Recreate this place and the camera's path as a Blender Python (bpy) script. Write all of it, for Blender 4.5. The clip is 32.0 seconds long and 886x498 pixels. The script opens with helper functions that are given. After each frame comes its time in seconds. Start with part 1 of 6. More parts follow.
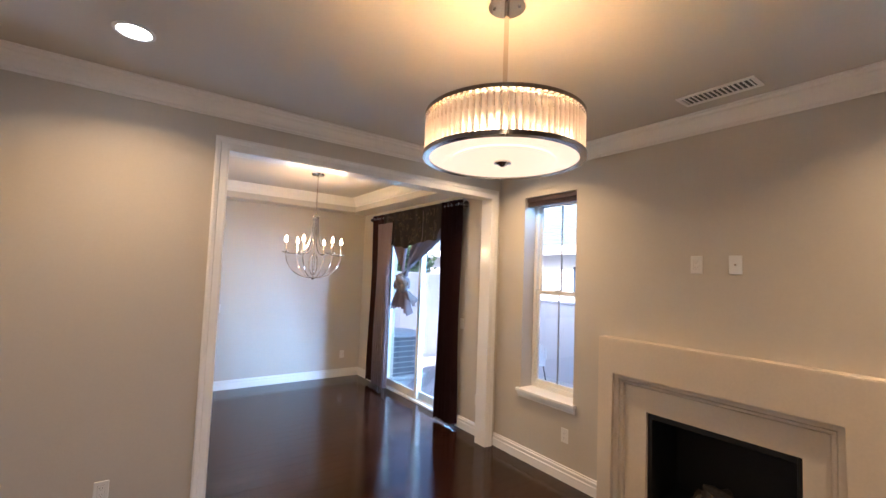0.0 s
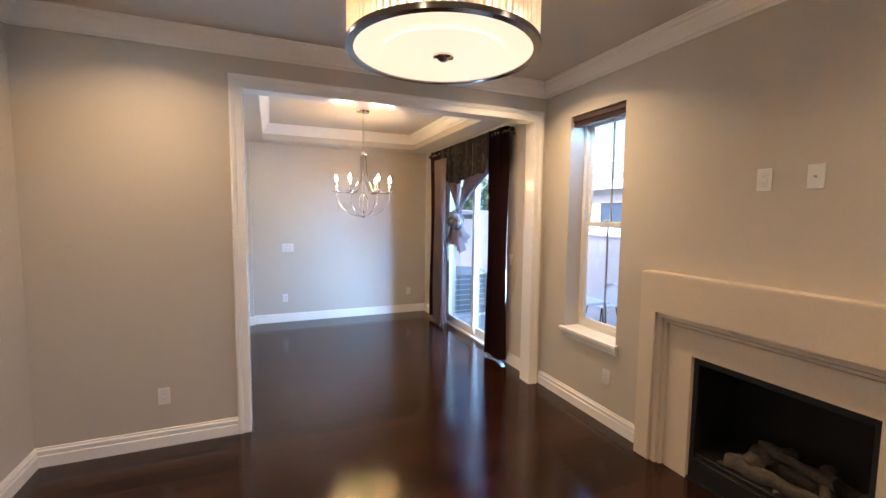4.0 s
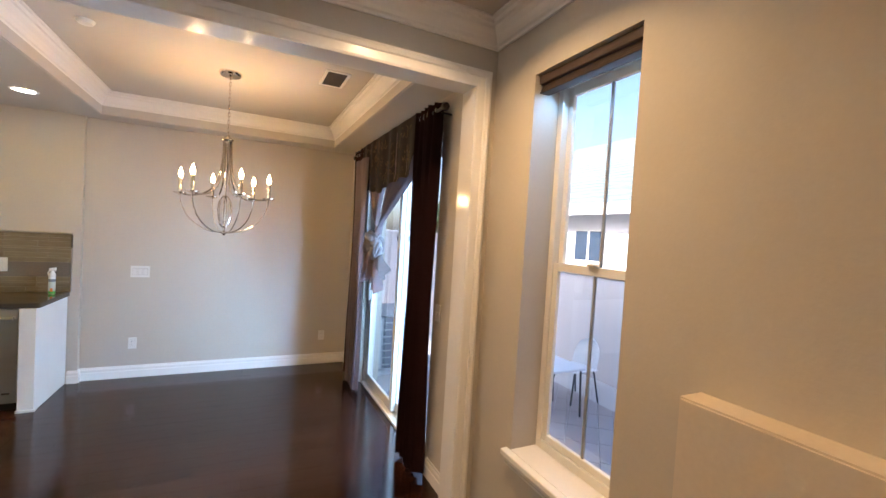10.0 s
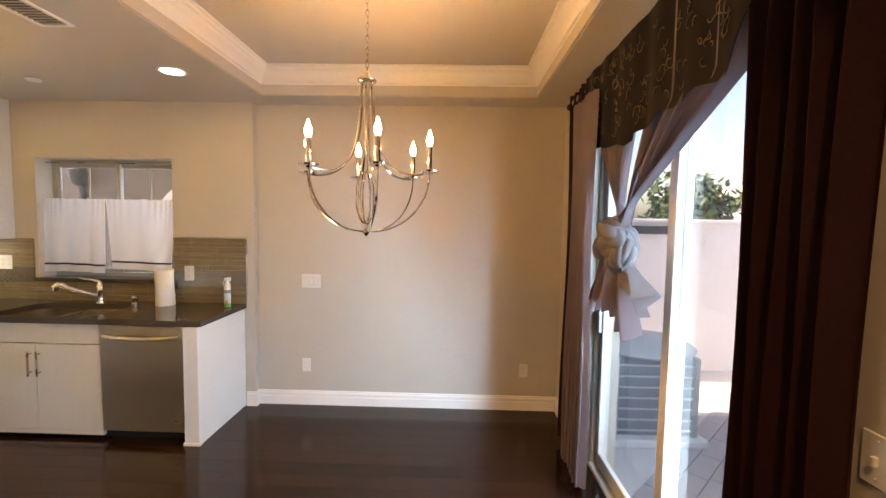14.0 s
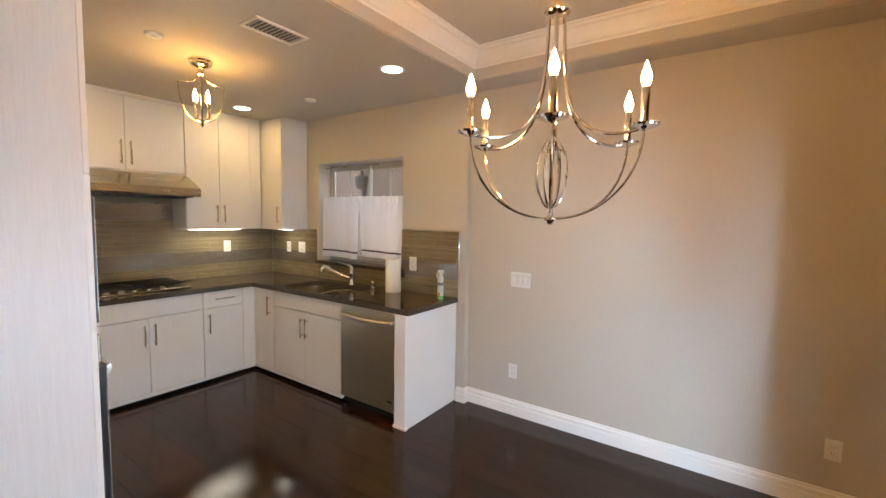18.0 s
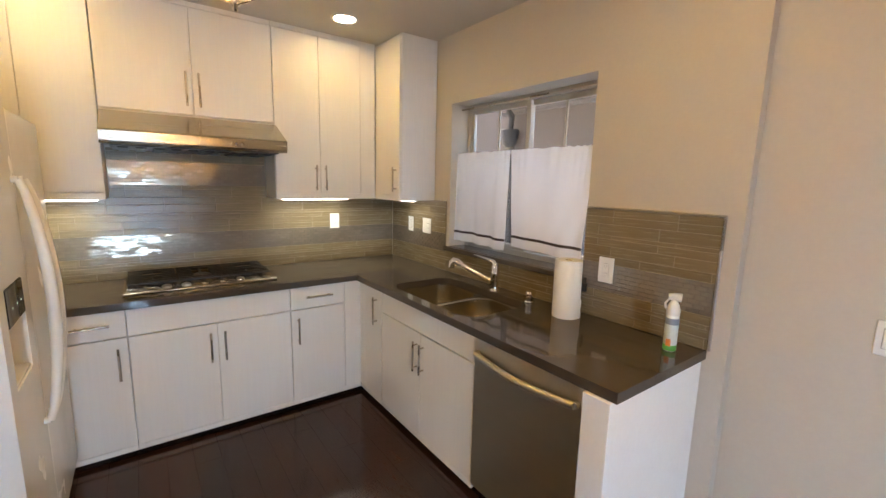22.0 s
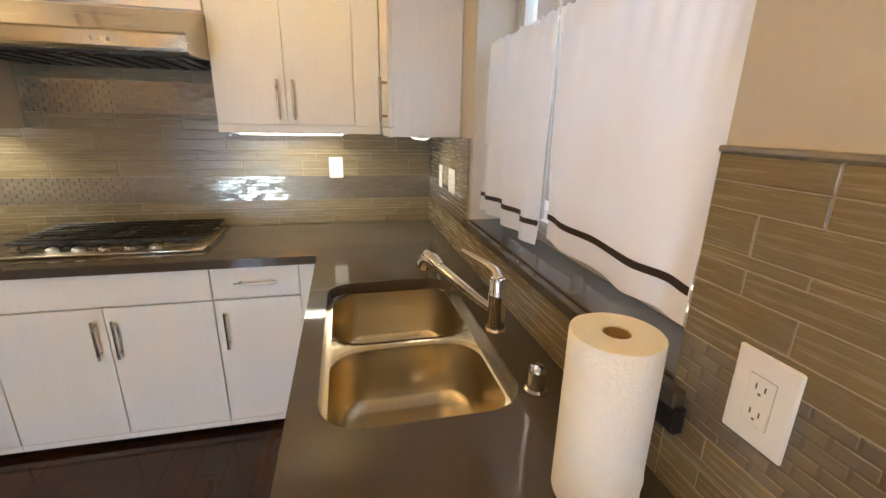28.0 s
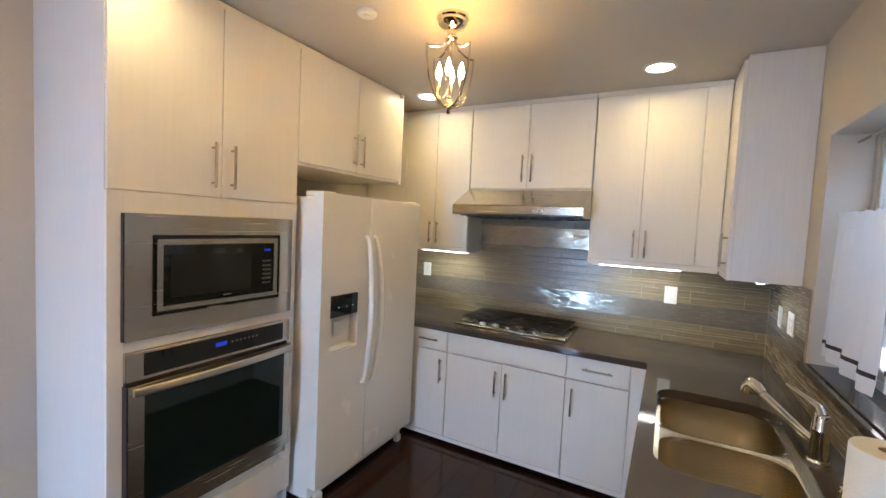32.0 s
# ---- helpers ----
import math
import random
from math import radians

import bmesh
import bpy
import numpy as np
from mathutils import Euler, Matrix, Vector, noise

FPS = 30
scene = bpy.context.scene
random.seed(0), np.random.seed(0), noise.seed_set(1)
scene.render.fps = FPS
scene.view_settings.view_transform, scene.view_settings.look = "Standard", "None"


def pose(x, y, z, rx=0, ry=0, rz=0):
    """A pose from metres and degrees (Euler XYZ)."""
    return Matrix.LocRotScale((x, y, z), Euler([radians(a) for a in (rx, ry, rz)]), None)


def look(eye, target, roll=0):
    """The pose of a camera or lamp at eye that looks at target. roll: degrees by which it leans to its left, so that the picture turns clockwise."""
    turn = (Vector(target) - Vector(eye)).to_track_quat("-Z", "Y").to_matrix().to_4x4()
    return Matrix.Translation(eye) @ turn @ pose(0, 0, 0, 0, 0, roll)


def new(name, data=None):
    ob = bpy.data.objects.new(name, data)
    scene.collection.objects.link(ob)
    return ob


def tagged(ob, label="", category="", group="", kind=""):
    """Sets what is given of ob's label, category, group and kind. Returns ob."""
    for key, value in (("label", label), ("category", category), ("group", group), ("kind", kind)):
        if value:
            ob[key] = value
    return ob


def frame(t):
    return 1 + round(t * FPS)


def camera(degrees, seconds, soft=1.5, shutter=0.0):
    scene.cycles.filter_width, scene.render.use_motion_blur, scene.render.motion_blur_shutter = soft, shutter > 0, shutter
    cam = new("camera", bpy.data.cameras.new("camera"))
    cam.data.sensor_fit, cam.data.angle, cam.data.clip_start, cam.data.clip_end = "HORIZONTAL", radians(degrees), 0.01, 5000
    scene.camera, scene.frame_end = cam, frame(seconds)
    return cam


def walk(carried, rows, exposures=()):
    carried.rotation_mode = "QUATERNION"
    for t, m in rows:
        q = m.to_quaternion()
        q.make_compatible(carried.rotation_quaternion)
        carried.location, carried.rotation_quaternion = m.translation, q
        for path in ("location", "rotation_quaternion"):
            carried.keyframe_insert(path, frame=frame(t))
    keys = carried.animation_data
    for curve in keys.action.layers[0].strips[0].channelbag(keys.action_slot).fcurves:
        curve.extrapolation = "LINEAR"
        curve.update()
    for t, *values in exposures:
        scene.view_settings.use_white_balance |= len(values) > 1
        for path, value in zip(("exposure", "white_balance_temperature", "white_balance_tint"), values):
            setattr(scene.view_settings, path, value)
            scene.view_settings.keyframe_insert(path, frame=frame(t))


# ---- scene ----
cam = camera(93.5, 32.0)
PATH = [
    (0, (1.929, 1.8, 1.667), (3.091, 3.422, 1.79), 2.2),
    (0.5, (1.964, 1.788, 1.643), (3.082, 3.44, 1.791), 2.3),
    (1, (2.021, 1.707, 1.651), (3.08, 3.396, 1.813), 2.1),
    (1.5, (2.086, 1.651, 1.67), (3.074, 3.381, 1.844), 1.8),
    (2, (2.197, 1.668, 1.675), (3.104, 3.442, 1.844), 1.8),
    (2.5, (2.372, 1.699, 1.68), (3.19, 3.52, 1.808), 1.9),
    (4.5, (2.59, 1.669, 1.578), (3.373, 3.492, 1.33), 0.2),
    (5, (2.749, 1.677, 1.576), (3.632, 3.446, 1.278), 0.2),
    (5.5, (2.895, 1.689, 1.582), (3.915, 3.378, 1.259), 0.7),
    (6, (2.989, 1.73, 1.573), (4.142, 3.329, 1.238), 1.4),
    (6.5, (3.092, 1.825, 1.56), (4.345, 3.351, 1.238), 2.1),
    (7, (3.204, 1.97, 1.579), (4.504, 3.462, 1.292), 2.6),
    (7.5, (3.303, 2.078, 1.605), (4.581, 3.599, 1.371), 2.8),
    (8, (3.437, 2.238, 1.621), (4.653, 3.815, 1.447), 3.1),
    (8.5, (3.542, 2.39, 1.632), (4.671, 4.036, 1.503), 3.2),
    (9, (3.598, 2.588, 1.626), (4.637, 4.294, 1.53), 3.4),
    (9.5, (3.631, 2.786, 1.632), (4.582, 4.544, 1.566), 3.6),
    (10, (3.67, 2.965, 1.65), (4.537, 4.766, 1.588), 3.5),
    (10.5, (3.765, 3.177, 1.675), (4.532, 5.023, 1.601), 3.5),
    (11, (3.806, 3.389, 1.649), (4.471, 5.273, 1.555), 3.2),
    (11.5, (3.808, 3.628, 1.634), (4.363, 5.546, 1.521), 2.5),
    (12, (3.822, 3.837, 1.622), (4.252, 5.786, 1.495), 2.0),
    (12.5, (3.866, 4.054, 1.641), (4.173, 6.025, 1.503), 1.7),
    (13, (3.931, 4.24, 1.645), (4.112, 6.226, 1.503), 1.3),
    (13.5, (3.929, 4.427, 1.625), (4.007, 6.421, 1.49), 1.0),
    (15.5, (4.11, 4.904, 1.628), (3.55, 6.821, 1.522), 1.6),
    (16, (4.11, 4.858, 1.597), (3.376, 6.715, 1.482), 1.6),
    (16.5, (4.135, 4.781, 1.575), (3.258, 6.573, 1.438), 1.3),
    (17, (4.154, 4.798, 1.561), (3.169, 6.532, 1.41), 0.9),
    (17.5, (4.141, 4.983, 1.56), (3.072, 6.668, 1.417), 0.8),
    (18, (4.083, 5.164, 1.569), (2.941, 6.799, 1.42), 0.9),
    (18.5, (3.951, 5.308, 1.548), (2.713, 6.872, 1.403), 1.0),
    (19, (3.799, 5.459, 1.558), (2.445, 6.923, 1.4), 1.2),
    (19.5, (3.654, 5.603, 1.547), (2.186, 6.95, 1.375), 1.4),
    (20, (3.485, 5.736, 1.555), (1.94, 6.991, 1.358), 1.7),
    (20.5, (3.309, 5.84, 1.56), (1.722, 7.035, 1.331), 1.4),
    (21, (3.102, 5.942, 1.588), (1.506, 7.117, 1.321), 1.1),
    (21.5, (2.978, 6.06, 1.569), (1.381, 7.229, 1.283), 1.2),
    (22, (2.873, 6.235, 1.564), (1.278, 7.399, 1.247), 1.3),
    (22.5, (2.783, 6.411, 1.549), (1.187, 7.563, 1.194), 1.6),
    (23, (2.669, 6.515, 1.539), (1.09, 7.676, 1.14), 1.5),
    (23.5, (2.567, 6.658, 1.53), (0.99, 7.81, 1.098), 1.6),
    (24, (2.509, 6.818, 1.512), (0.929, 7.939, 1.018), 1.4),
    (24.5, (2.484, 7.026, 1.509), (0.902, 8.112, 0.944), 1.3),
    (26.5, (2.215, 7.451, 1.498), (0.612, 8.412, 0.786), 0.4),
    (27, (2.154, 7.545, 1.499), (0.472, 8.384, 0.818), 0.7),
    (27.5, (2.083, 7.6, 1.478), (0.304, 8.261, 0.845), 1.1),
    (28, (2.055, 7.593, 1.48), (0.191, 8.034, 0.904), 1.1),
    (28.5, (2.074, 7.543, 1.505), (0.152, 7.765, 0.995), 1.3),
    (29, (2.113, 7.495, 1.522), (0.162, 7.498, 1.083), 1.1),
    (29.5, (2.194, 7.464, 1.539), (0.236, 7.278, 1.177), 1.1),
    (30, (2.349, 7.436, 1.586), (0.405, 7.068, 1.293), 1.1),
    (30.5, (2.467, 7.425, 1.619), (0.559, 6.868, 1.398), 1.5),
    (31, (2.584, 7.45, 1.644), (0.733, 6.713, 1.474), 2.0),
    (31.5, (2.727, 7.488, 1.636), (0.933, 6.612, 1.505), 2.7),
    (32, (2.841, 7.51, 1.643), (1.085, 6.56, 1.524), 2.8),
]
EXPOSURES = [(0.0, 3.12, 5100, 17), (5.0, 3.15, 5200, 16), (6.0, 3.15, 5250, 16), (7.0, 3.15, 5900, 17), (8.0, 3.12, 5900, 17), (9.0, 3.0, 5600, 16), (11.0, 2.78, 6350, 19), (12.0, 2.62, 7300, 23), (13.5, 2.93, 7000, 22), (15.5, 2.75, 9400, 30), (17.5, 2.76, 7500, 23), (19.0, 2.76, 6900, 20), (20.0, 2.74, 6700, 20), (22.0, 2.86, 6700, 20), (24.0, 2.93, 6500, 19), (27.0, 3.16, 7200, 20), (28.0, 3.06, 7000, 20), (29.0, 2.95, 6800, 20), (30.0, 2.86, 6600, 19), (31.0, 2.84, 6300, 18), (32.0, 2.82, 5700, 18)]
walk(cam, [(t, look(eye, target, roll)) for t, eye, target, roll in PATH], EXPOSURES)

# ---- world and lamps ----
world = bpy.data.worlds.new("world")
scene.world = world
world.use_nodes = True
wn = world.node_tree.nodes
sky = wn.new("ShaderNodeTexSky")
sky.sky_type = "NISHITA"
sky.sun_disc = False
sky.sun_elevation, sky.sun_rotation = radians(32), radians(-82)
sky.dust_density, sky.air_density = 3.0, 1.0
wn["Background"].inputs["Strength"].default_value = 0.058
world.node_tree.links.new(sky.outputs["Color"], wn["Background"].inputs["Color"])
# afternoon sun from behind the house
sun_data = bpy.data.lights.new("sun", "SUN")
sun_data.energy, sun_data.angle, sun_data.color = 2.0, radians(1), (1.0, 0.90, 0.78)
sun = new("sun", sun_data)
sun.matrix_world = look((-9.9, 1.39, 6.25), (0, 0, 0))

WARM = (1.0, 0.60, 0.20)


def lamp(kind, place, watts, size=0.03, colour=WARM, aim=None, spread=180.0, size_y=None):
    data = bpy.data.lights.new("lamp", kind)
    data.energy, data.color = watts, colour
    if kind == "AREA":
        data.size, data.spread = size, radians(spread)
        if size_y:
            data.shape, data.size_y = "RECTANGLE", size_y
    elif kind == "SPOT":
        data.shadow_soft_size, data.spot_size, data.spot_blend = size, radians(spread), 0.6
    else:
        data.shadow_soft_size = size
    ob = new("lamp", data)
    ob.matrix_world = look(place, aim) if aim else Matrix.Translation(place)
    return ob


PENDANT = (3.05, 2.985)
CHANDELIER = (3.535, 6.62)
SEMI = (1.115, 6.568)
LIVING_CANS = [(1.82, 4.27), (4.27, 4.35), (1.83, 1.6), (4.27, 1.6)]
KITCHEN_CANS = [(2.08, 7.385), (0.150, 7.395), (0.125, 5.855), (2.08, 5.87)]
ZL, ZK = 2.78, 2.59
for i in range(3):
    a = radians(90 + 120 * i)
    lamp("POINT", (PENDANT[0] + 0.13 * math.cos(a), PENDANT[1] + 0.13 * math.sin(a), 2.20), 2.8, 0.03)
for i in range(6):
    a = radians(50 + 60 * i)
    lamp("POINT", (CHANDELIER[0] + 0.310 * math.cos(a), CHANDELIER[1] + 0.310 * math.sin(a), 2.018), 2.3, 0.018, (1.0, 0.53, 0.13))
for i in range(4):
    a = radians(20 + 90 * i)
    lamp("POINT", (SEMI[0] + 0.055 * math.cos(a), SEMI[1] + 0.055 * math.sin(a), 2.36), 0.46, 0.018, (1.0, 0.54, 0.06))
for x, y in LIVING_CANS:
    lamp("AREA", (x, y, ZL - 0.012), 1.7 if (x, y) == LIVING_CANS[0] else 2.5, 0.11, (1.0, 0.60, 0.24), (x, y, 0), 140.0)
for x, y in KITCHEN_CANS:
    lamp("AREA", (x, y, ZK - 0.012), 0.32, 0.11, (1.0, 0.64, 0.02), (x, y, 0), 168.0)
UNDER = [((-0.30, 7.34, 1.405), 0.5, 0.04), ((-0.30, 5.83, 1.405), 0.42, 0.04)]
for place, along, across in UNDER:
    lamp("AREA", place, 0.34, across, (0.92, 1.0, 0.82), (place[0], place[1], 0), 160.0, along)
lamp("AREA", (0.0, 7.95, 1.405), 0.12, 0.22, (0.92, 1.0, 0.82), (0.0, 7.95, 0), 160.0, 0.04)


# added area lamps in place of sky light through the sliding door, the kitchen window and the two tall windows
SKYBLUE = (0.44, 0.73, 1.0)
# first three stand unseen outside the door, for dining wall, kitchen and floor
lamp("AREA", (5.44, 5.22, 1.30), 2.7, 0.30, SKYBLUE, (4.1, 8.163, 0.9), 70.0, 1.6)
lamp("AREA", (5.12, 6.05, 0.75), 4.0, 0.3, SKYBLUE, (0.2, 6.8, 0.2), 150.0, 1.0)
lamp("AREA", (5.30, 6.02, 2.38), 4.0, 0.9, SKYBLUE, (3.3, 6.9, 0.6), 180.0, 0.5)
lamp("AREA", (4.99, 4.28, 2.36), 0.45, 0.5, SKYBLUE, (3.6, 4.28, 0.8), 180.0, 0.15)
lamp("AREA", (0.975, 8.42, 2.27), 2.3, 1.05, SKYBLUE, (0.975, 7.6, 1.2), 180.0, 0.2)
lamp("AREA", (4.99, 1.575, 2.36), 7.0, 0.5, SKYBLUE, (3.6, 1.575, 0.8), 180.0, 0.15)


# ---- mesh helpers ----
def part(name, bm, material, parent=None, label="", smooth=False):
    """Link a bmesh given in world places as one mesh object under its thing."""
    root = parent
    while root is not None and root.parent is not None:
        root = root.parent
    if root is not None:
        bmesh.ops.translate(bm, verts=bm.verts, vec=-Vector(root.location))
    bmesh.ops.recalc_face_normals(bm, faces=bm.faces)
    mesh = bpy.data.meshes.new(name)
    bm.to_mesh(mesh)
    bm.free()
    mesh.materials.append(material)
    if smooth:
        for p in mesh.polygons:
            p.use_smooth = True
        mesh.set_sharp_from_angle(angle=radians(40))
    ob = new(name, mesh)
    if parent is not None:
        ob.parent = parent
    if label:
        ob["label"] = label
    return ob


def thing(name, place, label, category, group="", kind=""):
    ob = new(name)
    ob.location = place
    ob.empty_display_size = 0.1
    return tagged(ob, label, category, group, kind)


def solid(name, bm, material, label, category="", group="", kind="", smooth=False):
    """A thing that is one mesh, at its own place in the world."""
    lo = [min(v.co[i] for v in bm.verts) for i in range(3)]
    hi = [max(v.co[i] for v in bm.verts) for i in range(3)]
    base = Vector(((lo[0] + hi[0]) / 2, (lo[1] + hi[1]) / 2, lo[2]))
    bmesh.ops.translate(bm, verts=bm.verts, vec=-base)
    ob = part(name, bm, material, smooth=smooth)
    ob.location = base
    return tagged(ob, label, category, group, kind)


def box(x0, x1, y0, y1, z0, z1, bevel=0.0, bm=None, steps=1):
    own = bmesh.new()
    r = bmesh.ops.create_cube(own, size=1.0)
    for v in r["verts"]:
        v.co = Vector(((x0 + x1) / 2 + v.co.x * (x1 - x0), (y0 + y1) / 2 + v.co.y * (y1 - y0), (z0 + z1) / 2 + v.co.z * (z1 - z0)))
    if bevel:
        bmesh.ops.bevel(own, geom=own.edges[:], offset=bevel, segments=steps, affect="EDGES", profile=0.5)
    return merge(bm, own)


def merge(bm, other):
    if bm is None:
        return other
    mesh = bpy.data.meshes.new("join")
    other.to_mesh(mesh)
    other.free()
    bm.from_mesh(mesh)
    bpy.data.meshes.remove(mesh)
    return bm


def rings(loops, closed=False, caps=True, bm=None):
    """Skin rings of points."""
    bm = bm or bmesh.new()
    vs = [[bm.verts.new(p) for p in loop] for loop in loops]
    n = len(vs[0])
    pairs = list(zip(vs, vs[1:])) + ([(vs[-1], vs[0])] if closed else [])
    for a, b in pairs:
        for i in range(n):
            bm.faces.new((a[i], a[(i + 1) % n], b[(i + 1) % n], b[i]))
    if caps and not closed:
        bm.faces.new(vs[0][::-1])
        bm.faces.new(vs[-1])
    return bm


def tube(points, radius, sides=10, closed=False, bm=None, taper=None):
    """A round bar along a line of points."""
    pts = [Vector(p) for p in points]
    n = len(pts)
    loops, up = [], None
    for i, p in enumerate(pts):
        a = pts[(i - 1) % n] if closed or i > 0 else p
        b = pts[(i + 1) % n] if closed or i < n - 1 else p
        d = (b - a).normalized()
        if up is None:
            up = d.orthogonal().normalized()
        up = (up - d * up.dot(d)).normalized()
        side = d.cross(up)
        r = radius * (taper(i / (n - 1)) if taper else 1.0)
        loops.append([p + r * (math.cos(2 * math.pi * k / sides) * up + math.sin(2 * math.pi * k / sides) * side) for k in range(sides)])
    return rings(loops, closed, True, bm)


def lathe(profile, centre, sides=32, axis="z", bm=None):
    """A turned solid: profile of (radius, height)."""
    c = Vector(centre)
    loops = []
    for r, h in profile:
        loop = []
        for k in range(sides):
            u, v = max(r, 0.0004) * math.cos(2 * math.pi * k / sides), max(r, 0.0004) * math.sin(2 * math.pi * k / sides)
            loop.append(c + (Vector((u, v, h)) if axis == "z" else Vector((h, u, v)) if axis == "x" else Vector((u, h, v))))
        loops.append(loop)
    return rings(loops, bm=bm)


def moulding(path, profile, closed=False, bm=None):
    """Run a profile of (out from the wall, height) along a plan line, mitred; the room lies to the left of the line."""
    pts = [Vector((p[0], p[1])) for p in path]
    n = len(pts)
    loops = []
    for i, p in enumerate(pts):
        before = (p - pts[i - 1]).normalized() if closed or i > 0 else None
        after = (pts[(i + 1) % n] - p).normalized() if closed or i < n - 1 else None
        before, after = before or after, after or before
        na, nb = Vector((-before.y, before.x)), Vector((-after.y, after.x))
        m = (na + nb).normalized()
        m = m / max(m.dot(na), 0.2)
        loops.append([Vector((p.x + m.x * d, p.y + m.y * d, z)) for d, z in profile])
    return rings(loops, closed, not closed, bm)


def cut_box(x0, x1, y0, y1, z0, z1, holes, axis):
    """A wall as joined boxes round its openings. axis: the way it runs; holes: (from, to, bottom, top)."""
    a0, a1 = (x0, x1) if axis == "x" else (y0, y1)
    bm = bmesh.new()

    def put(p, q, lo, hi):
        if q - p > 1e-4 and hi - lo > 1e-4:
            if axis == "x":
                box(p, q, y0, y1, lo, hi, bm=bm)
            else:
                box(x0, x1, p, q, lo, hi, bm=bm)
    at = a0
    for p, q, lo, hi in sorted(holes):
        put(at, p, z0, z1)
        put(p, q, z0, lo)
        put(p, q, hi, z1)
        at = q
    put(at, a1, z0, z1)
    bmesh.ops.remove_doubles(bm, verts=bm.verts, dist=1e-5)
    return bm


def sheet(fn, nu, nv, thick=0.002, way=(1, 0, 0)):
    """A cloth: fn(u, v) gives a place; it is given a thickness along way."""
    bm = bmesh.new()
    w = Vector(way) * thick
    front = [[bm.verts.new(fn(i / nu, j / nv)) for i in range(nu + 1)] for j in range(nv + 1)]
    back = [[bm.verts.new(v.co + w) for v in line] for line in front]
    for j in range(nv):
        for i in range(nu):
            bm.faces.new((front[j][i], front[j][i + 1], front[j + 1][i + 1], front[j + 1][i]))
            bm.faces.new((back[j + 1][i], back[j + 1][i + 1], back[j][i + 1], back[j][i]))
    for j in range(nv):
        for i in (0, nu):
            bm.faces.new((front[j][i], front[j + 1][i], back[j + 1][i], back[j][i]))
    for i in range(nu):
        for j in (0, nv):
            bm.faces.new((front[j][i], front[j][i + 1], back[j][i + 1], back[j][i]))
    return bm


# ---- materials ----
def material(name, colour, rough=0.5, metal=0.0, vary=0.08, scale=3.0, fine=60.0, bump=0.0, bump_scale=200.0, stretch=(1, 1, 1),
             random_value=0.0, coat=0.0, rough_vary=0.06, island=0.0, transmission=0.0, emission=0.0, emit_colour=None, alpha=1.0, ior=1.45, subsurface=0.0):
    m = bpy.data.materials.new(name)
    m.use_nodes = True
    nt = m.node_tree
    b = nt.nodes["Principled BSDF"]
    b.inputs["Metallic"].default_value = metal
    b.inputs["Coat Weight"].default_value = coat
    b.inputs["Coat Roughness"].default_value = 0.08
    b.inputs["Transmission Weight"].default_value = transmission
    b.inputs["IOR"].default_value = ior
    b.inputs["Alpha"].default_value = alpha
    if emission:
        b.inputs["Emission Color"].default_value = (*(emit_colour or colour), 1)
        b.inputs["Emission Strength"].default_value = emission
    co = nt.nodes.new("ShaderNodeTexCoord")
    mp = nt.nodes.new("ShaderNodeMapping")
    mp.inputs["Scale"].default_value = stretch
    nt.links.new(co.outputs["Object"], mp.inputs["Vector"])
    big, small = nt.nodes.new("ShaderNodeTexNoise"), nt.nodes.new("ShaderNodeTexNoise")
    big.inputs["Scale"].default_value, small.inputs["Scale"].default_value = scale, fine
    big.inputs["Detail"].default_value, small.inputs["Detail"].default_value = 3.0, 4.0
    nt.links.new(mp.outputs["Vector"], big.inputs["Vector"])
    nt.links.new(mp.outputs["Vector"], small.inputs["Vector"])
    mix = nt.nodes.new("ShaderNodeMath")
    mix.operation = "ADD"
    nt.links.new(big.outputs["Fac"], mix.inputs[0])
    nt.links.new(small.outputs["Fac"], mix.inputs[1])
    value = mix.outputs[0]
    last = None
    if random_value or island:
        info = nt.nodes.new("ShaderNodeObjectInfo" if random_value else "ShaderNodeNewGeometry")
        sc = nt.nodes.new("ShaderNodeMath")
        sc.operation = "MULTIPLY_ADD"
        sc.inputs[1].default_value = (random_value or island) * 2
        nt.links.new(info.outputs["Random" if random_value else "Random Per Island"], sc.inputs[0])
        sc.inputs[2].default_value = 1.0 - (random_value or island)
        last = sc.outputs[0]
    rng = nt.nodes.new("ShaderNodeMapRange")
    rng.inputs["From Min"].default_value, rng.inputs["From Max"].default_value = 0.6, 1.4
    rng.inputs["To Min"].default_value, rng.inputs["To Max"].default_value = 1.0 - vary, 1.0 + vary
    nt.links.new(value, rng.inputs["Value"])
    shade = rng.outputs[0]
    if last is not None:
        mul = nt.nodes.new("ShaderNodeMath")
        mul.operation = "MULTIPLY"
        nt.links.new(shade, mul.inputs[0])
        nt.links.new(last, mul.inputs[1])
        shade = mul.outputs[0]
    vm = nt.nodes.new("ShaderNodeVectorMath")
    vm.operation = "SCALE"
    vm.inputs[0].default_value = colour
    nt.links.new(shade, vm.inputs["Scale"])
    nt.links.new(vm.outputs[0], b.inputs["Base Color"])
    rr = nt.nodes.new("ShaderNodeMapRange")
    rr.inputs["From Min"].default_value, rr.inputs["From Max"].default_value = 0.3, 0.7
    rr.inputs["To Min"].default_value, rr.inputs["To Max"].default_value = max(rough - rough_vary, 0.01), rough + rough_vary
    nt.links.new(big.outputs["Fac"], rr.inputs["Value"])
    nt.links.new(rr.outputs[0], b.inputs["Roughness"])
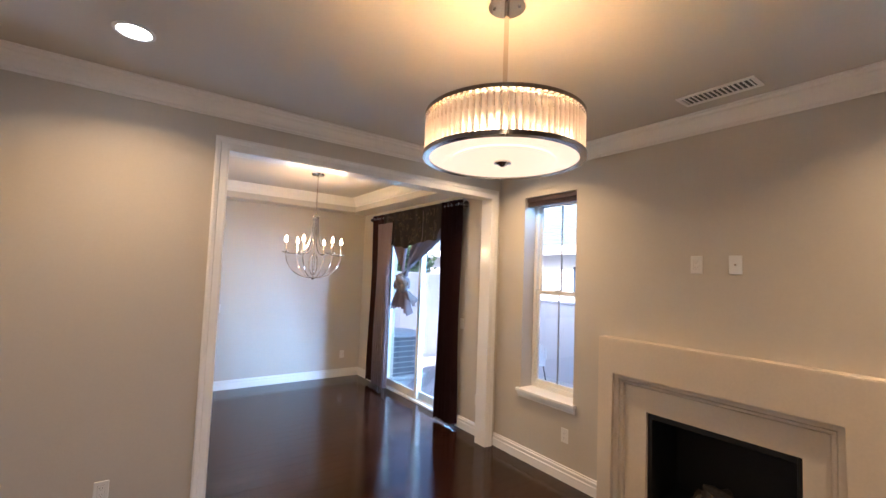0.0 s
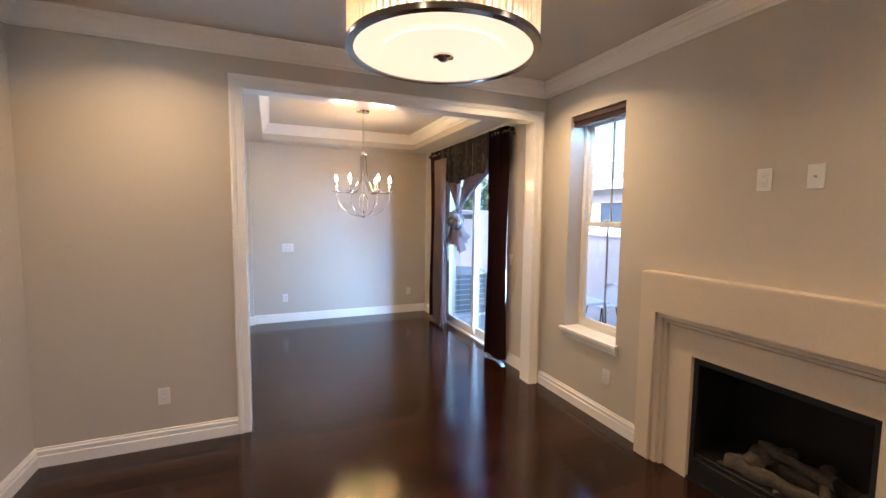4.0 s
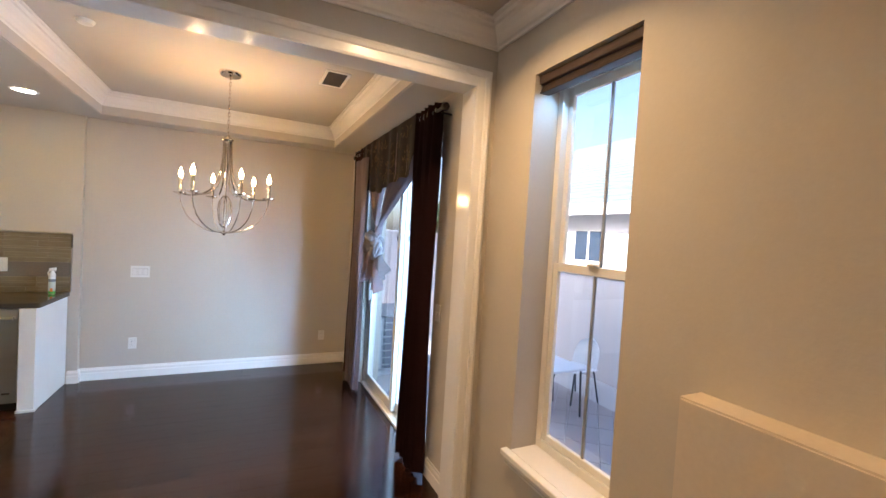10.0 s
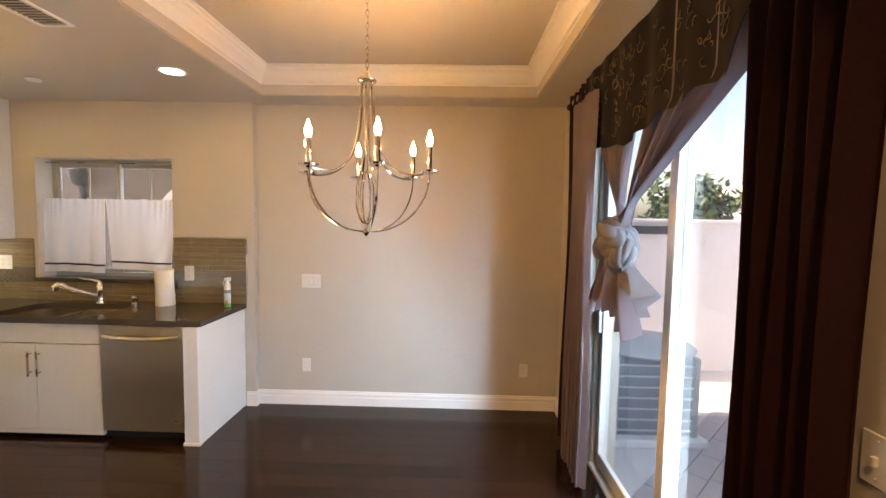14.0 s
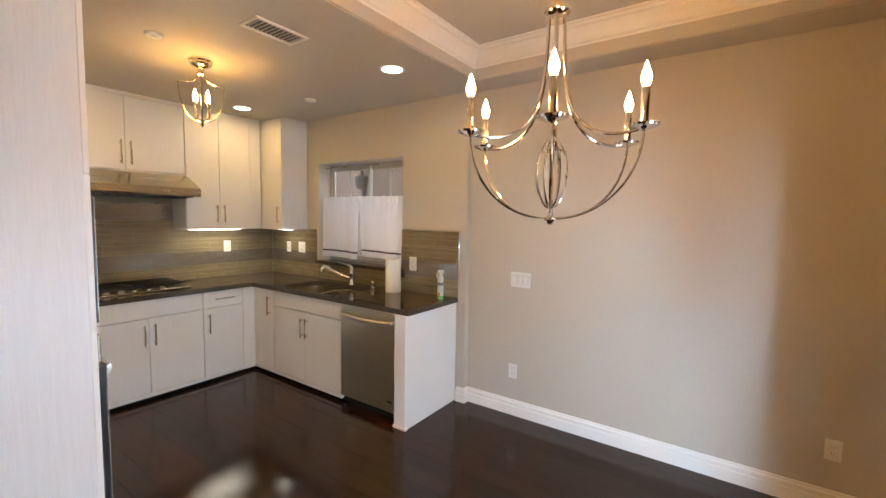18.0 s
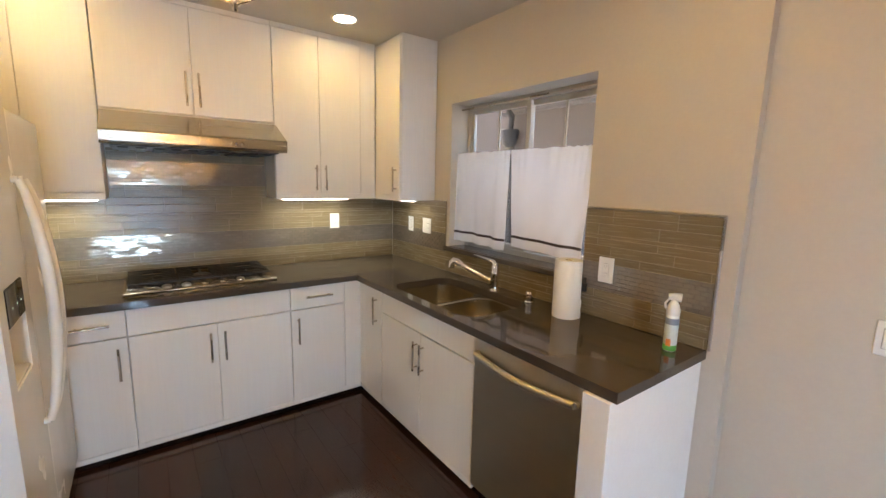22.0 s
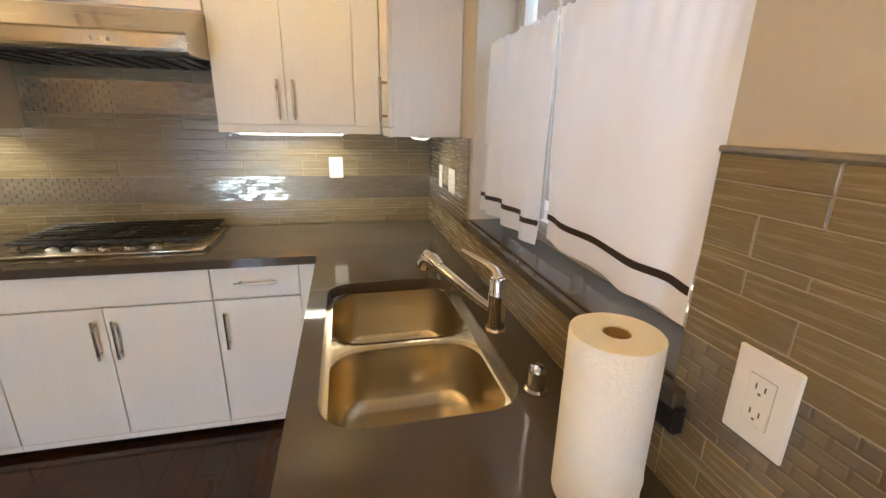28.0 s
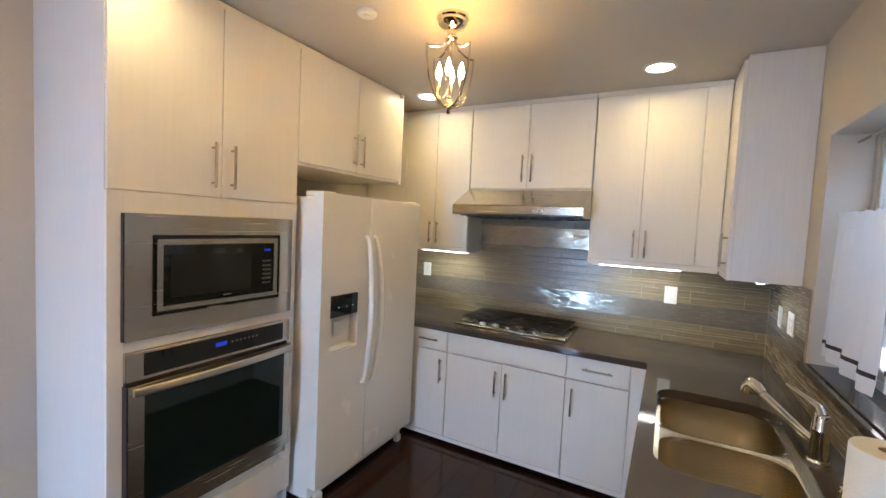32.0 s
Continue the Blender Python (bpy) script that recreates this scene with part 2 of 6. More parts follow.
    if bump:
        bt = nt.nodes.new("ShaderNodeTexNoise")
        bt.inputs["Scale"].default_value = bump_scale
        bt.inputs["Detail"].default_value = 3.0
        nt.links.new(mp.outputs["Vector"], bt.inputs["Vector"])
        bn = nt.nodes.new("ShaderNodeBump")
        bn.inputs["Strength"].default_value, bn.inputs["Distance"].default_value = bump, 0.002
        nt.links.new(bt.outputs["Fac"], bn.inputs["Height"])
        nt.links.new(bn.outputs["Normal"], b.inputs["Normal"])
    return m


def glow(name, colour, strength):
    m = material(name, colour, 0.4, emission=strength, vary=0.02)
    return m


PAINT = material("wall_paint", (0.50, 0.455, 0.385), 0.55, vary=0.03, scale=1.2, bump=0.25, bump_scale=90)
CEIL = material("ceiling_paint", (0.52, 0.48, 0.42), 0.7, vary=0.03, bump=0.3, bump_scale=70)
TRIM = material("trim_paint", (0.80, 0.78, 0.74), 0.22, vary=0.03, rough_vary=0.04)
LINING = material("jamb_gloss_paint", (0.80, 0.78, 0.74), 0.15, vary=0.03, rough_vary=0.02)
CROWN = material("crown_paint", (0.78, 0.75, 0.70), 0.35, vary=0.03)
PLANK = material("espresso_plank", (0.024, 0.0088, 0.0050), 0.075, vary=0.4, scale=2.0, fine=24, stretch=(1, 12, 1), random_value=0.45, bump=0.12, bump_scale=30, rough_vary=0.04)
SUB = material("floor_joint", (0.006, 0.004, 0.003), 0.5)
STONE = material("mantel_plaster", (0.60, 0.52, 0.41), 0.6, vary=0.05, scale=4, bump=0.15, bump_scale=120)
FIREBLACK = material("firebox_black", (0.012, 0.012, 0.012), 0.45, vary=0.3)
LOG = material("ceramic_log", (0.060, 0.050, 0.041), 0.85, vary=0.6, scale=14, fine=60, bump=0.9, bump_scale=45)
CAB = material("cabinet_laminate", (0.74, 0.71, 0.66), 0.36, vary=0.03, scale=3, fine=40, stretch=(26, 26, 1.2), bump=0.04, bump_scale=60)
CABSIDE = material("cabinet_side_laminate", (0.68, 0.67, 0.65), 0.36, vary=0.06, scale=5, fine=36, stretch=(26, 26, 1.0), bump=0.1, bump_scale=50)
# Golden tint: the kitchen's yellow light is put into the steel colour.
SINK = material("sink_steel", (0.57, 0.50, 0.38), 0.24, 1.0, vary=0.02, fine=12, stretch=(4, 1, 1), rough_vary=0.02)
QUARTZ = material("grey_quartz", (0.066, 0.054, 0.043), 0.075, vary=0.08, scale=6, fine=220, rough_vary=0.03)
STEEL = material("brushed_steel", (0.62, 0.57, 0.49), 0.34, 1.0, vary=0.03, scale=0.8, fine=90, stretch=(1, 1, 40), rough_vary=0.01)
# Flat steel also carries the warm lamp tint in its colour.
STEELH = material("brushed_steel_flat", (0.47, 0.43, 0.36), 0.24, 1.0, vary=0.03, fine=30, stretch=(1, 1, 40), rough_vary=0.04)
for m, spread in ((STEEL, 0.5), (STEELH, 0.75)):
    m.node_tree.nodes["Principled BSDF"].inputs["Anisotropic"].default_value = spread
    m.node_tree.nodes["Principled BSDF"].inputs["Anisotropic Rotation"].default_value = 0.25
CHROME = material("chrome", (0.80, 0.78, 0.75), 0.06, 1.0, vary=0.02, rough_vary=0.02)
NICKEL = material("polished_nickel", (0.74, 0.67, 0.58), 0.10, 1.0, vary=0.02, rough_vary=0.02)
HANDLE = material("satin_nickel", (0.47, 0.42, 0.35), 0.28, 1.0, vary=0.03)
BLACKGLASS = material("black_glass", (0.010, 0.012, 0.013), 0.05, vary=0.05, rough_vary=0.01)
MESHGLASS = material("mesh_window_glass", (0.016, 0.017, 0.018), 0.10, vary=0.2, fine=300)
OVENGLASS = material("oven_window_glass", (0.006, 0.014, 0.014), 0.05, vary=0.1, rough_vary=0.01)
BLACK = material("black_enamel", (0.015, 0.015, 0.015), 0.35, vary=0.2)
IRON = material("cast_iron", (0.009, 0.008, 0.008), 0.42, vary=0.3, bump=0.3, bump_scale=250)
WHITEAPP = material("white_appliance", (0.80, 0.78, 0.73), 0.22, vary=0.02, bump=0.06, bump_scale=300)
PLASTIC = material("white_plastic", (0.70, 0.69, 0.66), 0.35, vary=0.02)
KEYGREY = material("panel_key_grey", (0.09, 0.09, 0.09), 0.4)
GAPGREY = material("plastic_gap_grey", (0.34, 0.32, 0.29), 0.6)
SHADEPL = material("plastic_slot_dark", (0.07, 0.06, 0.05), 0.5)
VINYL = material("window_vinyl", (0.74, 0.72, 0.66), 0.35, vary=0.03)
# Darker copy of the white vinyl: its backlit shade is put into the colour.
SHADEVINYL = material("shaded_window_vinyl", (0.42, 0.40, 0.36), 0.4, vary=0.04)
# Chrome of the pendant hoops, with its dark reflections put into the colour.
DARKCHROME = material("dark_reflecting_chrome", (0.26, 0.23, 0.20), 0.16, 1.0, vary=0.04)
GRILLE = material("window_grille", (0.30, 0.29, 0.27), 0.4, vary=0.05)
TILE = material("strip_tile", (0.195, 0.152, 0.085), 0.24, vary=0.22, scale=4, fine=34, stretch=(1.5, 1.5, 60), random_value=0.10, rough_vary=0.08, bump=0.10, bump_scale=30)
TILEM = material("metal_glass_brick", (0.36, 0.31, 0.24), 0.17, 0.65, vary=0.08, scale=20, island=0.12, rough_vary=0.05)
CAPEDGE = material("satin_taupe_edge", (0.46, 0.42, 0.38), 0.30, 0.85, vary=0.08, fine=60)
GROUT = material("tile_grout", (0.33, 0.275, 0.20), 0.8, vary=0.1)
DARKGROUT = material("band_grout", (0.085, 0.072, 0.054), 0.8, vary=0.1)
BROWN = material("brown_curtain", (0.020, 0.0065, 0.0070), 0.75, vary=0.25, fine=120, bump=0.3, bump_scale=500)
SHEER = material("mauve_sheer", (0.175, 0.135, 0.145), 0.7, vary=0.10, fine=150, stretch=(6, 6, 0.6), alpha=0.91, bump=0.2, bump_scale=500)
SHEERG = material("pale_sheer", (0.135, 0.118, 0.118), 0.65, vary=0.10, fine=150, alpha=0.93)
VALANCE = material("black_valance", (0.010, 0.008, 0.009), 0.5, vary=0.3, fine=100)
for m in (VALANCE, BROWN):
    m.node_tree.nodes["Principled BSDF"].inputs["Specular IOR Level"].default_value = 0.12
GOLDT = material("gold_thread", (0.17, 0.125, 0.075), 0.5, 0.3, vary=0.2)
WHITECL = material("white_cotton", (0.84, 0.84, 0.86), 0.8, vary=0.04, fine=200, bump=0.2, bump_scale=600, alpha=0.90)
BAND = material("brown_ribbon", (0.03, 0.018, 0.016), 0.7)
BLIND = material("brown_blind", (0.055, 0.033, 0.026), 0.7, vary=0.2, fine=80, stretch=(1, 1, 12))
PAPER = material("paper_towel", (0.80, 0.77, 0.69), 0.9, vary=0.03, bump=0.6, bump_scale=160)
CARD = material("cardboard_core", (0.36, 0.25, 0.14), 0.85)
GLASS = material("window_glass", (1, 1, 1), 0.0, transmission=1.0, vary=0.0, rough_vary=0.0, ior=1.45)
CRYSTAL = material("glass_rod", (1.0, 0.90, 0.80), 0.30, transmission=0.85, vary=0.04, rough_vary=0.10, ior=1.45)
BULB = glow("bulb_glow", (1.0, 0.66, 0.30), 12)
CANGLOW = glow("can_lens_glow", (1.0, 0.88, 0.66), 5.0)
BARGLOW = glow("under_cabinet_glow", (1.0, 0.95, 0.80), 3.0)
DIFFUSER = glow("pendant_diffuser", (1.0, 0.72, 0.40), 0.13)
LEDBLUE = material("blue_display", (0.008, 0.010, 0.03), 0.3, emission=0.05, emit_colour=(0.03, 0.10, 1.0))
LEDGREEN = glow("small_indicator", (0.7, 1.0, 0.8), 0.4)
STUCCO = material("white_stucco", (0.66, 0.64, 0.64), 0.9, vary=0.06, scale=2, bump=0.6, bump_scale=120)
# Side house stucco, soffit and cornice darkened; side-yard shade is in these colours.
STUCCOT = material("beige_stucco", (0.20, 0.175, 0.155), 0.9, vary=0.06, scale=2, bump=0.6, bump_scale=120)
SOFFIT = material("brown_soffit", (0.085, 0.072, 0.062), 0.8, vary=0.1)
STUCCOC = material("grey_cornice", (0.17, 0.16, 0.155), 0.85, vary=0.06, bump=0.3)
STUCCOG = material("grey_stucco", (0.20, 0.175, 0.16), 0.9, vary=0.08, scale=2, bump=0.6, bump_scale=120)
CONCRETE = material("patio_concrete", (0.52, 0.52, 0.51), 0.85, vary=0.15, scale=2, fine=90, bump=0.3)
PAVER = material("brick_paver", (0.36, 0.33, 0.33), 0.85, vary=0.12, scale=8, random_value=0.06, bump=0.4)
ROOF = material("slate_roof", (0.16, 0.21, 0.22), 0.8, vary=0.3, scale=6, fine=50, bump=0.6)
LEAF = material("far_leaves", (0.06, 0.10, 0.035), 0.7, vary=0.4, island=0.3)
ACGREY = material("condenser_metal", (0.40, 0.41, 0.40), 0.5, 0.2, vary=0.1)
ACCOIL = material("condenser_fins", (0.20, 0.22, 0.24), 0.5, 0.3, vary=0.15, fine=120)
ACDARK = material("condenser_coil", (0.05, 0.055, 0.06), 0.6)
DARKGLASS = material("far_window_glass", (0.04, 0.06, 0.09), 0.08, vary=0.2)
CHAIRW = material("white_chair_plastic", (0.78, 0.80, 0.82), 0.4, vary=0.03)
GREENL = material("green_label", (0.10, 0.42, 0.08), 0.4)
TEALL = material("silver_label", (0.62, 0.68, 0.66), 0.4)
ORANGEL = material("orange_label", (0.75, 0.25, 0.05), 0.4)
NAVYL = material("slate_label", (0.20, 0.23, 0.28), 0.4)
CLEARPL = material("clear_bottle", (0.86, 0.88, 0.84), 0.15, vary=0.02)


def let_light_through(m, share, colour):
    """Thin cloth: part of the light passes through and is scattered."""
    nt = m.node_tree
    b, out = nt.nodes["Principled BSDF"], nt.nodes["Material Output"]
    tr, mx = nt.nodes.new("ShaderNodeBsdfTranslucent"), nt.nodes.new("ShaderNodeMixShader")
    tr.inputs["Color"].default_value = (*colour, 1)
    mx.inputs["Fac"].default_value = share
    nt.links.new(b.outputs["BSDF"], mx.inputs[1])
    nt.links.new(tr.outputs["BSDF"], mx.inputs[2])
    nt.links.new(mx.outputs["Shader"], out.inputs["Surface"])


let_light_through(WHITECL, 0.50, (0.84, 0.84, 0.86))
let_light_through(SHEER, 0.09, (0.34, 0.27, 0.29))
let_light_through(SHEERG, 0.05, (0.36, 0.31, 0.31))

# ---- structure ----
XL, XR, YB, YP0, YP1 = 1.13, 4.877, 0.0, 4.93, 5.06
XS, YK, YD, XJ = -0.478, 8.106, 8.163, 2.265
TOP = 3.0
OPEN = (2.355, 4.750, 2.452)
WIN1, WIN3 = (3.995, 4.583), (1.28, 1.87)
WZ = (0.64, 2.432)
SLIDE = (5.57, 7.40, 2.36)
KWIN = (0.382, 1.568, 1.085, 2.12)
FIRE = (2.512, 3.362, 0.766)
T = 0.22


def structure(name, bm, mat, label, category):
    return solid(name, bm, mat, label, category, kind="structure")


structure("wall_east", cut_box(XR, XR + T, YB - T, YD + T, -0.1, TOP, [(*WIN3, *WZ), (FIRE[0] - 0.03, FIRE[1] + 0.03, -0.1, FIRE[2] + 0.03), (*WIN1, *WZ), (SLIDE[0], SLIDE[1], -0.1, SLIDE[2])], "y"),
          PAINT, "greige painted wall with fireplace, windows and sliding door", "wall")
structure("wall_partition", cut_box(XS - T, XR, YP0, YP1, -0.1, TOP, [(OPEN[0] - 0.012, OPEN[1] + 0.012, -0.1, OPEN[2] + 0.012)], "x"), PAINT,
          "greige painted partition wall with a wide cased opening", "wall")
structure("wall_north_dining", box(XJ, XR, YD, YD + T, -0.1, TOP), PAINT, "greige painted dining room end wall", "wall")
structure("wall_north_kitchen", cut_box(XS - T, XJ, YK, YK + T + 0.02, -0.1, TOP, [KWIN], "x"), PAINT, "greige painted kitchen wall with a window", "wall")
structure("wall_west_kitchen", box(XS - T, XS, YP1, YK, -0.1, TOP), PAINT, "greige painted wall behind the cooktop", "wall")
structure("wall_west_living", box(XL - T, XL, YB - T, YP0, -0.1, TOP), PAINT, "greige painted living room side wall", "wall")
structure("wall_south", box(XL, XR, YB - T, YB, -0.1, TOP), PAINT, "greige painted living room back wall", "wall")
structure("ceiling_living", box(XL, XR, YB, YP0, ZL, TOP + 0.05), CEIL, "matte painted living room ceiling", "ceiling")
ZT = 2.80
TRAY = (2.428, 4.59, 5.32, 7.905)
bm = bmesh.new()
box(XS, TRAY[0], YP1, YK, ZK, TOP, bm=bm)
box(TRAY[0], TRAY[1], YP1, TRAY[2], ZK, TOP, bm=bm)
box(TRAY[0], TRAY[1], TRAY[3], YK, ZK, TOP, bm=bm)
box(XJ + 0.001, XR, YK, YD, ZK, TOP, bm=bm)
box(TRAY[1], XR, YP1, YK, ZK, TOP, bm=bm)
box(TRAY[0], TRAY[1], TRAY[2], TRAY[3], ZT, TOP, bm=bm)
bmesh.ops.remove_doubles(bm, verts=bm.verts, dist=1e-4)
structure("ceiling_dining", bm, CEIL, "painted kitchen and dining ceiling with a raised tray", "ceiling")

# crown mouldings


def crown_profile(top, drop=0.115, out=0.118):
    k = [(0, 1.0), (0, 0.0), (0.10, 0.0), (0.13, 0.10), (0.24, 0.16), (0.30, 0.30), (0.42, 0.46), (0.60, 0.62), (0.66, 0.74), (0.78, 0.78), (0.84, 0.90), (1.0, 0.92), (1.0, 1.0)]
    return [(d * out, top - drop + h * drop) for d, h in k]


structure("crown_living", moulding([(XR, YB), (XR, YP0), (XL, YP0), (XL, YB)], crown_profile(ZL - 0.001), True), CROWN, "white crown moulding round the living room ceiling", "moulding")
e = 0.0
structure("crown_tray", moulding([(TRAY[1] - e, TRAY[2] + e), (TRAY[1] - e, TRAY[3] - e), (TRAY[0] + e, TRAY[3] - e), (TRAY[0] + e, TRAY[2] + e)], crown_profile(ZT - 0.001, 0.13, 0.10), True),
          CROWN, "white crown moulding inside the ceiling tray", "moulding")
bm = bmesh.new()
box(TRAY[0], TRAY[0] + 0.012, TRAY[2], TRAY[3], ZK + 0.004, ZT - 0.131, bm=bm)
box(TRAY[1] - 0.012, TRAY[1], TRAY[2], TRAY[3], ZK + 0.004, ZT - 0.131, bm=bm)
box(TRAY[0] + 0.012, TRAY[1] - 0.012, TRAY[2], TRAY[2] + 0.012, ZK + 0.004, ZT - 0.131, bm=bm)
box(TRAY[0] + 0.012, TRAY[1] - 0.012, TRAY[3] - 0.012, TRAY[3], ZK + 0.004, ZT - 0.131, bm=bm)
structure("trim_tray_fascia", bm, CEIL, "flat painted fascia of the ceiling tray", "trim")

# baseboards
BASE = [(0, 0.0), (0.018, 0.0), (0.018, 0.072), (0.012, 0.075), (0.012, 0.092), (0.016, 0.095), (0.014, 0.106), (0.008, 0.109), (0.006, 0.122), (0, 0.124)]
bm = bmesh.new()
for path in ([(XR, 3.712), (XR, YP0 - 0.0)], [(XR, YB), (XR, 2.14)], [(2.266, YP0), (XL, YP0), (XL, YB), (XR, YB)],
             [(XR, YP1 + 0.0), (XR, SLIDE[0] - 0.03)], [(XR, SLIDE[1] + 0.03), (XR, YD), (XJ, YD), (XJ, YK), (2.19, YK)], [(2.266, YP1), (2.090, YP1)][::-1]):
    moulding(path if path[0][0] != 2.090 else path[::-1], BASE, bm=bm)
structure("baseboard", bm, TRIM, "white stepped baseboard along the painted walls", "baseboard")

# casing of the wide opening, both sides, with its jamb lining
CAS = [(0.0, 0.0), (0.010, 0.0), (0.014, 0.012), (0.014, 0.050), (0.020, 0.056), (0.024, 0.075), (0.020, 0.088), (0.0, 0.088)]


def casing(name, y, sign, label):
    """Two legs and a head with mitred corners round the opening."""
    bm = bmesh.new()
    x0, x1, z1 = OPEN
    loops = []
    for (x, z, ox, oz) in ((x0, 0.0, -1, 0), (x0, z1, -1, 1), (x1, z1, 1, 1), (x1, 0.0, 1, 0)):
        loops.append([Vector((x + ox * w, y + sign * d, z + oz * w)) for d, w in CAS])
    rings(loops, bm=bm)
    return structure(name, bm, TRIM, label, "trim")


casing("trim_casing_living", YP0, -1, "white moulded casing round the wide opening")
casing("trim_casing_dining", YP1, 1, "white moulded casing on the dining side")
bm = bmesh.new()
box(OPEN[0] - 0.012, OPEN[0], YP0 - 0.002, YP1 + 0.002, 0, OPEN[2], bm=bm)
box(OPEN[1], OPEN[1] + 0.012, YP0 - 0.002, YP1 + 0.002, 0, OPEN[2], bm=bm)
box(OPEN[0] - 0.012, OPEN[1] + 0.012, YP0 - 0.002, YP1 + 0.002, OPEN[2], OPEN[2] + 0.012, bm=bm)
structure("trim_jamb", bm, LINING, "white glossy jamb lining of the wide opening", "trim")

# ---- windows and sliding door ----
def double_hung(name, y0, y1, z0, z1, label):
    w = thing(name, (XR + 0.10, (y0 + y1) / 2, z0), label, "window", kind="structure")
    x = XR + 0.145
    bm = bmesh.new()
    for a, b, c, d in ((y0, y0 + 0.035, z0, z1), (y1 - 0.035, y1, z0, z1), (y0 + 0.035, y1 - 0.035, z1 - 0.04, z1), (y0 + 0.035, y1 - 0.035, z0, z0 + 0.045)):
        box(x, x + 0.06, a, b, c, d, 0.003, bm)
    part("window_frame", bm, VINYL, w)
    zm = z0 + 0.50 * (z1 - z0)
    for nm, xo, lo, hi in (("lower_sash", 0.008, z0 + 0.045, zm + 0.02), ("upper_sash", 0.034, zm - 0.02, z1 - 0.04)):
        bm = bmesh.new()
        s = 0.032
        for a, b, c, d in ((y0 + 0.035, y0 + 0.035 + s, lo, hi), (y1 - 0.035 - s, y1 - 0.035, lo, hi), (y0 + 0.035 + s, y1 - 0.035 - s, hi - 0.04, hi), (y0 + 0.035 + s, y1 - 0.035 - s, lo, lo + 0.035)):
            box(x + xo, x + xo + 0.025, a, b, c, d, 0.003, bm)
        sash = part(nm, bm, VINYL, w)
        pane = part("pane", box(x + xo + 0.010, x + xo + 0.014, y0 + 0.06, y1 - 0.06, lo + 0.03, hi - 0.035), GLASS, sash)
        pane.visible_shadow = False
        part("muntin", box(x + xo + 0.006, x + xo + 0.018, (y0 + y1) / 2 - 0.006, (y0 + y1) / 2 + 0.006, lo + 0.035, hi - 0.04), GRILLE, sash)
    part("sash_lock", box(x - 0.012, x + 0.012, (y0 + y1) / 2 - 0.03, (y0 + y1) / 2 + 0.03, zm + 0.021, zm + 0.034, 0.005), VINYL, w)
    sill = bmesh.new()
    box(XR - 0.001, x + 0.002, y0, y1, z0 - 0.025, z0 + 0.004, 0.002, sill)
    box(XR - 0.042, XR - 0.002, y0 - 0.035, y1 + 0.030, z0 - 0.025, z0 + 0.0035, 0.004, sill)
    moulding([(XR, y0 - 0.022), (XR, y1 + 0.018)], [(0.001, z0 - 0.075), (0.014, z0 - 0.075), (0.018, z0 - 0.06), (0.026, z0 - 0.05), (0.032, z0 - 0.03), (0.032, z0 - 0.0252), (0.001, z0 - 0.0252)], bm=sill)
    part("window_sill", sill, TRIM, w, "white painted window stool and apron")
    return w


double_hung("window_1", *WIN1, *WZ, "tall white double-hung window with one vertical muntin")
double_hung("window_2", *WIN3, *WZ, "tall white double-hung window beside the fireplace")
for (y0, y1) in (WIN1, WIN3):
    bl = thing("roller_blind", (XR + 0.07, (y0 + y1) / 2, 2.345), "dark brown woven blind drawn up at the window head", "blind", "window blinds")
    part("headrail", box(XR + 0.02, XR + 0.085, y0 + 0.004, y1 - 0.004, 2.387, 2.430, 0.004), BLIND, bl)
    for k in range(4):
        part("fold", box(XR + 0.022 + 0.004 * k, XR + 0.078 - 0.004 * k, y0 + 0.008, y1 - 0.008, 2.345 + 0.0105 * k, 2.354 + 0.0105 * k, 0.003), BLIND, bl)

# sliding glass door
sd = thing("sliding_door", (XR + 0.09, (SLIDE[0] + SLIDE[1]) / 2, 0), "cream vinyl sliding glass patio door, closed", "door", kind="structure")
y0, y1, zt = SLIDE
bm = bmesh.new()
for a, b, c, d in ((y0, y0 + 0.045, 0.0, zt), (y1 - 0.045, y1, 0.0, zt), (y0 + 0.045, y1 - 0.045, zt - 0.05, zt)):
    box(XR + 0.04, XR + 0.15, a, b, c, d, 0.004, bm)
part("door_frame", bm, VINYL, sd)
bm = bmesh.new()
box(XR + 0.02, XR + 0.16, y0 + 0.045, y1 - 0.045, 0.0, 0.022, 0.003, bm)
box(XR + 0.07, XR + 0.078, y0 + 0.045, y1 - 0.045, 0.022, 0.034, bm=bm)
box(XR + 0.11, XR + 0.118, y0 + 0.045, y1 - 0.045, 0.022, 0.034, bm=bm)
part("door_track", bm, VINYL, sd)
ym = 6.50
for nm, xo, a, b in (("sliding_panel", 0.056, ym - 0.035, y1 - 0.05), ("fixed_panel", 0.098, y0 + 0.05, ym + 0.035)):
    bm = bmesh.new()
    s = 0.07
    for p, q, c, d in ((a, a + s, 0.036, zt - 0.055), (b - s, b, 0.036, zt - 0.055), (a + s, b - s, 0.036, 0.036 + 0.09), (a + s, b - s, zt - 0.055 - s, zt - 0.055)):
        box(XR + xo, XR + xo + 0.034, p, q, c, d, 0.004, bm)
    pn = part(nm, bm, VINYL, sd)
    pane = part("pane", box(XR + xo + 0.014, XR + xo + 0.019, a + s - 0.01, b - s + 0.01, 0.12, zt - 0.12), GLASS, pn)
    pane.visible_shadow = False
bm = bmesh.new()
box(XR + 0.035, XR + 0.058, y1 - 0.105, y1 - 0.075, 0.92, 1.18, 0.006, bm)
part("door_pull", bm, VINYL, sd)

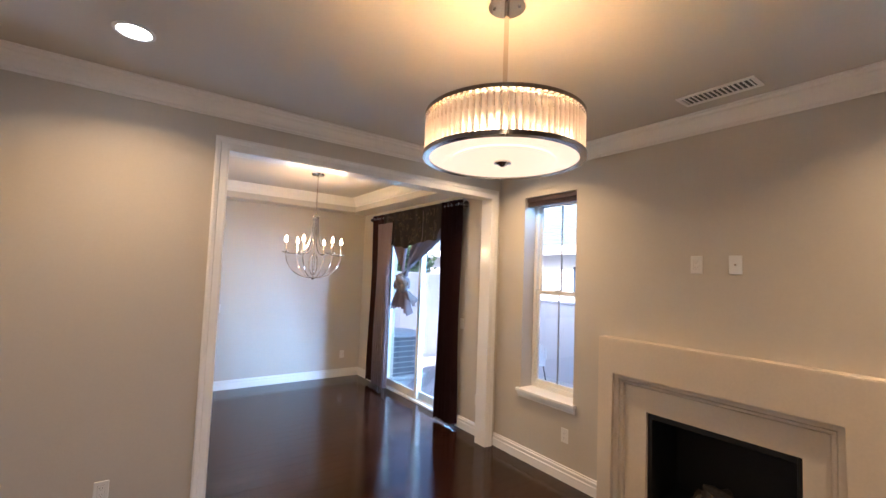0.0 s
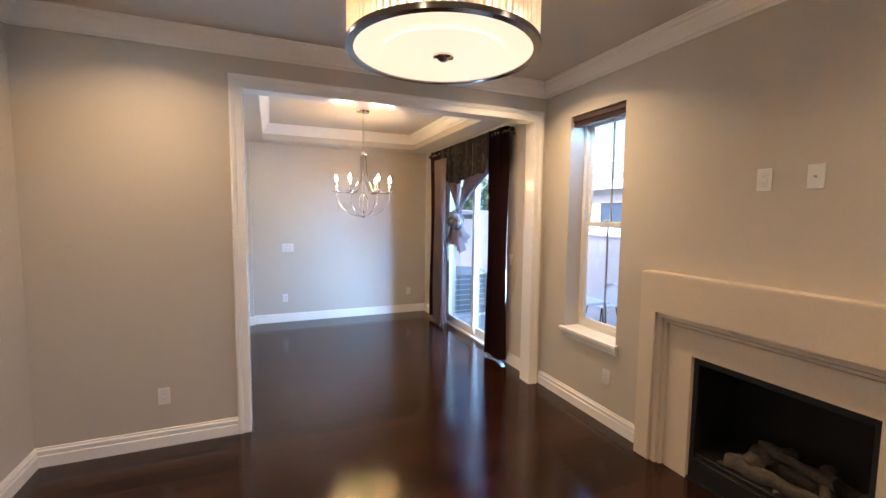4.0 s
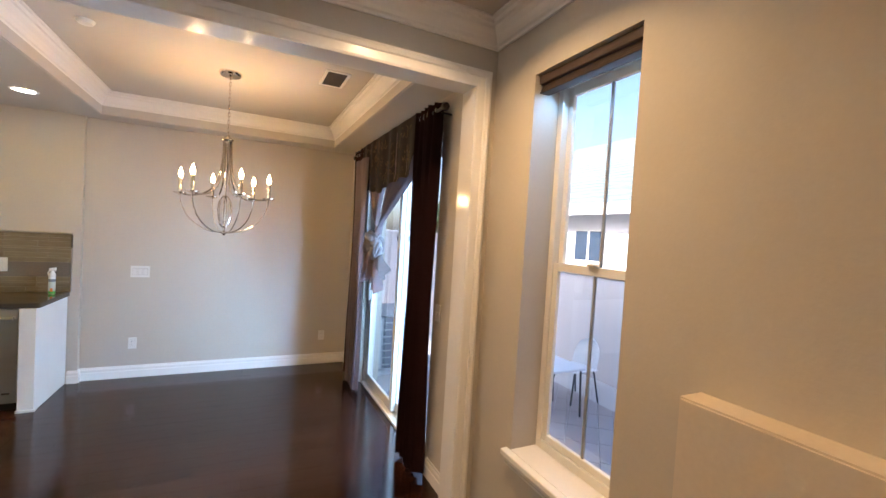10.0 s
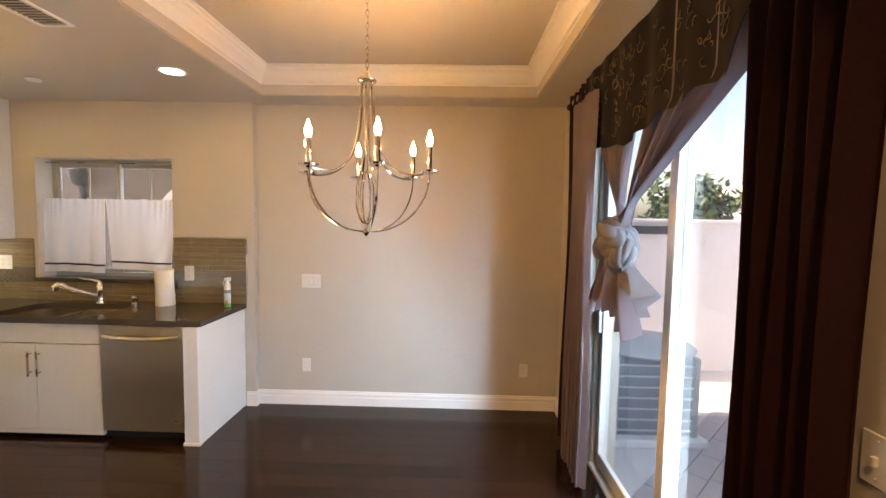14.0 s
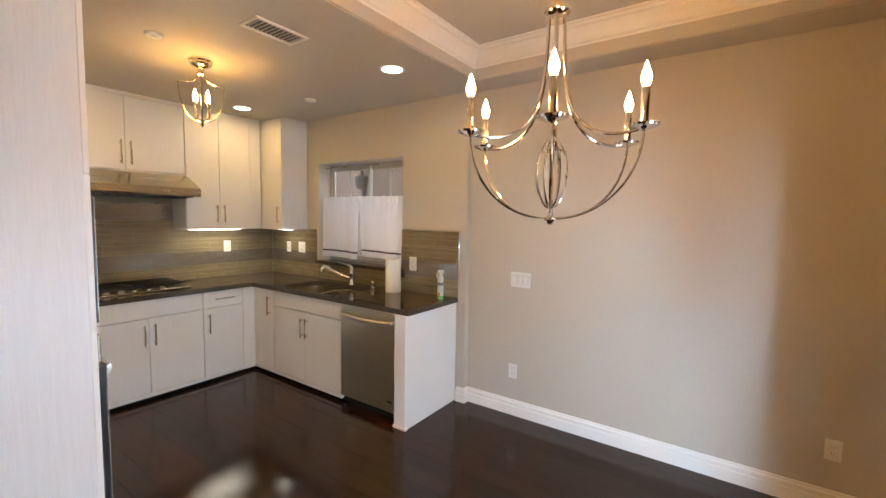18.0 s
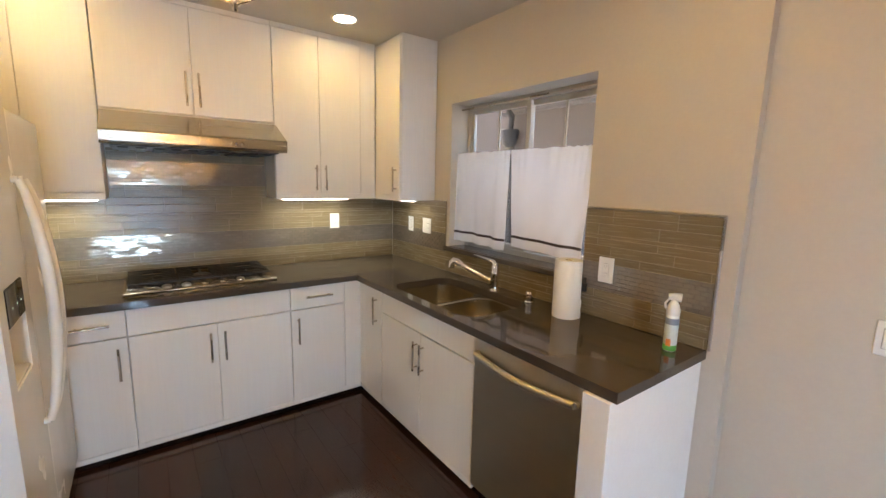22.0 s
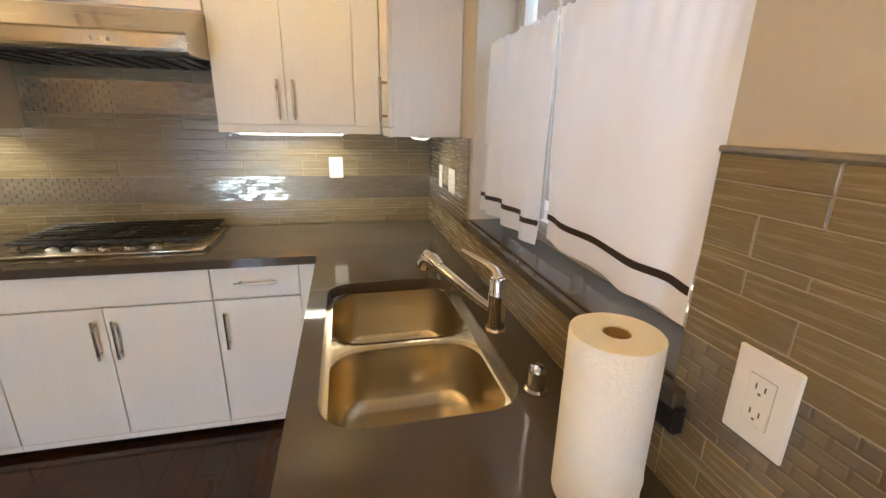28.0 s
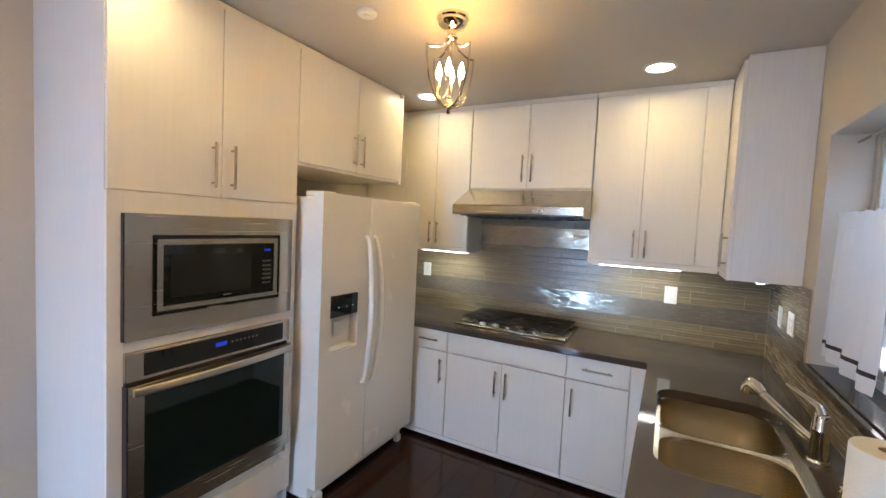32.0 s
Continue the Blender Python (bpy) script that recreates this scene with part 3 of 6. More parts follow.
# kitchen slider window
kw = thing("window_3", ((KWIN[0] + KWIN[1]) / 2, YK + 0.15, KWIN[2]), "two-light horizontal sliding kitchen window with thin muntins", "window", kind="structure")
x0, x1, z0, z1 = KWIN
ky = YK + 0.15
bm = bmesh.new()
for a, b, c, d in ((x0, x0 + 0.035, z0, z1), (x1 - 0.035, x1, z0, z1), (x0 + 0.035, x1 - 0.035, z1 - 0.035, z1), (x0 + 0.035, x1 - 0.035, z0, z0 + 0.04)):
    box(a, b, ky, ky + 0.06, c, d, 0.003, bm)
part("window_frame", bm, SHADEVINYL, kw)
xm = (x0 + x1) / 2
for nm, yo, a, b in (("left_sash", 0.006, x0 + 0.035, xm + 0.02), ("right_sash", 0.032, xm - 0.02, x1 - 0.035)):
    bm = bmesh.new()
    s = 0.034
    for p, q, c, d in ((a, a + s, z0 + 0.04, z1 - 0.035), (b - s, b, z0 + 0.04, z1 - 0.035), (a + s, b - s, z1 - 0.035 - s, z1 - 0.035), (a + s, b - s, z0 + 0.04, z0 + 0.04 + s)):
        box(p, q, ky + yo, ky + yo + 0.024, c, d, 0.003, bm)
    sash = part(nm, bm, SHADEVINYL, kw)
    pane = part("pane", box(a + s - 0.006, b - s + 0.006, ky + yo + 0.010, ky + yo + 0.014, z0 + 0.07, z1 - 0.065), GLASS, sash)
    pane.visible_shadow = False
    part("muntin", box((a + b) / 2 - 0.007, (a + b) / 2 + 0.007, ky + yo + 0.006, ky + yo + 0.018, z0 + 0.074, z1 - 0.069), SHADEVINYL, sash)
structure("window_sill_kitchen", box(x0 - 0.03, x1 + 0.0, YK - 0.001, ky + 0.004, z0 - 0.028, z0 + 0.004, 0.003), QUARTZ, "dark grey quartz sill under the kitchen window", "sill")
structure("trim_sill_nosing", box(x0 - 0.03, x1 + 0.032, YK - 0.032, YK - 0.0095, z0 - 0.028, z0 + 0.0035, 0.003), QUARTZ, "dark grey quartz front edge of the kitchen sill", "sill")

# ---- fireplace ----
fp = thing("fireplace_surround", (XR - 0.05, 2.93, 0), "cream cast fireplace surround with stepped inner moulding", "fireplace")
MX = XR - 0.10
ya, yb, zt = 2.172, 3.702, 1.247
outer = (2.325, 3.586, 1.0)
U = [(ya, 0.0), (outer[0], 0.0), (outer[0], outer[2]), (outer[1], outer[2]), (outer[1], 0.0), (yb, 0.0), (yb, zt), (ya, zt)]
bm = bmesh.new()
near, far = [bm.verts.new((MX, y, z)) for y, z in U], [bm.verts.new((XR - 0.001, y, z)) for y, z in U]
bm.faces.new(near)
bm.faces.new(far[::-1])
for i in range(8):
    bm.faces.new((near[i], near[(i + 1) % 8], far[(i + 1) % 8], far[i]))
bmesh.ops.bevel(bm, geom=[e for e in bm.edges if all(abs(v.co.x - MX) < 1e-6 for v in e.verts)], offset=0.006, segments=2, affect="EDGES")
part("mantel_body", bm, STONE, fp)


def inner_moulding(profile):
    """A mitred three-sided moulding inside the surround: profile of (inset, depth behind the face)."""
    loops = []
    for side, top in ((0, 0), (0, 1), (1, 1), (1, 0)):
        loop = []
        for inset, d in profile:
            y = outer[1] - inset if side else outer[0] + inset
            loop.append(Vector((MX + d, y, outer[2] - inset if top else 0.0)))
        loops.append(loop)
    return rings(loops)


STEPS = [(0.0, 0.003), (0.0005, 0.023), (0.003, 0.027), (0.006, 0.027), (0.008, 0.021), (0.036, 0.022), (0.039, 0.025), (0.0395, 0.041), (0.042, 0.045), (0.045, 0.044), (0.047, 0.039), (0.060, 0.040), (0.063, 0.043), (0.0635, 0.062), (0.067, 0.066), (0.072, 0.066), (0.075, 0.062), (0.080, 0.062)]
part("moulding", inner_moulding(STEPS + [(0.080, 0.099), (0.0, 0.099)]), STONE, fp)
a, b, c = outer[0] + 0.080, outer[1] - 0.080, outer[2] - 0.080
part("inner_slab", box(MX + 0.062, XR - 0.001, a, FIRE[0], 0.0, c), STONE, fp)
part("inner_slab", box(MX + 0.062, XR - 0.001, FIRE[1], b, 0.0, c), STONE, fp)
part("inner_slab", box(MX + 0.062, XR - 0.001, FIRE[0], FIRE[1], FIRE[2], c), STONE, fp)

fb = thing("firebox", (XR + 0.2, 2.886, 0), "black metal gas firebox with a plain lower panel", "firebox")
y0, y1, z1 = FIRE
part("back_panel", box(XR + 0.42, XR + 0.44, y0 - 0.02, y1 + 0.02, 0.0, z1 + 0.02), FIREBLACK, fb)
part("side_panel", box(XR - 0.03, XR + 0.42, y0 - 0.02, y0 - 0.004, 0.0, z1 + 0.02), FIREBLACK, fb)
part("side_panel", box(XR - 0.03, XR + 0.42, y1 + 0.004, y1 + 0.02, 0.0, z1 + 0.02), FIREBLACK, fb)
part("top_panel", box(XR - 0.03, XR + 0.42, y0 - 0.004, y1 + 0.004, z1 + 0.004, z1 + 0.02), FIREBLACK, fb)
part("bottom_panel", box(XR - 0.03, XR + 0.42, y0 - 0.004, y1 + 0.004, 0.0, 0.012), FIREBLACK, fb)
bm = bmesh.new()
for p, q, c, d in ((y0, y0 + 0.03, 0.012, z1), (y1 - 0.03, y1, 0.012, z1), (y0 + 0.03, y1 - 0.03, z1 - 0.045, z1), (y0 + 0.03, y1 - 0.03, 0.012, 0.14)):
    box(XR - 0.012, XR + 0.012, p, q, c, d, 0.002, bm)
part("face_frame", bm, FIREBLACK, fb)
part("badge", box(XR - 0.0145, XR - 0.0122, y0 + 0.06, y0 + 0.10, 0.055, 0.065, 0.0005), HANDLE, fb, "small metal badge")
part("floor_pan", box(XR + 0.02, XR + 0.41, y0 + 0.01, y1 - 0.01, 0.13, 0.16, 0.003), FIREBLACK, fb)
random.seed(4)


def fire_log(a, b, r, seed):
    a, b = Vector(a), Vector(b)
    pts = [a.lerp(b, t / 8) + Vector((0, 0, 0.012 * math.sin(3 * t + seed))) for t in range(9)]
    bm = tube(pts, r, 12, taper=lambda t: 1 + 0.18 * math.sin(9 * t + seed))
    for v in bm.verts:
        v.co += 0.014 * Vector(noise.noise_vector(v.co * 14 + Vector((seed, 0, 0))))
    return bm


LOGS = [((XR + 0.10, 2.58, 0.195), (XR + 0.08, 3.18, 0.195), 0.044), ((XR + 0.27, 2.60, 0.215), (XR + 0.25, 3.16, 0.210), 0.058),
        ((XR + 0.06, 2.70, 0.245), (XR + 0.30, 2.82, 0.285), 0.036), ((XR + 0.07, 3.08, 0.245), (XR + 0.29, 2.98, 0.285), 0.037), ((XR + 0.16, 2.72, 0.300), (XR + 0.20, 3.08, 0.305), 0.032)]
for i, (a, b, r) in enumerate(LOGS):
    solid("fire_log", fire_log(a, b, r, i * 1.7), LOG, "grey-brown ceramic gas fire log stacked in the firebox", "log", "fire logs", smooth=True)
bm = bmesh.new()
random.seed(11)
for k in range(70):
    x, y = XR + random.uniform(0.04, 0.36), random.uniform(2.56, 3.22)
    r = random.uniform(0.010, 0.022)
    g = bmesh.new()
    bmesh.ops.create_icosphere(g, subdivisions=1, radius=r)
    for v in g.verts:
        v.co = Vector((v.co.x * random.uniform(0.7, 1.2), v.co.y, v.co.z * 0.7)) + Vector((x, y, 0.166))
    merge(bm, g)
solid("fire_embers", bm, LOG, "loose grey lava rock around the fire logs", "embers", kind="stuff")

# ---- plates, valves, grilles ----
def plate(name, place, face, label, kind, width=0.072, height=0.116, count=1):
    """A wall plate with rockers or sockets. face: 'x-' looks to -x, 'y-' to -y, 'y+' to +y, 'x+' to +x."""
    t = thing(name, place, label, "outlet" if "outlet" in name else "switch" if "switch" in name else "wall plate", "wall plates")
    c = Vector(place)
    out = {"x-": Vector((-1, 0, 0)), "x+": Vector((1, 0, 0)), "y-": Vector((0, -1, 0)), "y+": Vector((0, 1, 0))}[face]
    side = Vector((-out.y, out.x, 0))

    def slab(u0, u1, d0, d1, w0, w1, bev):
        p, q = c + side * u0 + out * d0, c + side * u1 + out * d1
        return box(min(p.x, q.x), max(p.x, q.x), min(p.y, q.y), max(p.y, q.y), c.z + w0, c.z + w1, bev)
    part("cover", slab(-width / 2, width / 2, 0.0, 0.006, -height / 2, height / 2, 0.0025), PLASTIC, t)
    for i in range(count):
        u = (i - (count - 1) / 2) * 0.046
        if kind == "rocker":
            part("gap", slab(u - 0.0178, u + 0.0178, 0.0050, 0.0063, -0.0345, 0.0345, 0), GAPGREY, t)
            part("rocker", slab(u - 0.0160, u + 0.0160, 0.0055, 0.0100, -0.0325, 0.0325, 0.002), PLASTIC, t)
        elif kind == "duplex":
            part("gap", slab(u - 0.0174, u + 0.0174, 0.0050, 0.0062, -0.0340, 0.0340, 0), GAPGREY, t)
            part("insert", slab(u - 0.0165, u + 0.0165, 0.0055, 0.008, -0.033, 0.033, 0.0015), PLASTIC, t)
            for dz in (-0.018, 0.018):
                for du in (-0.006, 0.006):
                    part("slot", slab(u + du - 0.001, u + du + 0.001, 0.0075, 0.0084, dz - 0.002, dz + 0.006, 0), SHADEPL, t)
                part("slot", slab(u - 0.0018, u + 0.0018, 0.0075, 0.0084, dz - 0.009, dz - 0.006, 0), SHADEPL, t)
        elif kind == "toggle":
            part("toggle", slab(u - 0.005, u + 0.005, 0.0055, 0.018, -0.012, 0.010, 0.002), PLASTIC, t)
        elif kind == "coax":
            part("jack", slab(u - 0.006, u + 0.006, 0.0055, 0.014, -0.006, 0.006, 0.002), HANDLE, t)
    for dz in (-0.042, 0.042) if kind in ("toggle", "coax") else ():
        part("screw", slab(-0.003, 0.003, 0.0055, 0.0072, dz - 0.003, dz + 0.003, 0.001), PLASTIC, t)
    return t


plate("wall_plate", (XR, 3.05, 1.795), "x-", "white duplex plate on the wall above the mantel", "duplex")
plate("wall_plate", (XR, 2.828, 1.796), "x-", "white cable plate on the wall above the mantel", "coax")
plate("light_switch", (XR, 2.02, 1.09), "x-", "white rocker switch beside the fireplace", "rocker", 0.072, 0.112)
plate("outlet", (XR, 4.07, 0.368), "x-", "white outlet under the tall window", "duplex")
plate("outlet", (1.82, YP0, 0.35), "y-", "white outlet on the partition wall", "duplex")
plate("light_switch", (XR, 5.49, 1.13), "x-", "white switch beside the dark curtain", "toggle")
plate("outlet", (XR, 5.19, 0.36), "x-", "white outlet low beside the cased opening", "duplex")
plate("light_switch", (2.735, YD, 1.095), "y-", "white three-gang rocker switch on the dining wall", "rocker", 0.164, 0.118, 3)
plate("outlet", (2.69, YD, 0.355), "y-", "white outlet low on the dining wall", "duplex")
plate("outlet", (4.585, YD, 0.348), "y-", "white outlet low near the dining corner", "duplex")
gv = thing("gas_valve", (XR, 2.106, 0.61), "round chrome gas key valve on the wall", "valve")
part("escutcheon", lathe([(0.028, 0.0), (0.028, -0.003), (0.022, -0.008), (0.0, -0.009)], (XR, 2.106, 0.61), 24, "x"), CHROME, gv, smooth=True)
part("stem", lathe([(0.009, -0.008), (0.009, -0.030), (0.0, -0.031)], (XR, 2.106, 0.61), 16, "x"), CHROME, gv, smooth=True)
part("key", tube([(XR - 0.03, 2.106, 0.61), (XR - 0.036, 2.118, 0.608), (XR - 0.036, 2.136, 0.604)], 0.004, 8), CHROME, gv)


def ceiling_vent(x0, x1, y0, y1, z, slats, along, slat_paint=None, back=None):
    t = thing("ceiling_vent", ((x0 + x1) / 2, (y0 + y1) / 2, z), "painted metal ceiling air register with angled slats", "vent", "ceiling vents")
    bm = bmesh.new()
    f = 0.022
    for a, b, c, d in ((x0, x0 + f, y0, y1), (x1 - f, x1, y0, y1), (x0 + f, x1 - f, y0, y0 + f), (x0 + f, x1 - f, y1 - f, y1)):
        box(a, b, c, d, z - 0.010, z - 0.001, 0.002, bm)
    part("frame", bm, CROWN, t)
    part("backing", box(x0 + f, x1 - f, y0 + f, y1 - f, z - 0.003, z - 0.001), back or BLACK, t)
    for i in range(slats):
        k = (i + 0.5) / slats
        bm = bmesh.new()
        if along == "y":
            c = x0 + f + (x1 - x0 - 2 * f) * k
            box(c - 0.004, c + 0.004, y0 + f, y1 - f, z - 0.009, z - 0.004, 0.001, bm)
        else:
            c = y0 + f + (y1 - y0 - 2 * f) * k
            box(x0 + f, x1 - f, c - 0.004, c + 0.004, z - 0.009, z - 0.004, 0.001, bm)
        part("slat", bm, slat_paint or CROWN, t)


ceiling_vent(4.47, 4.63, 2.60, 3.00, ZL, 14, "x")
ceiling_vent(4.16, 4.342, 6.095, 6.437, ZT, 22, "x", SOFFIT)
ceiling_vent(1.845, 2.02, 6.42, 6.745, ZK, 11, "x", CEIL, SOFFIT)
for nm, x, y, z, lab in (("smoke_detector", 1.305, 6.225, ZK, "small white round ceiling detector"), ("ceiling_speaker", 0.95, 7.57, ZK, "small round white ceiling fixture")):
    t = thing(nm, (x, y, z), lab, "detector")
    part("body", lathe([(0.046, 0.0), (0.046, -0.008), (0.040, -0.014), (0.0, -0.016)], (x, y, z), 28), PLASTIC, t, smooth=True)
    part("centre", lathe([(0.016, -0.0155), (0.014, -0.019), (0.0, -0.020)], (x, y, z), 20), PLASTIC, t, smooth=True)
sp = thing("smoke_detector", (2.774, 6.184, ZT), "round white detector on the tray ceiling", "detector")
part("base", lathe([(0.048, 0.0), (0.048, -0.006), (0.046, -0.008), (0.0, -0.0085)], (2.774, 6.184, ZT), 28), PLASTIC, sp, smooth=True)
part("cover", lathe([(0.043, -0.008), (0.042, -0.016), (0.036, -0.022), (0.0, -0.024)], (2.774, 6.184, ZT), 28), PLASTIC, sp, smooth=True)
for cans, z in ((LIVING_CANS, ZL), (KITCHEN_CANS, ZK)):
    for x, y in cans:
        t = thing("recessed_light", (x, y, z), "lit recessed ceiling downlight with a white trim ring", "light", "recessed lights")
        part("trim_ring", rings([[Vector((x + r * math.cos(a * math.pi / 16), y + r * math.sin(a * math.pi / 16), z - d)) for a in range(32)] for r, d in ((0.088, 0.0), (0.088, 0.004), (0.074, 0.008), (0.068, 0.004), (0.068, 0.0))], caps=False), PLASTIC, t, smooth=True)
        part("lens", lathe([(0.068, 0.0), (0.068, -0.003), (0.0, -0.0032)], (x, y, z), 28), CANGLOW, t)

# ---- kitchen cabinets ----
CT = 0.897
FX, FY, UX = 0.15, 7.485, -0.186


def bar_handle(parent, a, b, out, r=0.0065, stand=0.030):
    """A round bar pull from a to b on two posts, standing off along out."""
    a, b, o = Vector(a), Vector(b), Vector(out)
    d = (b - a).normalized()
    bm = tube([a + o * stand, b + o * stand], r, 10)
    for p in (a + d * 0.022, b - d * 0.022):
        tube([p, p + o * stand], r * 0.8, 8, bm=bm)
    return part("handle", bm, HANDLE, parent, "satin nickel bar handle", True)


def front(parent, name, axis, face, u0, u1, z0, z1, thick=0.019, mat=None):
    """A slab door or drawer front. axis 'x': looks to +x at x=face; 'y-': looks to -y; 'y+': looks to +y."""
    g = 0.0018
    if axis == "x":
        bm = box(face - thick, face, u0 + g, u1 - g, z0 + g, z1 - g, 0.0015)
    elif axis == "y-":
        bm = box(u0 + g, u1 - g, face, face + thick, z0 + g, z1 - g, 0.0015)
    else:
        bm = box(u0 + g, u1 - g, face - thick, face, z0 + g, z1 - g, 0.0015)
    return part(name, bm, mat or CAB, parent)


OUT = {"x": (1, 0, 0), "y-": (0, -1, 0), "y+": (0, 1, 0)}


def vhandle(door, axis, face, u, z0, z1):
    a = (face, u, z0) if axis == "x" else (u, face, z0)
    b = (face, u, z1) if axis == "x" else (u, face, z1)
    bar_handle(door, a, b, OUT[axis])


def hhandle(door, axis, face, u0, u1, z):
    a = (face, u0, z) if axis == "x" else (u0, face, z)
    b = (face, u1, z) if axis == "x" else (u1, face, z)
    bar_handle(door, a, b, OUT[axis])


LAB = "pale woodgrain laminate %s with bar handles"
# stove wall, base units
c = thing("base_cabinet", (FX - 0.3, 5.6, 0), LAB % "base cabinet", "cabinet", "kitchen base cabinets")
part("body", box(XS + 0.002, FX - 0.021, 5.30, 6.129, 0.062, CT - 0.041), CAB, c)
part("bottom_rail", box(FX - 0.030, FX - 0.004, 5.30, 6.129, 0.031, 0.0615, 0.001), TRIM, c, "white bottom rail")
part("toe_kick", box(FX - 0.09, FX - 0.055, 5.30, 6.129, 0.0, 0.0305), BLACK, c)
d = front(c, "drawer", "x", FX, 5.84, 6.129, 0.705, 0.855)
hhandle(d, "x", FX, 5.90, 6.06, 0.782)
d = front(c, "door", "x", FX, 5.84, 6.129, 0.064, 0.70)
vhandle(d, "x", FX, 6.085, 0.47, 0.65)
c = thing("base_cabinet", (FX - 0.3, 6.56, 0), LAB % "cooktop base cabinet", "cabinet", "kitchen base cabinets")
part("body", box(XS + 0.002, FX - 0.021, 6.131, 6.989, 0.062, CT - 0.041), CAB, c)
part("bottom_rail", box(FX - 0.030, FX - 0.004, 6.131, 6.989, 0.031, 0.0615, 0.001), TRIM, c, "white bottom rail")
part("toe_kick", box(FX - 0.09, FX - 0.055, 6.131, 6.989, 0.0, 0.0305), BLACK, c)
front(c, "false_front", "x", FX, 6.131, 6.989, 0.705, 0.855)
for u0, u1, h in ((6.131, 6.558, 6.52), (6.558, 6.989, 6.596)):
    d = front(c, "door", "x", FX, u0, u1, 0.064, 0.70)
    vhandle(d, "x", FX, h, 0.47, 0.65)
c = thing("base_cabinet", (FX - 0.3, 7.2, 0), LAB % "corner base cabinet", "cabinet", "kitchen base cabinets")
part("body", box(XS + 0.002, FX - 0.021, 6.991, YK - 0.002, 0.062, CT - 0.041), CAB, c)
part("bottom_rail", box(FX - 0.030, FX - 0.004, 6.991, FY + 0.003, 0.031, 0.0615, 0.001), TRIM, c, "white bottom rail")
part("toe_kick", box(FX - 0.09, FX - 0.055, 6.991, FY + 0.10, 0.0, 0.0305), BLACK, c)
d = front(c, "drawer", "x", FX, 6.991, 7.365, 0.705, 0.855)
hhandle(d, "x", FX, 7.09, 7.27, 0.782)
d = front(c, "door", "x", FX, 6.991, 7.365, 0.064, 0.70)
vhandle(d, "x", FX, 7.035, 0.47, 0.65)
part("filler", box(FX - 0.019, FX - 0.001, 7.367, FY + 0.018, 0.064, 0.855, 0.001), CAB, c)
# window wall, base units
c = thing("base_cabinet", (0.36, FY + 0.3, 0), LAB % "narrow base cabinet beside the corner", "cabinet", "kitchen base cabinets")
part("body", box(FX - 0.018, 0.478, FY + 0.021, YK - 0.002, 0.062, CT - 0.041), CAB, c)
part("bottom_rail", box(FX - 0.003, 0.478, FY + 0.004, FY + 0.030, 0.031, 0.0615, 0.001), TRIM, c, "white bottom rail")
part("toe_kick", box(FX - 0.054, 0.478, FY + 0.055, FY + 0.09, 0.0, 0.0305), BLACK, c)
part("filler", box(FX + 0.001, 0.245, FY + 0.001, FY + 0.019, 0.064, 0.855, 0.001), CAB, c)
d = front(c, "door", "y-", FY, 0.247, 0.478, 0.064, 0.855)
vhandle(d, "y-", FY, 0.415, 0.60, 0.79)
c = thing("base_cabinet", (0.96, FY + 0.3, 0), LAB % "sink base cabinet", "cabinet", "kitchen base cabinets")
bm = box(0.482, 0.50, FY + 0.021, YK - 0.002, 0.062, CT - 0.041)
box(1.42, 1.438, FY + 0.021, YK - 0.002, 0.09, CT - 0.041, bm=bm)
box(0.50, 1.42, FY + 0.021, YK - 0.002, 0.062, 0.085, bm=bm)
part("body", bm, CAB, c)
part("bottom_rail", box(0.482, 1.438, FY + 0.004, FY + 0.030, 0.031, 0.0615, 0.001), TRIM, c, "white bottom rail")
part("toe_kick", box(0.482, 1.438, FY + 0.055, FY + 0.09, 0.0, 0.0305), BLACK, c)
front(c, "false_front", "y-", FY, 0.482, 1.438, 0.705, 0.855)
for u0, u1, h in ((0.482, 0.958, 0.925), (0.958, 1.438, 0.991)):
    d = front(c, "door", "y-", FY, u0, u1, 0.064, 0.70)
    vhandle(d, "y-", FY, h, 0.47, 0.65)
# dishwasher
dw = thing("dishwasher", (1.75, FY + 0.3, 0), "brushed stainless steel dishwasher with a bowed bar handle", "dishwasher")
part("tub", box(1.446, 2.060, FY + 0.03, YK - 0.03, 0.10, CT - 0.045), BLACK, dw)
part("door", box(1.450, 2.056, FY - 0.012, FY + 0.028, 0.075, 0.848, 0.004, steps=2), STEEL, dw)
part("toe_panel", box(1.450, 2.056, FY + 0.05, FY + 0.07, 0.0, 0.070), BLACK, dw)
pts = [(1.478 + 0.55 * k / 16, FY - 0.03 - 0.022 * math.sin(math.pi * k / 16), 0.775 - 0.012 * math.sin(math.pi * k / 16)) for k in range(17)]
bm = tube(pts, 0.0145, 14)
for e in (0, 16):
    tube([pts[e], (pts[e][0], FY - 0.011, 0.777)], 0.0135, 12, bm=bm)
part("handle", bm, STEEL, dw, smooth=True)
part("badge", box(1.965, 2.015, FY - 0.0135, FY - 0.0121, 0.150, 0.163), CHROME, dw)
# end panel
ep = thing("end_panel", (2.13, 7.77, 0), "white painted end panel with a small plinth block", "panel")
part("panel", box(2.072, 2.178, FY - 0.05, YK - 0.001, 0.0, CT - 0.041, 0.002), TRIM, ep)
part("plinth", box(2.064, 2.186, FY - 0.058, FY - 0.02, 0.0, 0.022, 0.003), TRIM, ep)

# worktop with a cut-out for the sink
SK = (0.545, 1.350, 7.512, 7.968)


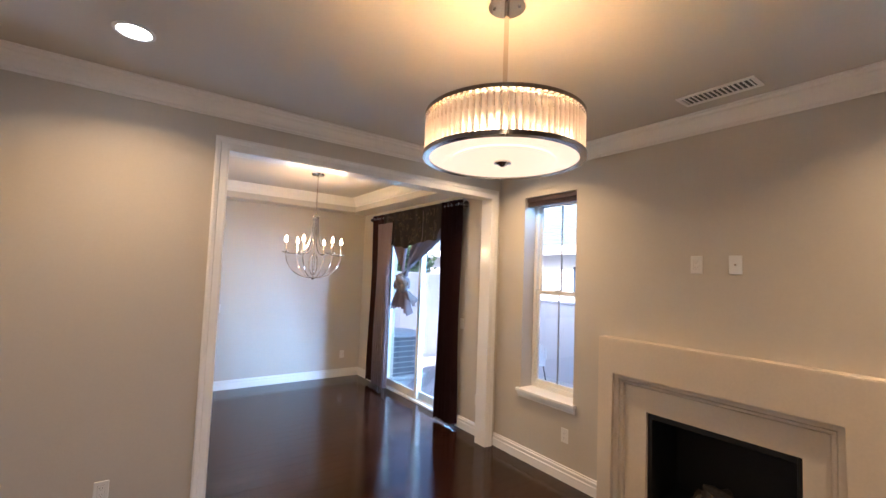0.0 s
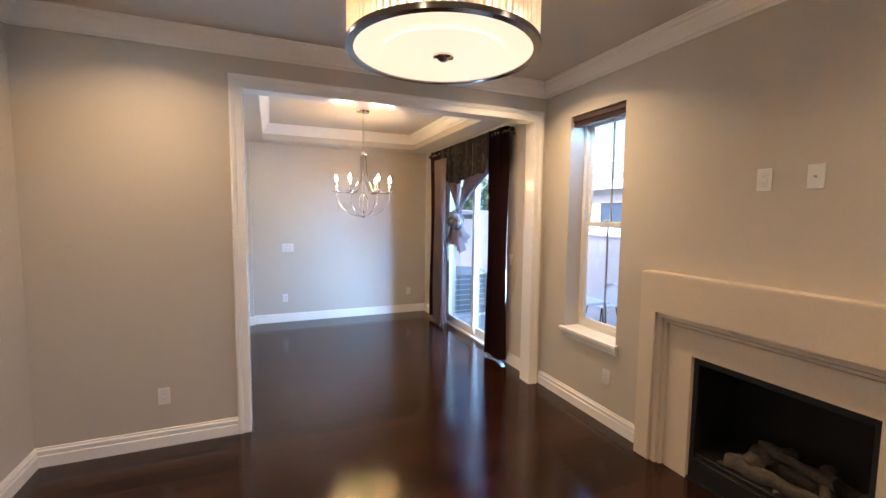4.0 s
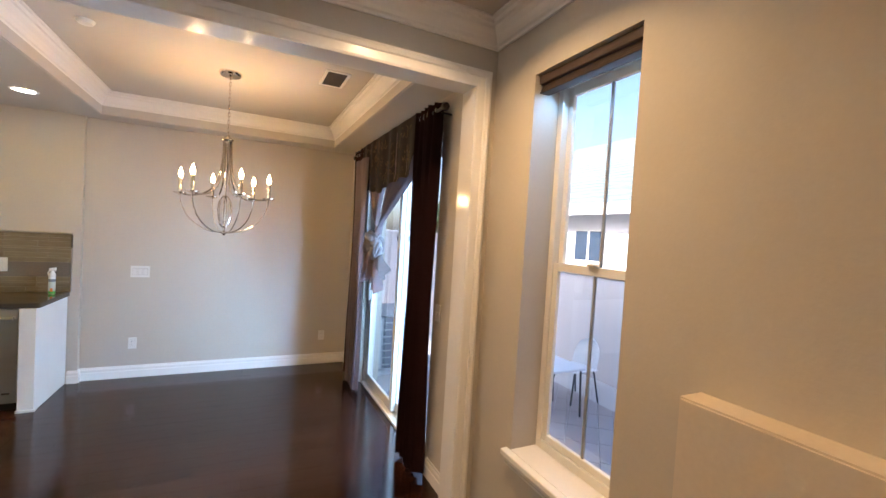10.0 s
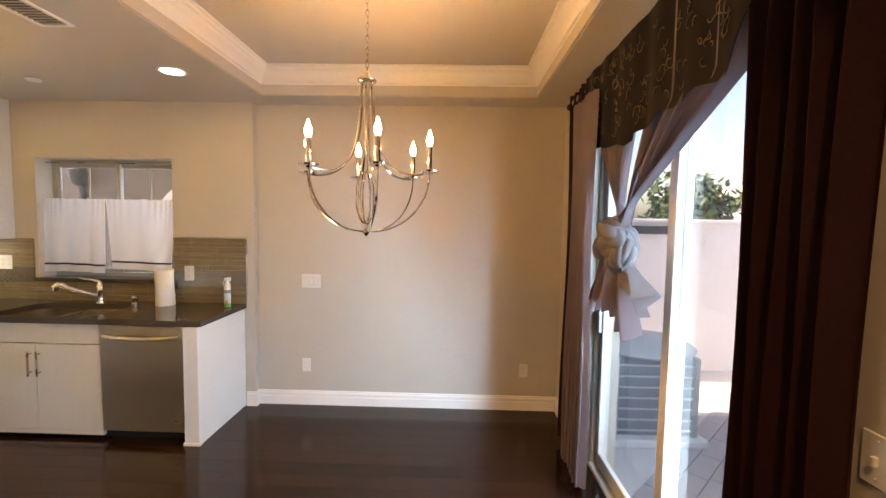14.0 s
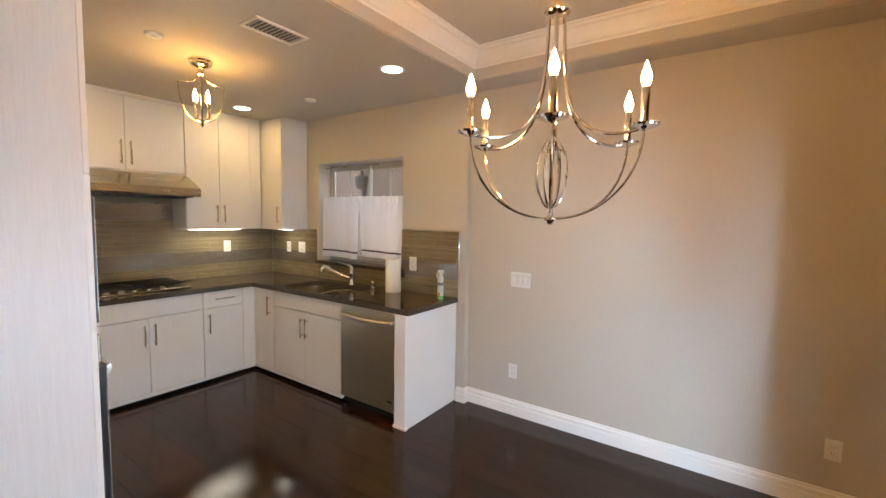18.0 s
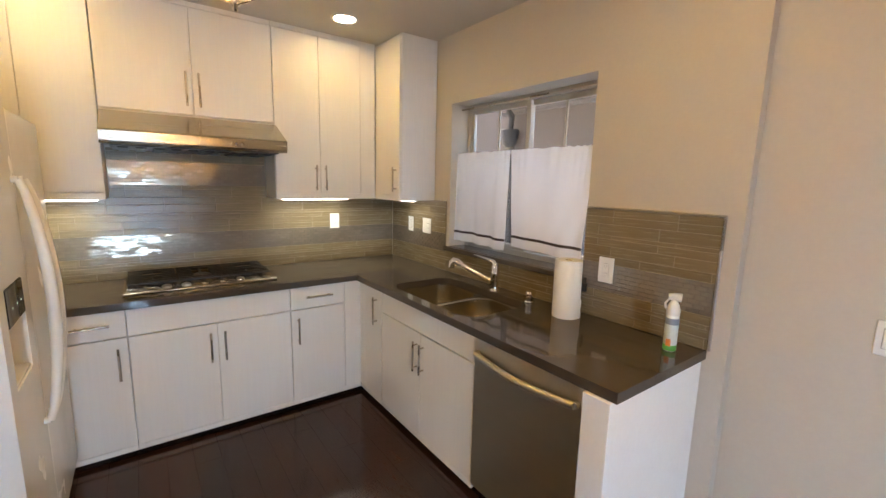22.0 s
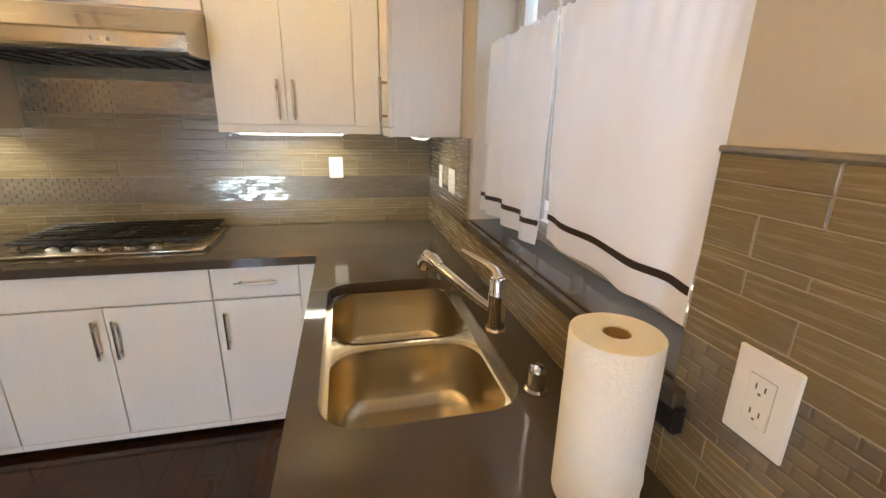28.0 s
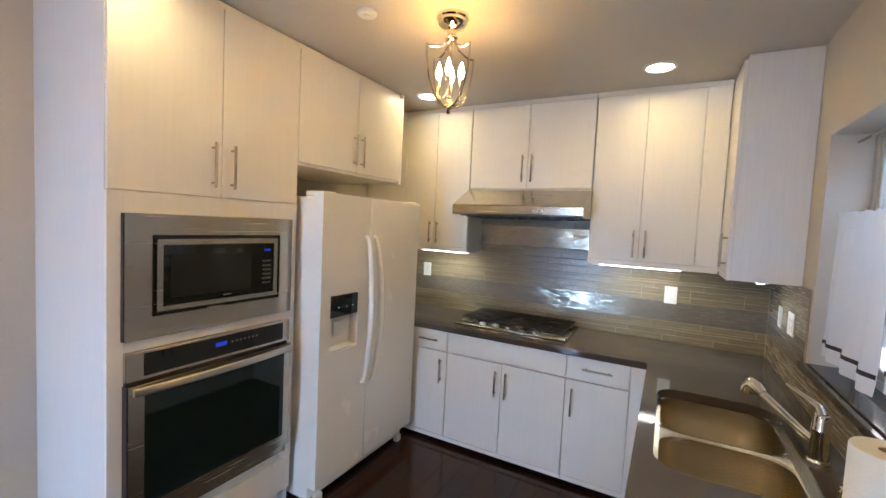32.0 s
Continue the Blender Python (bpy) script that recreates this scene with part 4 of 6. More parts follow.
def rounded(x0, x1, y0, y1, r, z, n=8):
    pts = []
    for cx, cy, a0 in ((x1 - r, y1 - r, 0), (x0 + r, y1 - r, 90), (x0 + r, y0 + r, 180), (x1 - r, y0 + r, 270)):
        for k in range(n + 1):
            a = radians(a0 + 90 * k / n)
            pts.append(Vector((cx + r * math.cos(a), cy + r * math.sin(a), z)))
    return pts


def onto_rect(p, x0, x1, y0, y1):
    cx, cy = (SK[0] + SK[1]) / 2, (SK[2] + SK[3]) / 2
    dx, dy = p.x - cx, p.y - cy
    k = min(((x1 if dx > 0 else x0) - cx) / dx if abs(dx) > 1e-9 else 1e9, ((y1 if dy > 0 else y0) - cy) / dy if abs(dy) > 1e-9 else 1e9)
    return Vector((cx + dx * k, cy + dy * k, p.z))


R = (0.42, 1.44, 7.450, YK - 0.001)
bm = bmesh.new()
inner_top = rounded(*SK, 0.10, CT)
corners = [(R[1], R[3]), (R[0], R[3]), (R[0], R[2]), (R[1], R[2])]
outer_top = [onto_rect(p, *R) for p in inner_top]
n = 9
for q, cn in enumerate(corners):
    i = min(range(q * n, q * n + n), key=lambda j: (outer_top[j].x - cn[0]) ** 2 + (outer_top[j].y - cn[1]) ** 2)
    outer_top[i] = Vector((cn[0], cn[1], CT))
low = Vector((0, 0, -0.04))
ti, to = [bm.verts.new(p) for p in inner_top], [bm.verts.new(p) for p in outer_top]
bi, bo = [bm.verts.new(p + low) for p in inner_top], [bm.verts.new(p + low) for p in outer_top]
m = len(ti)
for i in range(m):
    j = (i + 1) % m
    bm.faces.new((ti[i], to[i], to[j], ti[j]))
    bm.faces.new((bi[j], bo[j], bo[i], bi[i]))
    bm.faces.new((ti[j], bi[j], bi[i], ti[i]))
    bm.faces.new((to[i], bo[i], bo[j], to[j]))
wt = thing("worktop", (0.6, 7.3, CT - 0.04), "dark taupe-grey polished quartz worktop in an L shape", "worktop")
part("sink_slab", bm, QUARTZ, wt)
part("end_slab", box(R[1], 2.192, R[2], R[3], CT - 0.04, CT), QUARTZ, wt)
part("corner_slab", box(0.172, R[0], R[2], R[3], CT - 0.04, CT), QUARTZ, wt)
part("stove_slab", box(XS + 0.001, 0.172, YP1 + 0.001, R[3], CT - 0.04, CT), QUARTZ, wt)

# double-bowl sink under the worktop
sk = thing("sink", (0.925, 7.76, 0.66), "stainless steel undermount double-bowl sink", "sink")


def bowl(x0, x1, y0, y1, deep, drain):
    """A pressed bowl: rim, drawn sides, a wide fillet and a flat floor round the drain."""
    loops = [rounded(x0 - 0.012, x1 + 0.012, y0 - 0.012, y1 + 0.012, 0.115, CT - 0.0405, 12), rounded(x0, x1, y0, y1, 0.104, CT - 0.045, 12)]
    for k in range(1, 7):
        t = k / 6
        loops.append(rounded(x0 + 0.010 * t, x1 - 0.010 * t, y0 + 0.010 * t, y1 - 0.010 * t, 0.104 - 0.006 * t, CT - 0.045 - (deep - 0.055) * t, 12))
    for k in range(1, 9):
        a = radians(90 * k / 8)
        i = 0.010 + 0.055 * (1 - math.cos(a))
        loops.append(rounded(x0 + i, x1 - i, y0 + i, y1 - i, 0.098 - 0.6 * (i - 0.010), CT - deep + 0.010 - 0.055 * math.sin(a), 12))
    floor_loop = loops[-1]
    for t in (0.2, 0.4, 0.6, 0.8, 0.92):
        loops.append([Vector((p.x + (drain[0] - p.x) * t, p.y + (drain[1] - p.y) * t, p.z)) for p in floor_loop])
    bm = rings(loops, caps=False)
    bm.faces.new([v for v in bm.verts][-len(loops[0]):])
    return bm


part("bowl", bowl(0.556, 0.930, 7.525, 7.957, 0.20, (0.745, 7.80)), SINK, sk, smooth=True)
part("bowl", bowl(0.972, 1.337, 7.525, 7.945, 0.18, (1.155, 7.80)), SINK, sk, smooth=True)
loops = []
for k in range(17):
    y = 7.512 + 0.458 * k / 16
    w = 0.019 + 0.060 * abs(2 * k / 16 - 1) ** 4
    loops.append([Vector((0.951 + u * w, y, z)) for u, z in ((-1.15, CT - 0.062), (-1.0, CT - 0.047), (-0.7, CT - 0.0425), (0.7, CT - 0.0425), (1.0, CT - 0.047), (1.15, CT - 0.062))])
bm = rings(loops)
part("divider", bm, SINK, sk, smooth=True)
bm = bmesh.new()
for x0, x1, y0, y1 in ((0.540, 0.558, 7.507, 7.973), (1.332, 1.355, 7.507, 7.973), (0.558, 1.332, 7.507, 7.529), (0.558, 1.332, 7.950, 7.973)):
    box(x0, x1, y0, y1, CT - 0.047, CT - 0.0405, bm=bm)
part("flange", bm, SINK, sk)
for x, zz in ((0.745, CT - 0.246), (1.155, CT - 0.226)):
    part("drain", lathe([(0.042, 0.0), (0.042, 0.003), (0.030, 0.002), (0.0, 0.0005)], (x, 7.80, zz + 0.0012), 24), CHROME, sk, smooth=True)
FA = (1.0, 8.008)
fc = thing("faucet", (FA[0], FA[1], CT), "chrome single-lever pull-out kitchen faucet", "faucet")
part("escutcheon", lathe([(0.034, 0.0), (0.034, 0.004), (0.030, 0.009), (0.0, 0.0095)], (FA[0], FA[1], CT), 28), CHROME, fc, smooth=True)
part("base", lathe([(0.028, 0.009), (0.0265, 0.016), (0.0255, 0.095), (0.0275, 0.108), (0.0275, 0.116), (0.0255, 0.120), (0.0255, 0.150), (0.021, 0.163), (0.010, 0.169), (0.0, 0.170)], (FA[0], FA[1], CT), 28), CHROME, fc, smooth=True)
part("spout", tube([(FA[0] - 0.010, FA[1] - 0.008, CT + 0.060), (FA[0] - 0.050, FA[1] - 0.040, CT + 0.078), (FA[0] - 0.120, FA[1] - 0.098, CT + 0.118), (FA[0] - 0.170, FA[1] - 0.140, CT + 0.148)], 0.0135, 14, taper=lambda t: 1.0 + 0.2 * t), CHROME, fc, smooth=True)
part("spray_head", tube([(FA[0] - 0.166, FA[1] - 0.137, CT + 0.147), (FA[0] - 0.186, FA[1] - 0.153, CT + 0.164), (FA[0] - 0.206, FA[1] - 0.167, CT + 0.168), (FA[0] - 0.218, FA[1] - 0.175, CT + 0.153), (FA[0] - 0.222, FA[1] - 0.178, CT + 0.130)], 0.022, 16, taper=lambda t: 0.9 + 0.6 * t * (1.3 - t)), CHROME, fc, smooth=True)
part("lever", tube([(FA[0] + 0.002, FA[1], CT + 0.160), (FA[0] - 0.012, FA[1] - 0.006, CT + 0.182), (FA[0] - 0.050, FA[1] - 0.032, CT + 0.196), (FA[0] - 0.115, FA[1] - 0.078, CT + 0.216)], 0.011, 14, taper=lambda t: 1.6 - 1.15 * t), CHROME, fc, smooth=True)
ag = thing("air_gap", (1.304, 7.995, CT), "small chrome air gap cap on the worktop", "cap")
part("cap", lathe([(0.026, 0.0), (0.026, 0.006), (0.020, 0.010), (0.020, 0.046), (0.0205, 0.048), (0.0205, 0.056), (0.016, 0.064), (0.0, 0.066)], (1.304, 7.995, CT), 24), CHROME, ag, smooth=True)

# cooktop
ck = thing("gas_cooktop", (-0.21, 6.53, CT), "stainless steel five-burner gas cooktop with black iron grates", "cooktop")
x0, x1, y0, y1 = -0.455, 0.035, 6.12, 6.945
part("tray", box(x0, x1, y0, y1, CT + 0.0005, CT + 0.014, 0.006, steps=2), STEELH, ck, smooth=True)
part("burner_well", box(x0 + 0.02, x1 - 0.085, y0 + 0.02, y1 - 0.02, CT + 0.0142, CT + 0.017, 0.001), STEELH, ck)
for bx, by, r in ((-0.32, 6.28, 0.042), (-0.15, 6.28, 0.05), (-0.235, 6.532, 0.062), (-0.32, 6.785, 0.042), (-0.15, 6.785, 0.036)):
    part("burner", lathe([(r, 0.017), (r, 0.026), (r * 0.85, 0.030), (r * 0.85, 0.034), (r * 0.7, 0.038), (0.0, 0.0385)], (bx, by, CT), 24), IRON, ck, smooth=True)
for g0, g1 in ((y0 + 0.022, y0 + 0.272), (y0 + 0.278, y1 - 0.278), (y1 - 0.272, y1 - 0.022)):
    a, b2, zt = x0 + 0.022, x1 - 0.092, CT + 0.052
    grate = None
    for k in range(8):
        xx = a + (b2 - a) * k / 7
        gm = (g0 + g1) / 2
        spans = ((g0, gm - 0.05), (gm + 0.05, g1)) if k in (2, 5) or (k in (3, 4) and 6.4 < gm < 6.6) else ((g0, g1),)
        for s0, s1 in spans:
            bar = part("grate_bar", box(xx - 0.0065, xx + 0.0065, s0, s1, zt - 0.016, zt, 0.003), IRON, grate or ck)
            grate = grate or bar
    for yy in (g0 + 0.045, (g0 + g1) / 2, g1 - 0.045):
        part("cross_bar", box(a, b2, yy - 0.005, yy + 0.005, zt - 0.022, zt - 0.010, 0.002), IRON, grate)
    for xx in (a, b2):
        for yy in (g0 + 0.045, g1 - 0.045):
            part("foot", box(xx - 0.005, xx + 0.005, yy - 0.005, yy + 0.005, CT + 0.017, zt - 0.0215), IRON, grate)
for k in range(5):
    y = 6.33 + 0.10 * k
    kb = part("knob", lathe([(0.025, 0.014), (0.025, 0.019), (0.0235, 0.026), (0.018, 0.030), (0.0, 0.031)], (-0.022, y, CT), 24), HANDLE, ck, smooth=True)
    part("pointer", box(-0.034, -0.010, y - 0.003, y + 0.003, CT + 0.0305, CT + 0.034, 0.001), HANDLE, kb)

# range hood
hd = thing("range_hood", (-0.2, 6.55, 1.70), "stainless steel under-cabinet range hood with a sloped front", "hood")
bm = bmesh.new()
prof = [(XS + 0.012, 1.745), (0.085, 1.722), (0.100, 1.728), (0.104, 1.738), (0.104, 1.788), (0.100, 1.796), (0.092, 1.800), (-0.150, 1.918), (XS + 0.012, 1.918)]
loops = [[Vector((x, y, z)) for x, z in prof] for y in (6.092, 7.020)]
rings(loops, bm=bm)
part("canopy", bm, STEELH, hd)
part("filter_recess", box(-0.44, 0.05, 6.13, 6.98, 1.716, 1.728), BLACK, hd)
for k in range(10):
    y = 6.16 + 0.082 * k
    part("baffle", box(-0.40, 0.01, y, y + 0.05, 1.708, 1.7165, 0.003), BLACK, hd)
for k in range(4):
    part("button", box(0.1035, 0.1055, 6.66 + 0.03 * k, 6.672 + 0.03 * k, 1.752, 1.766, 0.0005), HANDLE, hd)

# upper cabinets on the stove wall
UZ0, UZ1 = 1.425, 2.555


def upper(y0, y1, z0, splits, side, label, handles):
    c = thing("wall_cabinet", (XS + 0.15, (y0 + y1) / 2, z0), label, "cabinet", "kitchen wall cabinets")
    part("body", box(XS + 0.002, UX - 0.021, y0 + 0.001, y1 - 0.001, z0, ZK - 0.004), CAB, c)
    part("top_rail", box(UX - 0.020, UX - 0.004, y0 + 0.001, y1 - 0.001, UZ1 + 0.002, ZK - 0.003), CAB, c)
    if z0 < 1.6:
        part("light_rail", box(UX - 0.020, UX - 0.003, y0 + 0.001, y1 - 0.001, z0 - 0.004, z0 + 0.034, 0.001), CAB, c)
    for (a, b), h in zip(splits, handles):
        d = front(c, "door", "x", UX, a, b, z0 + (0.036 if z0 < 1.6 else 0.012), UZ1)
        vhandle(d, "x", UX, h, z0 + 0.060, z0 + 0.060 + (0.18 if z0 < 1.6 else 0.20))
    return c


c = upper(YP1 + 0.002, 6.085, UZ0, [(5.475, 5.776), (5.776, 6.085)], 1, LAB % "wall cabinet", (5.742, 5.81))
part("filler", box(UX - 0.020, UX - 0.002, YP1 + 0.003, 5.474, UZ0 + 0.036, UZ1), CAB, c)
upper(6.087, 7.015, 1.922, [(6.089, 6.55), (6.55, 7.015)], 1, LAB % "short cabinet over the hood", (6.515, 6.585))
c = upper(7.017, 7.783, UZ0, [(7.019, 7.335), (7.335, 7.655)], 1, LAB % "wall cabinet", (7.30, 7.37))
part("filler", box(UX - 0.020, UX - 0.004, 7.657, 7.781, UZ0 + 0.036, UZ1), CAB, c)
c = thing("wall_cabinet", (0.0, 7.95, UZ0), LAB % "corner wall cabinet beside the window", "cabinet", "kitchen wall cabinets")
part("body", box(XS + 0.002, 0.187, 7.805, YK - 0.002, UZ0 - 0.004, ZK - 0.004, 0.001), CABSIDE, c)
part("light_rail", box(UX + 0.004, 0.186, 7.788, 7.8045, UZ0 - 0.006, UZ0 + 0.033, 0.001), CAB, c)
d = front(c, "door", "y-", 7.785, UX + 0.004, 0.187, UZ0 + 0.034, UZ1 + 0.01)
vhandle(d, "y-", 7.785, 0.142, UZ0 + 0.06, UZ0 + 0.24)
for (place, along, across) in UNDER:
    t = thing("under_cabinet_light", (place[0], place[1], 1.408), "slim glowing under-cabinet light bar", "light", "under-cabinet lights")
    part("housing", box(place[0] - 0.03, place[0] + 0.03, place[1] - along / 2 - 0.02, place[1] + along / 2 + 0.02, 1.415, 1.4245, 0.002), PLASTIC, t)
    part("lens", box(place[0] - 0.018, place[0] + 0.018, place[1] - along / 2, place[1] + along / 2, 1.410, 1.415, 0.001), BARGLOW, t)
t = thing("under_cabinet_light", (0.0, 7.95, 1.408), "slim glowing under-cabinet light bar", "light", "under-cabinet lights")
part("housing", box(-0.13, 0.13, 7.92, 7.98, 1.412, 1.4205, 0.002), PLASTIC, t)
part("lens", box(-0.11, 0.11, 7.932, 7.968, 1.408, 1.412, 0.001), BARGLOW, t)

# ---- tall oven cabinet, fridge cabinet ----
TY = 5.698
tc = thing("oven_cabinet", (1.6, 5.37, 0), "tall pale woodgrain cabinet with built-in microwave and oven", "cabinet")
bm = box(1.168, 1.190, YP1 + 0.001, TY - 0.021, 0.0, ZK - 0.004)
part("side_panel", bm, CABSIDE, tc)
part("side_panel", box(2.028, 2.050, YP1 + 0.001, TY - 0.021, 0.0, ZK - 0.004), CABSIDE, tc)
part("back", box(1.190, 2.028, YP1 + 0.001, YP1 + 0.02, 0.0, ZK - 0.004), CAB, tc)
part("top_box", box(1.190, 2.028, YP1 + 0.02, TY - 0.021, 1.70, ZK - 0.004), CAB, tc)
part("toe_kick", box(1.190, 2.028, TY - 0.09, TY - 0.07, 0.0, 0.10), CAB, tc)
part("drawer_box", box(1.190, 2.028, YP1 + 0.02, TY - 0.021, 0.101, 0.335), CAB, tc)
for u0, u1, h in ((1.190, 1.607, 1.560), (1.607, 2.028, 1.652)):
    d = front(tc, "door", "y+", TY, u0 - (0.022 if u0 < 1.3 else 0), u1 + (0.022 if u1 > 2 else 0), 1.712, UZ1)
    vhandle(d, "y+", TY, h, 1.755, 1.955)
for nm, a, b, z0, z1 in (("rail", 1.2255, 1.9945, 1.622, 1.710), ("stile", 1.168, 1.225, 0.290, 1.7105), ("stile", 1.995, 2.050, 0.290, 1.7105), ("rail", 1.2255, 1.9945, 1.085, 1.135)):
    part(nm, box(a, b, TY - 0.020, TY - 0.001, z0, z1), CAB, tc)
d = front(tc, "drawer", "y+", TY, 1.168, 2.050, 0.105, 0.288)
hhandle(d, "y+", TY, 1.50, 1.72, 0.20)
mw = thing("microwave", (1.605, 5.45, 1.14), "built-in stainless steel microwave with a black glass door", "microwave")
bm = cut_box(1.213, 2.003, TY + 0.0005, TY + 0.022, 1.132, 1.628, [(1.293, 1.906, 1.218, 1.544)], "x")
part("trim_frame", bm, STEELH, mw)
part("frame_side", box(2.0035, 2.0060, TY + 0.0006, TY + 0.018, 1.133, 1.627), BLACK, mw, "black edge of the trim frame")
part("cavity", box(1.240, 1.975, YP1 + 0.03, TY - 0.0005, 1.14, 1.615), BLACK, mw)
bm = cut_box(1.309, 1.890, TY + 0.001, TY + 0.026, 1.234, 1.528, [(1.332, 1.867, 1.254, 1.504)], "x")
part("door_frame", bm, STEELH, mw)
part("shadow_gap", box(1.293, 1.906, TY + 0.0002, TY + 0.0022, 1.218, 1.544), BLACK, mw)
part("glass", box(1.332, 1.867, TY + 0.004, TY + 0.022, 1.254, 1.504), BLACKGLASS, mw)
part("inner_window", box(1.462, 1.838, TY + 0.0222, TY + 0.0228, 1.284, 1.462, 0.0002), MESHGLASS, mw, "greyer see-through mesh window")
part("badge", box(1.565, 1.605, TY + 0.0222, TY + 0.0228, 1.266, 1.272), KEYGREY, mw)
part("display", box(1.352, 1.388, TY + 0.0222, TY + 0.0226, 1.464, 1.475), LEDBLUE, mw)
for r in range(6):
    for q in range(3):
        part("key", box(1.350 + 0.017 * q, 1.362 + 0.017 * q, TY + 0.0222, TY + 0.0226, 1.300 + 0.022 * r, 1.308 + 0.022 * r), KEYGREY, mw)
ov = thing("wall_oven", (1.605, 5.45, 0.34), "built-in stainless steel single wall oven with a dark glass door", "oven")
part("cavity", box(1.240, 1.975, YP1 + 0.03, TY - 0.0005, 0.345, 1.083), BLACK, ov)
part("control_panel", box(1.217, 1.999, TY + 0.0005, TY + 0.024, 0.970, 1.084, 0.003), STEELH, ov)
part("control_glass", box(1.262, 1.935, TY + 0.0242, TY + 0.0262, 0.985, 1.075, 0.0005), BLACKGLASS, ov)
part("clock_display", box(1.585, 1.640, TY + 0.0264, TY + 0.0268, 1.030, 1.050), LEDBLUE, ov)
for q in range(7):
    part("key", box(1.42 + 0.022 * q, 1.430 + 0.022 * q, TY + 0.0264, TY + 0.0268, 1.036, 1.044), KEYGREY, ov)
bm = cut_box(1.219, 1.997, TY + 0.0005, TY + 0.040, 0.395, 0.958, [(1.262, 1.940, 0.458, 0.925)], "x")
dr = part("door", bm, STEELH, ov)
part("window", box(1.262, 1.940, TY + 0.012, TY + 0.037, 0.458, 0.925), OVENGLASS, dr, "dark tinted oven window")
part("door_side", box(1.9975, 2.0005, TY + 0.0006, TY + 0.035, 0.396, 0.957), BLACK, dr, "black painted door edge")
part("gasket", box(1.222, 1.994, TY + 0.0002, TY + 0.010, 0.35, 1.08), BLACK, ov)
part("bottom_vent", box(1.219, 1.997, TY + 0.0005, TY + 0.020, 0.348, 0.390, 0.003), STEELH, ov)
loops = []
for k in range(25):
    t = k / 24
    x, y = 1.232 + 0.752 * t, TY + 0.052 + 0.022 * math.sin(math.pi * t)
    loops.append([Vector((x, y + dy, 0.936 + dz)) for dy, dz in ((-0.007, -0.014), (0.003, -0.017), (0.008, -0.012), (0.009, 0.0), (0.008, 0.012), (0.003, 0.017), (-0.007, 0.014))])
bm = rings(loops)
for x in (1.246, 1.970):
    box(x - 0.012, x + 0.012, TY + 0.038, TY + 0.054, 0.924, 0.948, 0.003, bm)
part("handle", bm, STEEL, ov, smooth=True)

for unit in (tc, mw, ov):
    unit.location.x += 0.037
fcab = thing("fridge_cabinet", (0.70, 5.37, 1.93), LAB % "deep cabinet above the fridge", "cabinet")
part("body", box(0.237, 1.203, YP1 + 0.001, TY - 0.021, 1.930, ZK - 0.004), CAB, fcab)
part("end_panel", box(0.215, 0.236, YP1 + 0.001, TY, 1.925, ZK - 0.004), CAB, fcab)
for u0, u1, h in ((0.237, 0.718, 0.683), (0.718, 1.203, 0.753)):
    d = front(fcab, "door", "y+", TY, u0, u1, 1.945, UZ1)
    vhandle(d, "y+", TY, h, 1.985, 2.185)
fr = thing("refrigerator", (0.70, 5.45, 0), "white side-by-side refrigerator with curved handles and a dispenser", "fridge")
FRY = 5.884
part("body", box(0.236, 1.172, YP1 + 0.04, FRY - 0.080, 0.03, 1.760, 0.006), WHITEAPP, fr)
part("kick_grille", box(0.25, 1.155, FRY - 0.13, FRY - 0.095, 0.02, 0.115, 0.003), ACGREY, fr)
for x in (0.29, 1.10):
    part("foot", box(x - 0.025, x + 0.025, FRY - 0.09, FRY - 0.05, 0.0, 0.05, 0.005), WHITEAPP, fr)
part("hinge_cover", box(1.07, 1.17, FRY - 0.16, FRY - 0.02, 1.7605, 1.792, 0.006), WHITEAPP, fr)
part("hinge_cover", box(0.24, 0.33, FRY - 0.16, FRY - 0.02, 1.7605, 1.792, 0.006), WHITEAPP, fr)
part("right_door", box(0.222, 0.781, FRY - 0.072, FRY, 0.130, 1.782, 0.010, steps=3), WHITEAPP, fr, smooth=True)
DZ = (0.885, 1.212)
bm = bmesh.new()
for a, b, c2, d2 in ((0.787, 0.882, 0.130, 1.782), (1.116, 1.192, 0.130, 1.782), (0.882, 1.116, DZ[1], 1.782), (0.882, 1.116, 0.130, DZ[0])):
    box(a, b, FRY - 0.072, FRY, c2, d2, bm=bm)
bmesh.ops.remove_doubles(bm, verts=bm.verts, dist=1e-5)
ld = part("left_door", bm, WHITEAPP, fr)
part("dispenser_panel", box(0.884, 1.114, FRY - 0.030, FRY + 0.002, 1.085, DZ[1] - 0.002, 0.004), BLACKGLASS, ld, "black dispenser control panel")
part("dispenser_niche", box(0.884, 1.114, FRY - 0.070, FRY - 0.062, DZ[0] + 0.002, 1.083), WHITEAPP, ld)
part("dispenser_tray", box(0.888, 1.110, FRY - 0.061, FRY - 0.004, DZ[0] + 0.001, DZ[0] + 0.014, 0.003), WHITEAPP, ld)
part("dispenser_paddle", box(0.965, 1.035, FRY - 0.061, FRY - 0.045, 0.955, 1.05, 0.006), PLASTIC, ld)
for x in (0.93, 0.985, 1.05):
    part("indicator", box(x - 0.003, x + 0.003, FRY + 0.0021, FRY + 0.0025, 1.138, 1.142), LEDGREEN, ld)
for x, dr in ((0.742, fr), (0.826, fr)):
    pts = []
    for k in range(25):
        t = k / 24
        pts.append((x + (0.010 if x > 0.78 else -0.010) * math.sin(math.pi * t), FRY + 0.018 + 0.050 * math.sin(math.pi * t) ** 0.7, 0.640 + 0.90 * t))
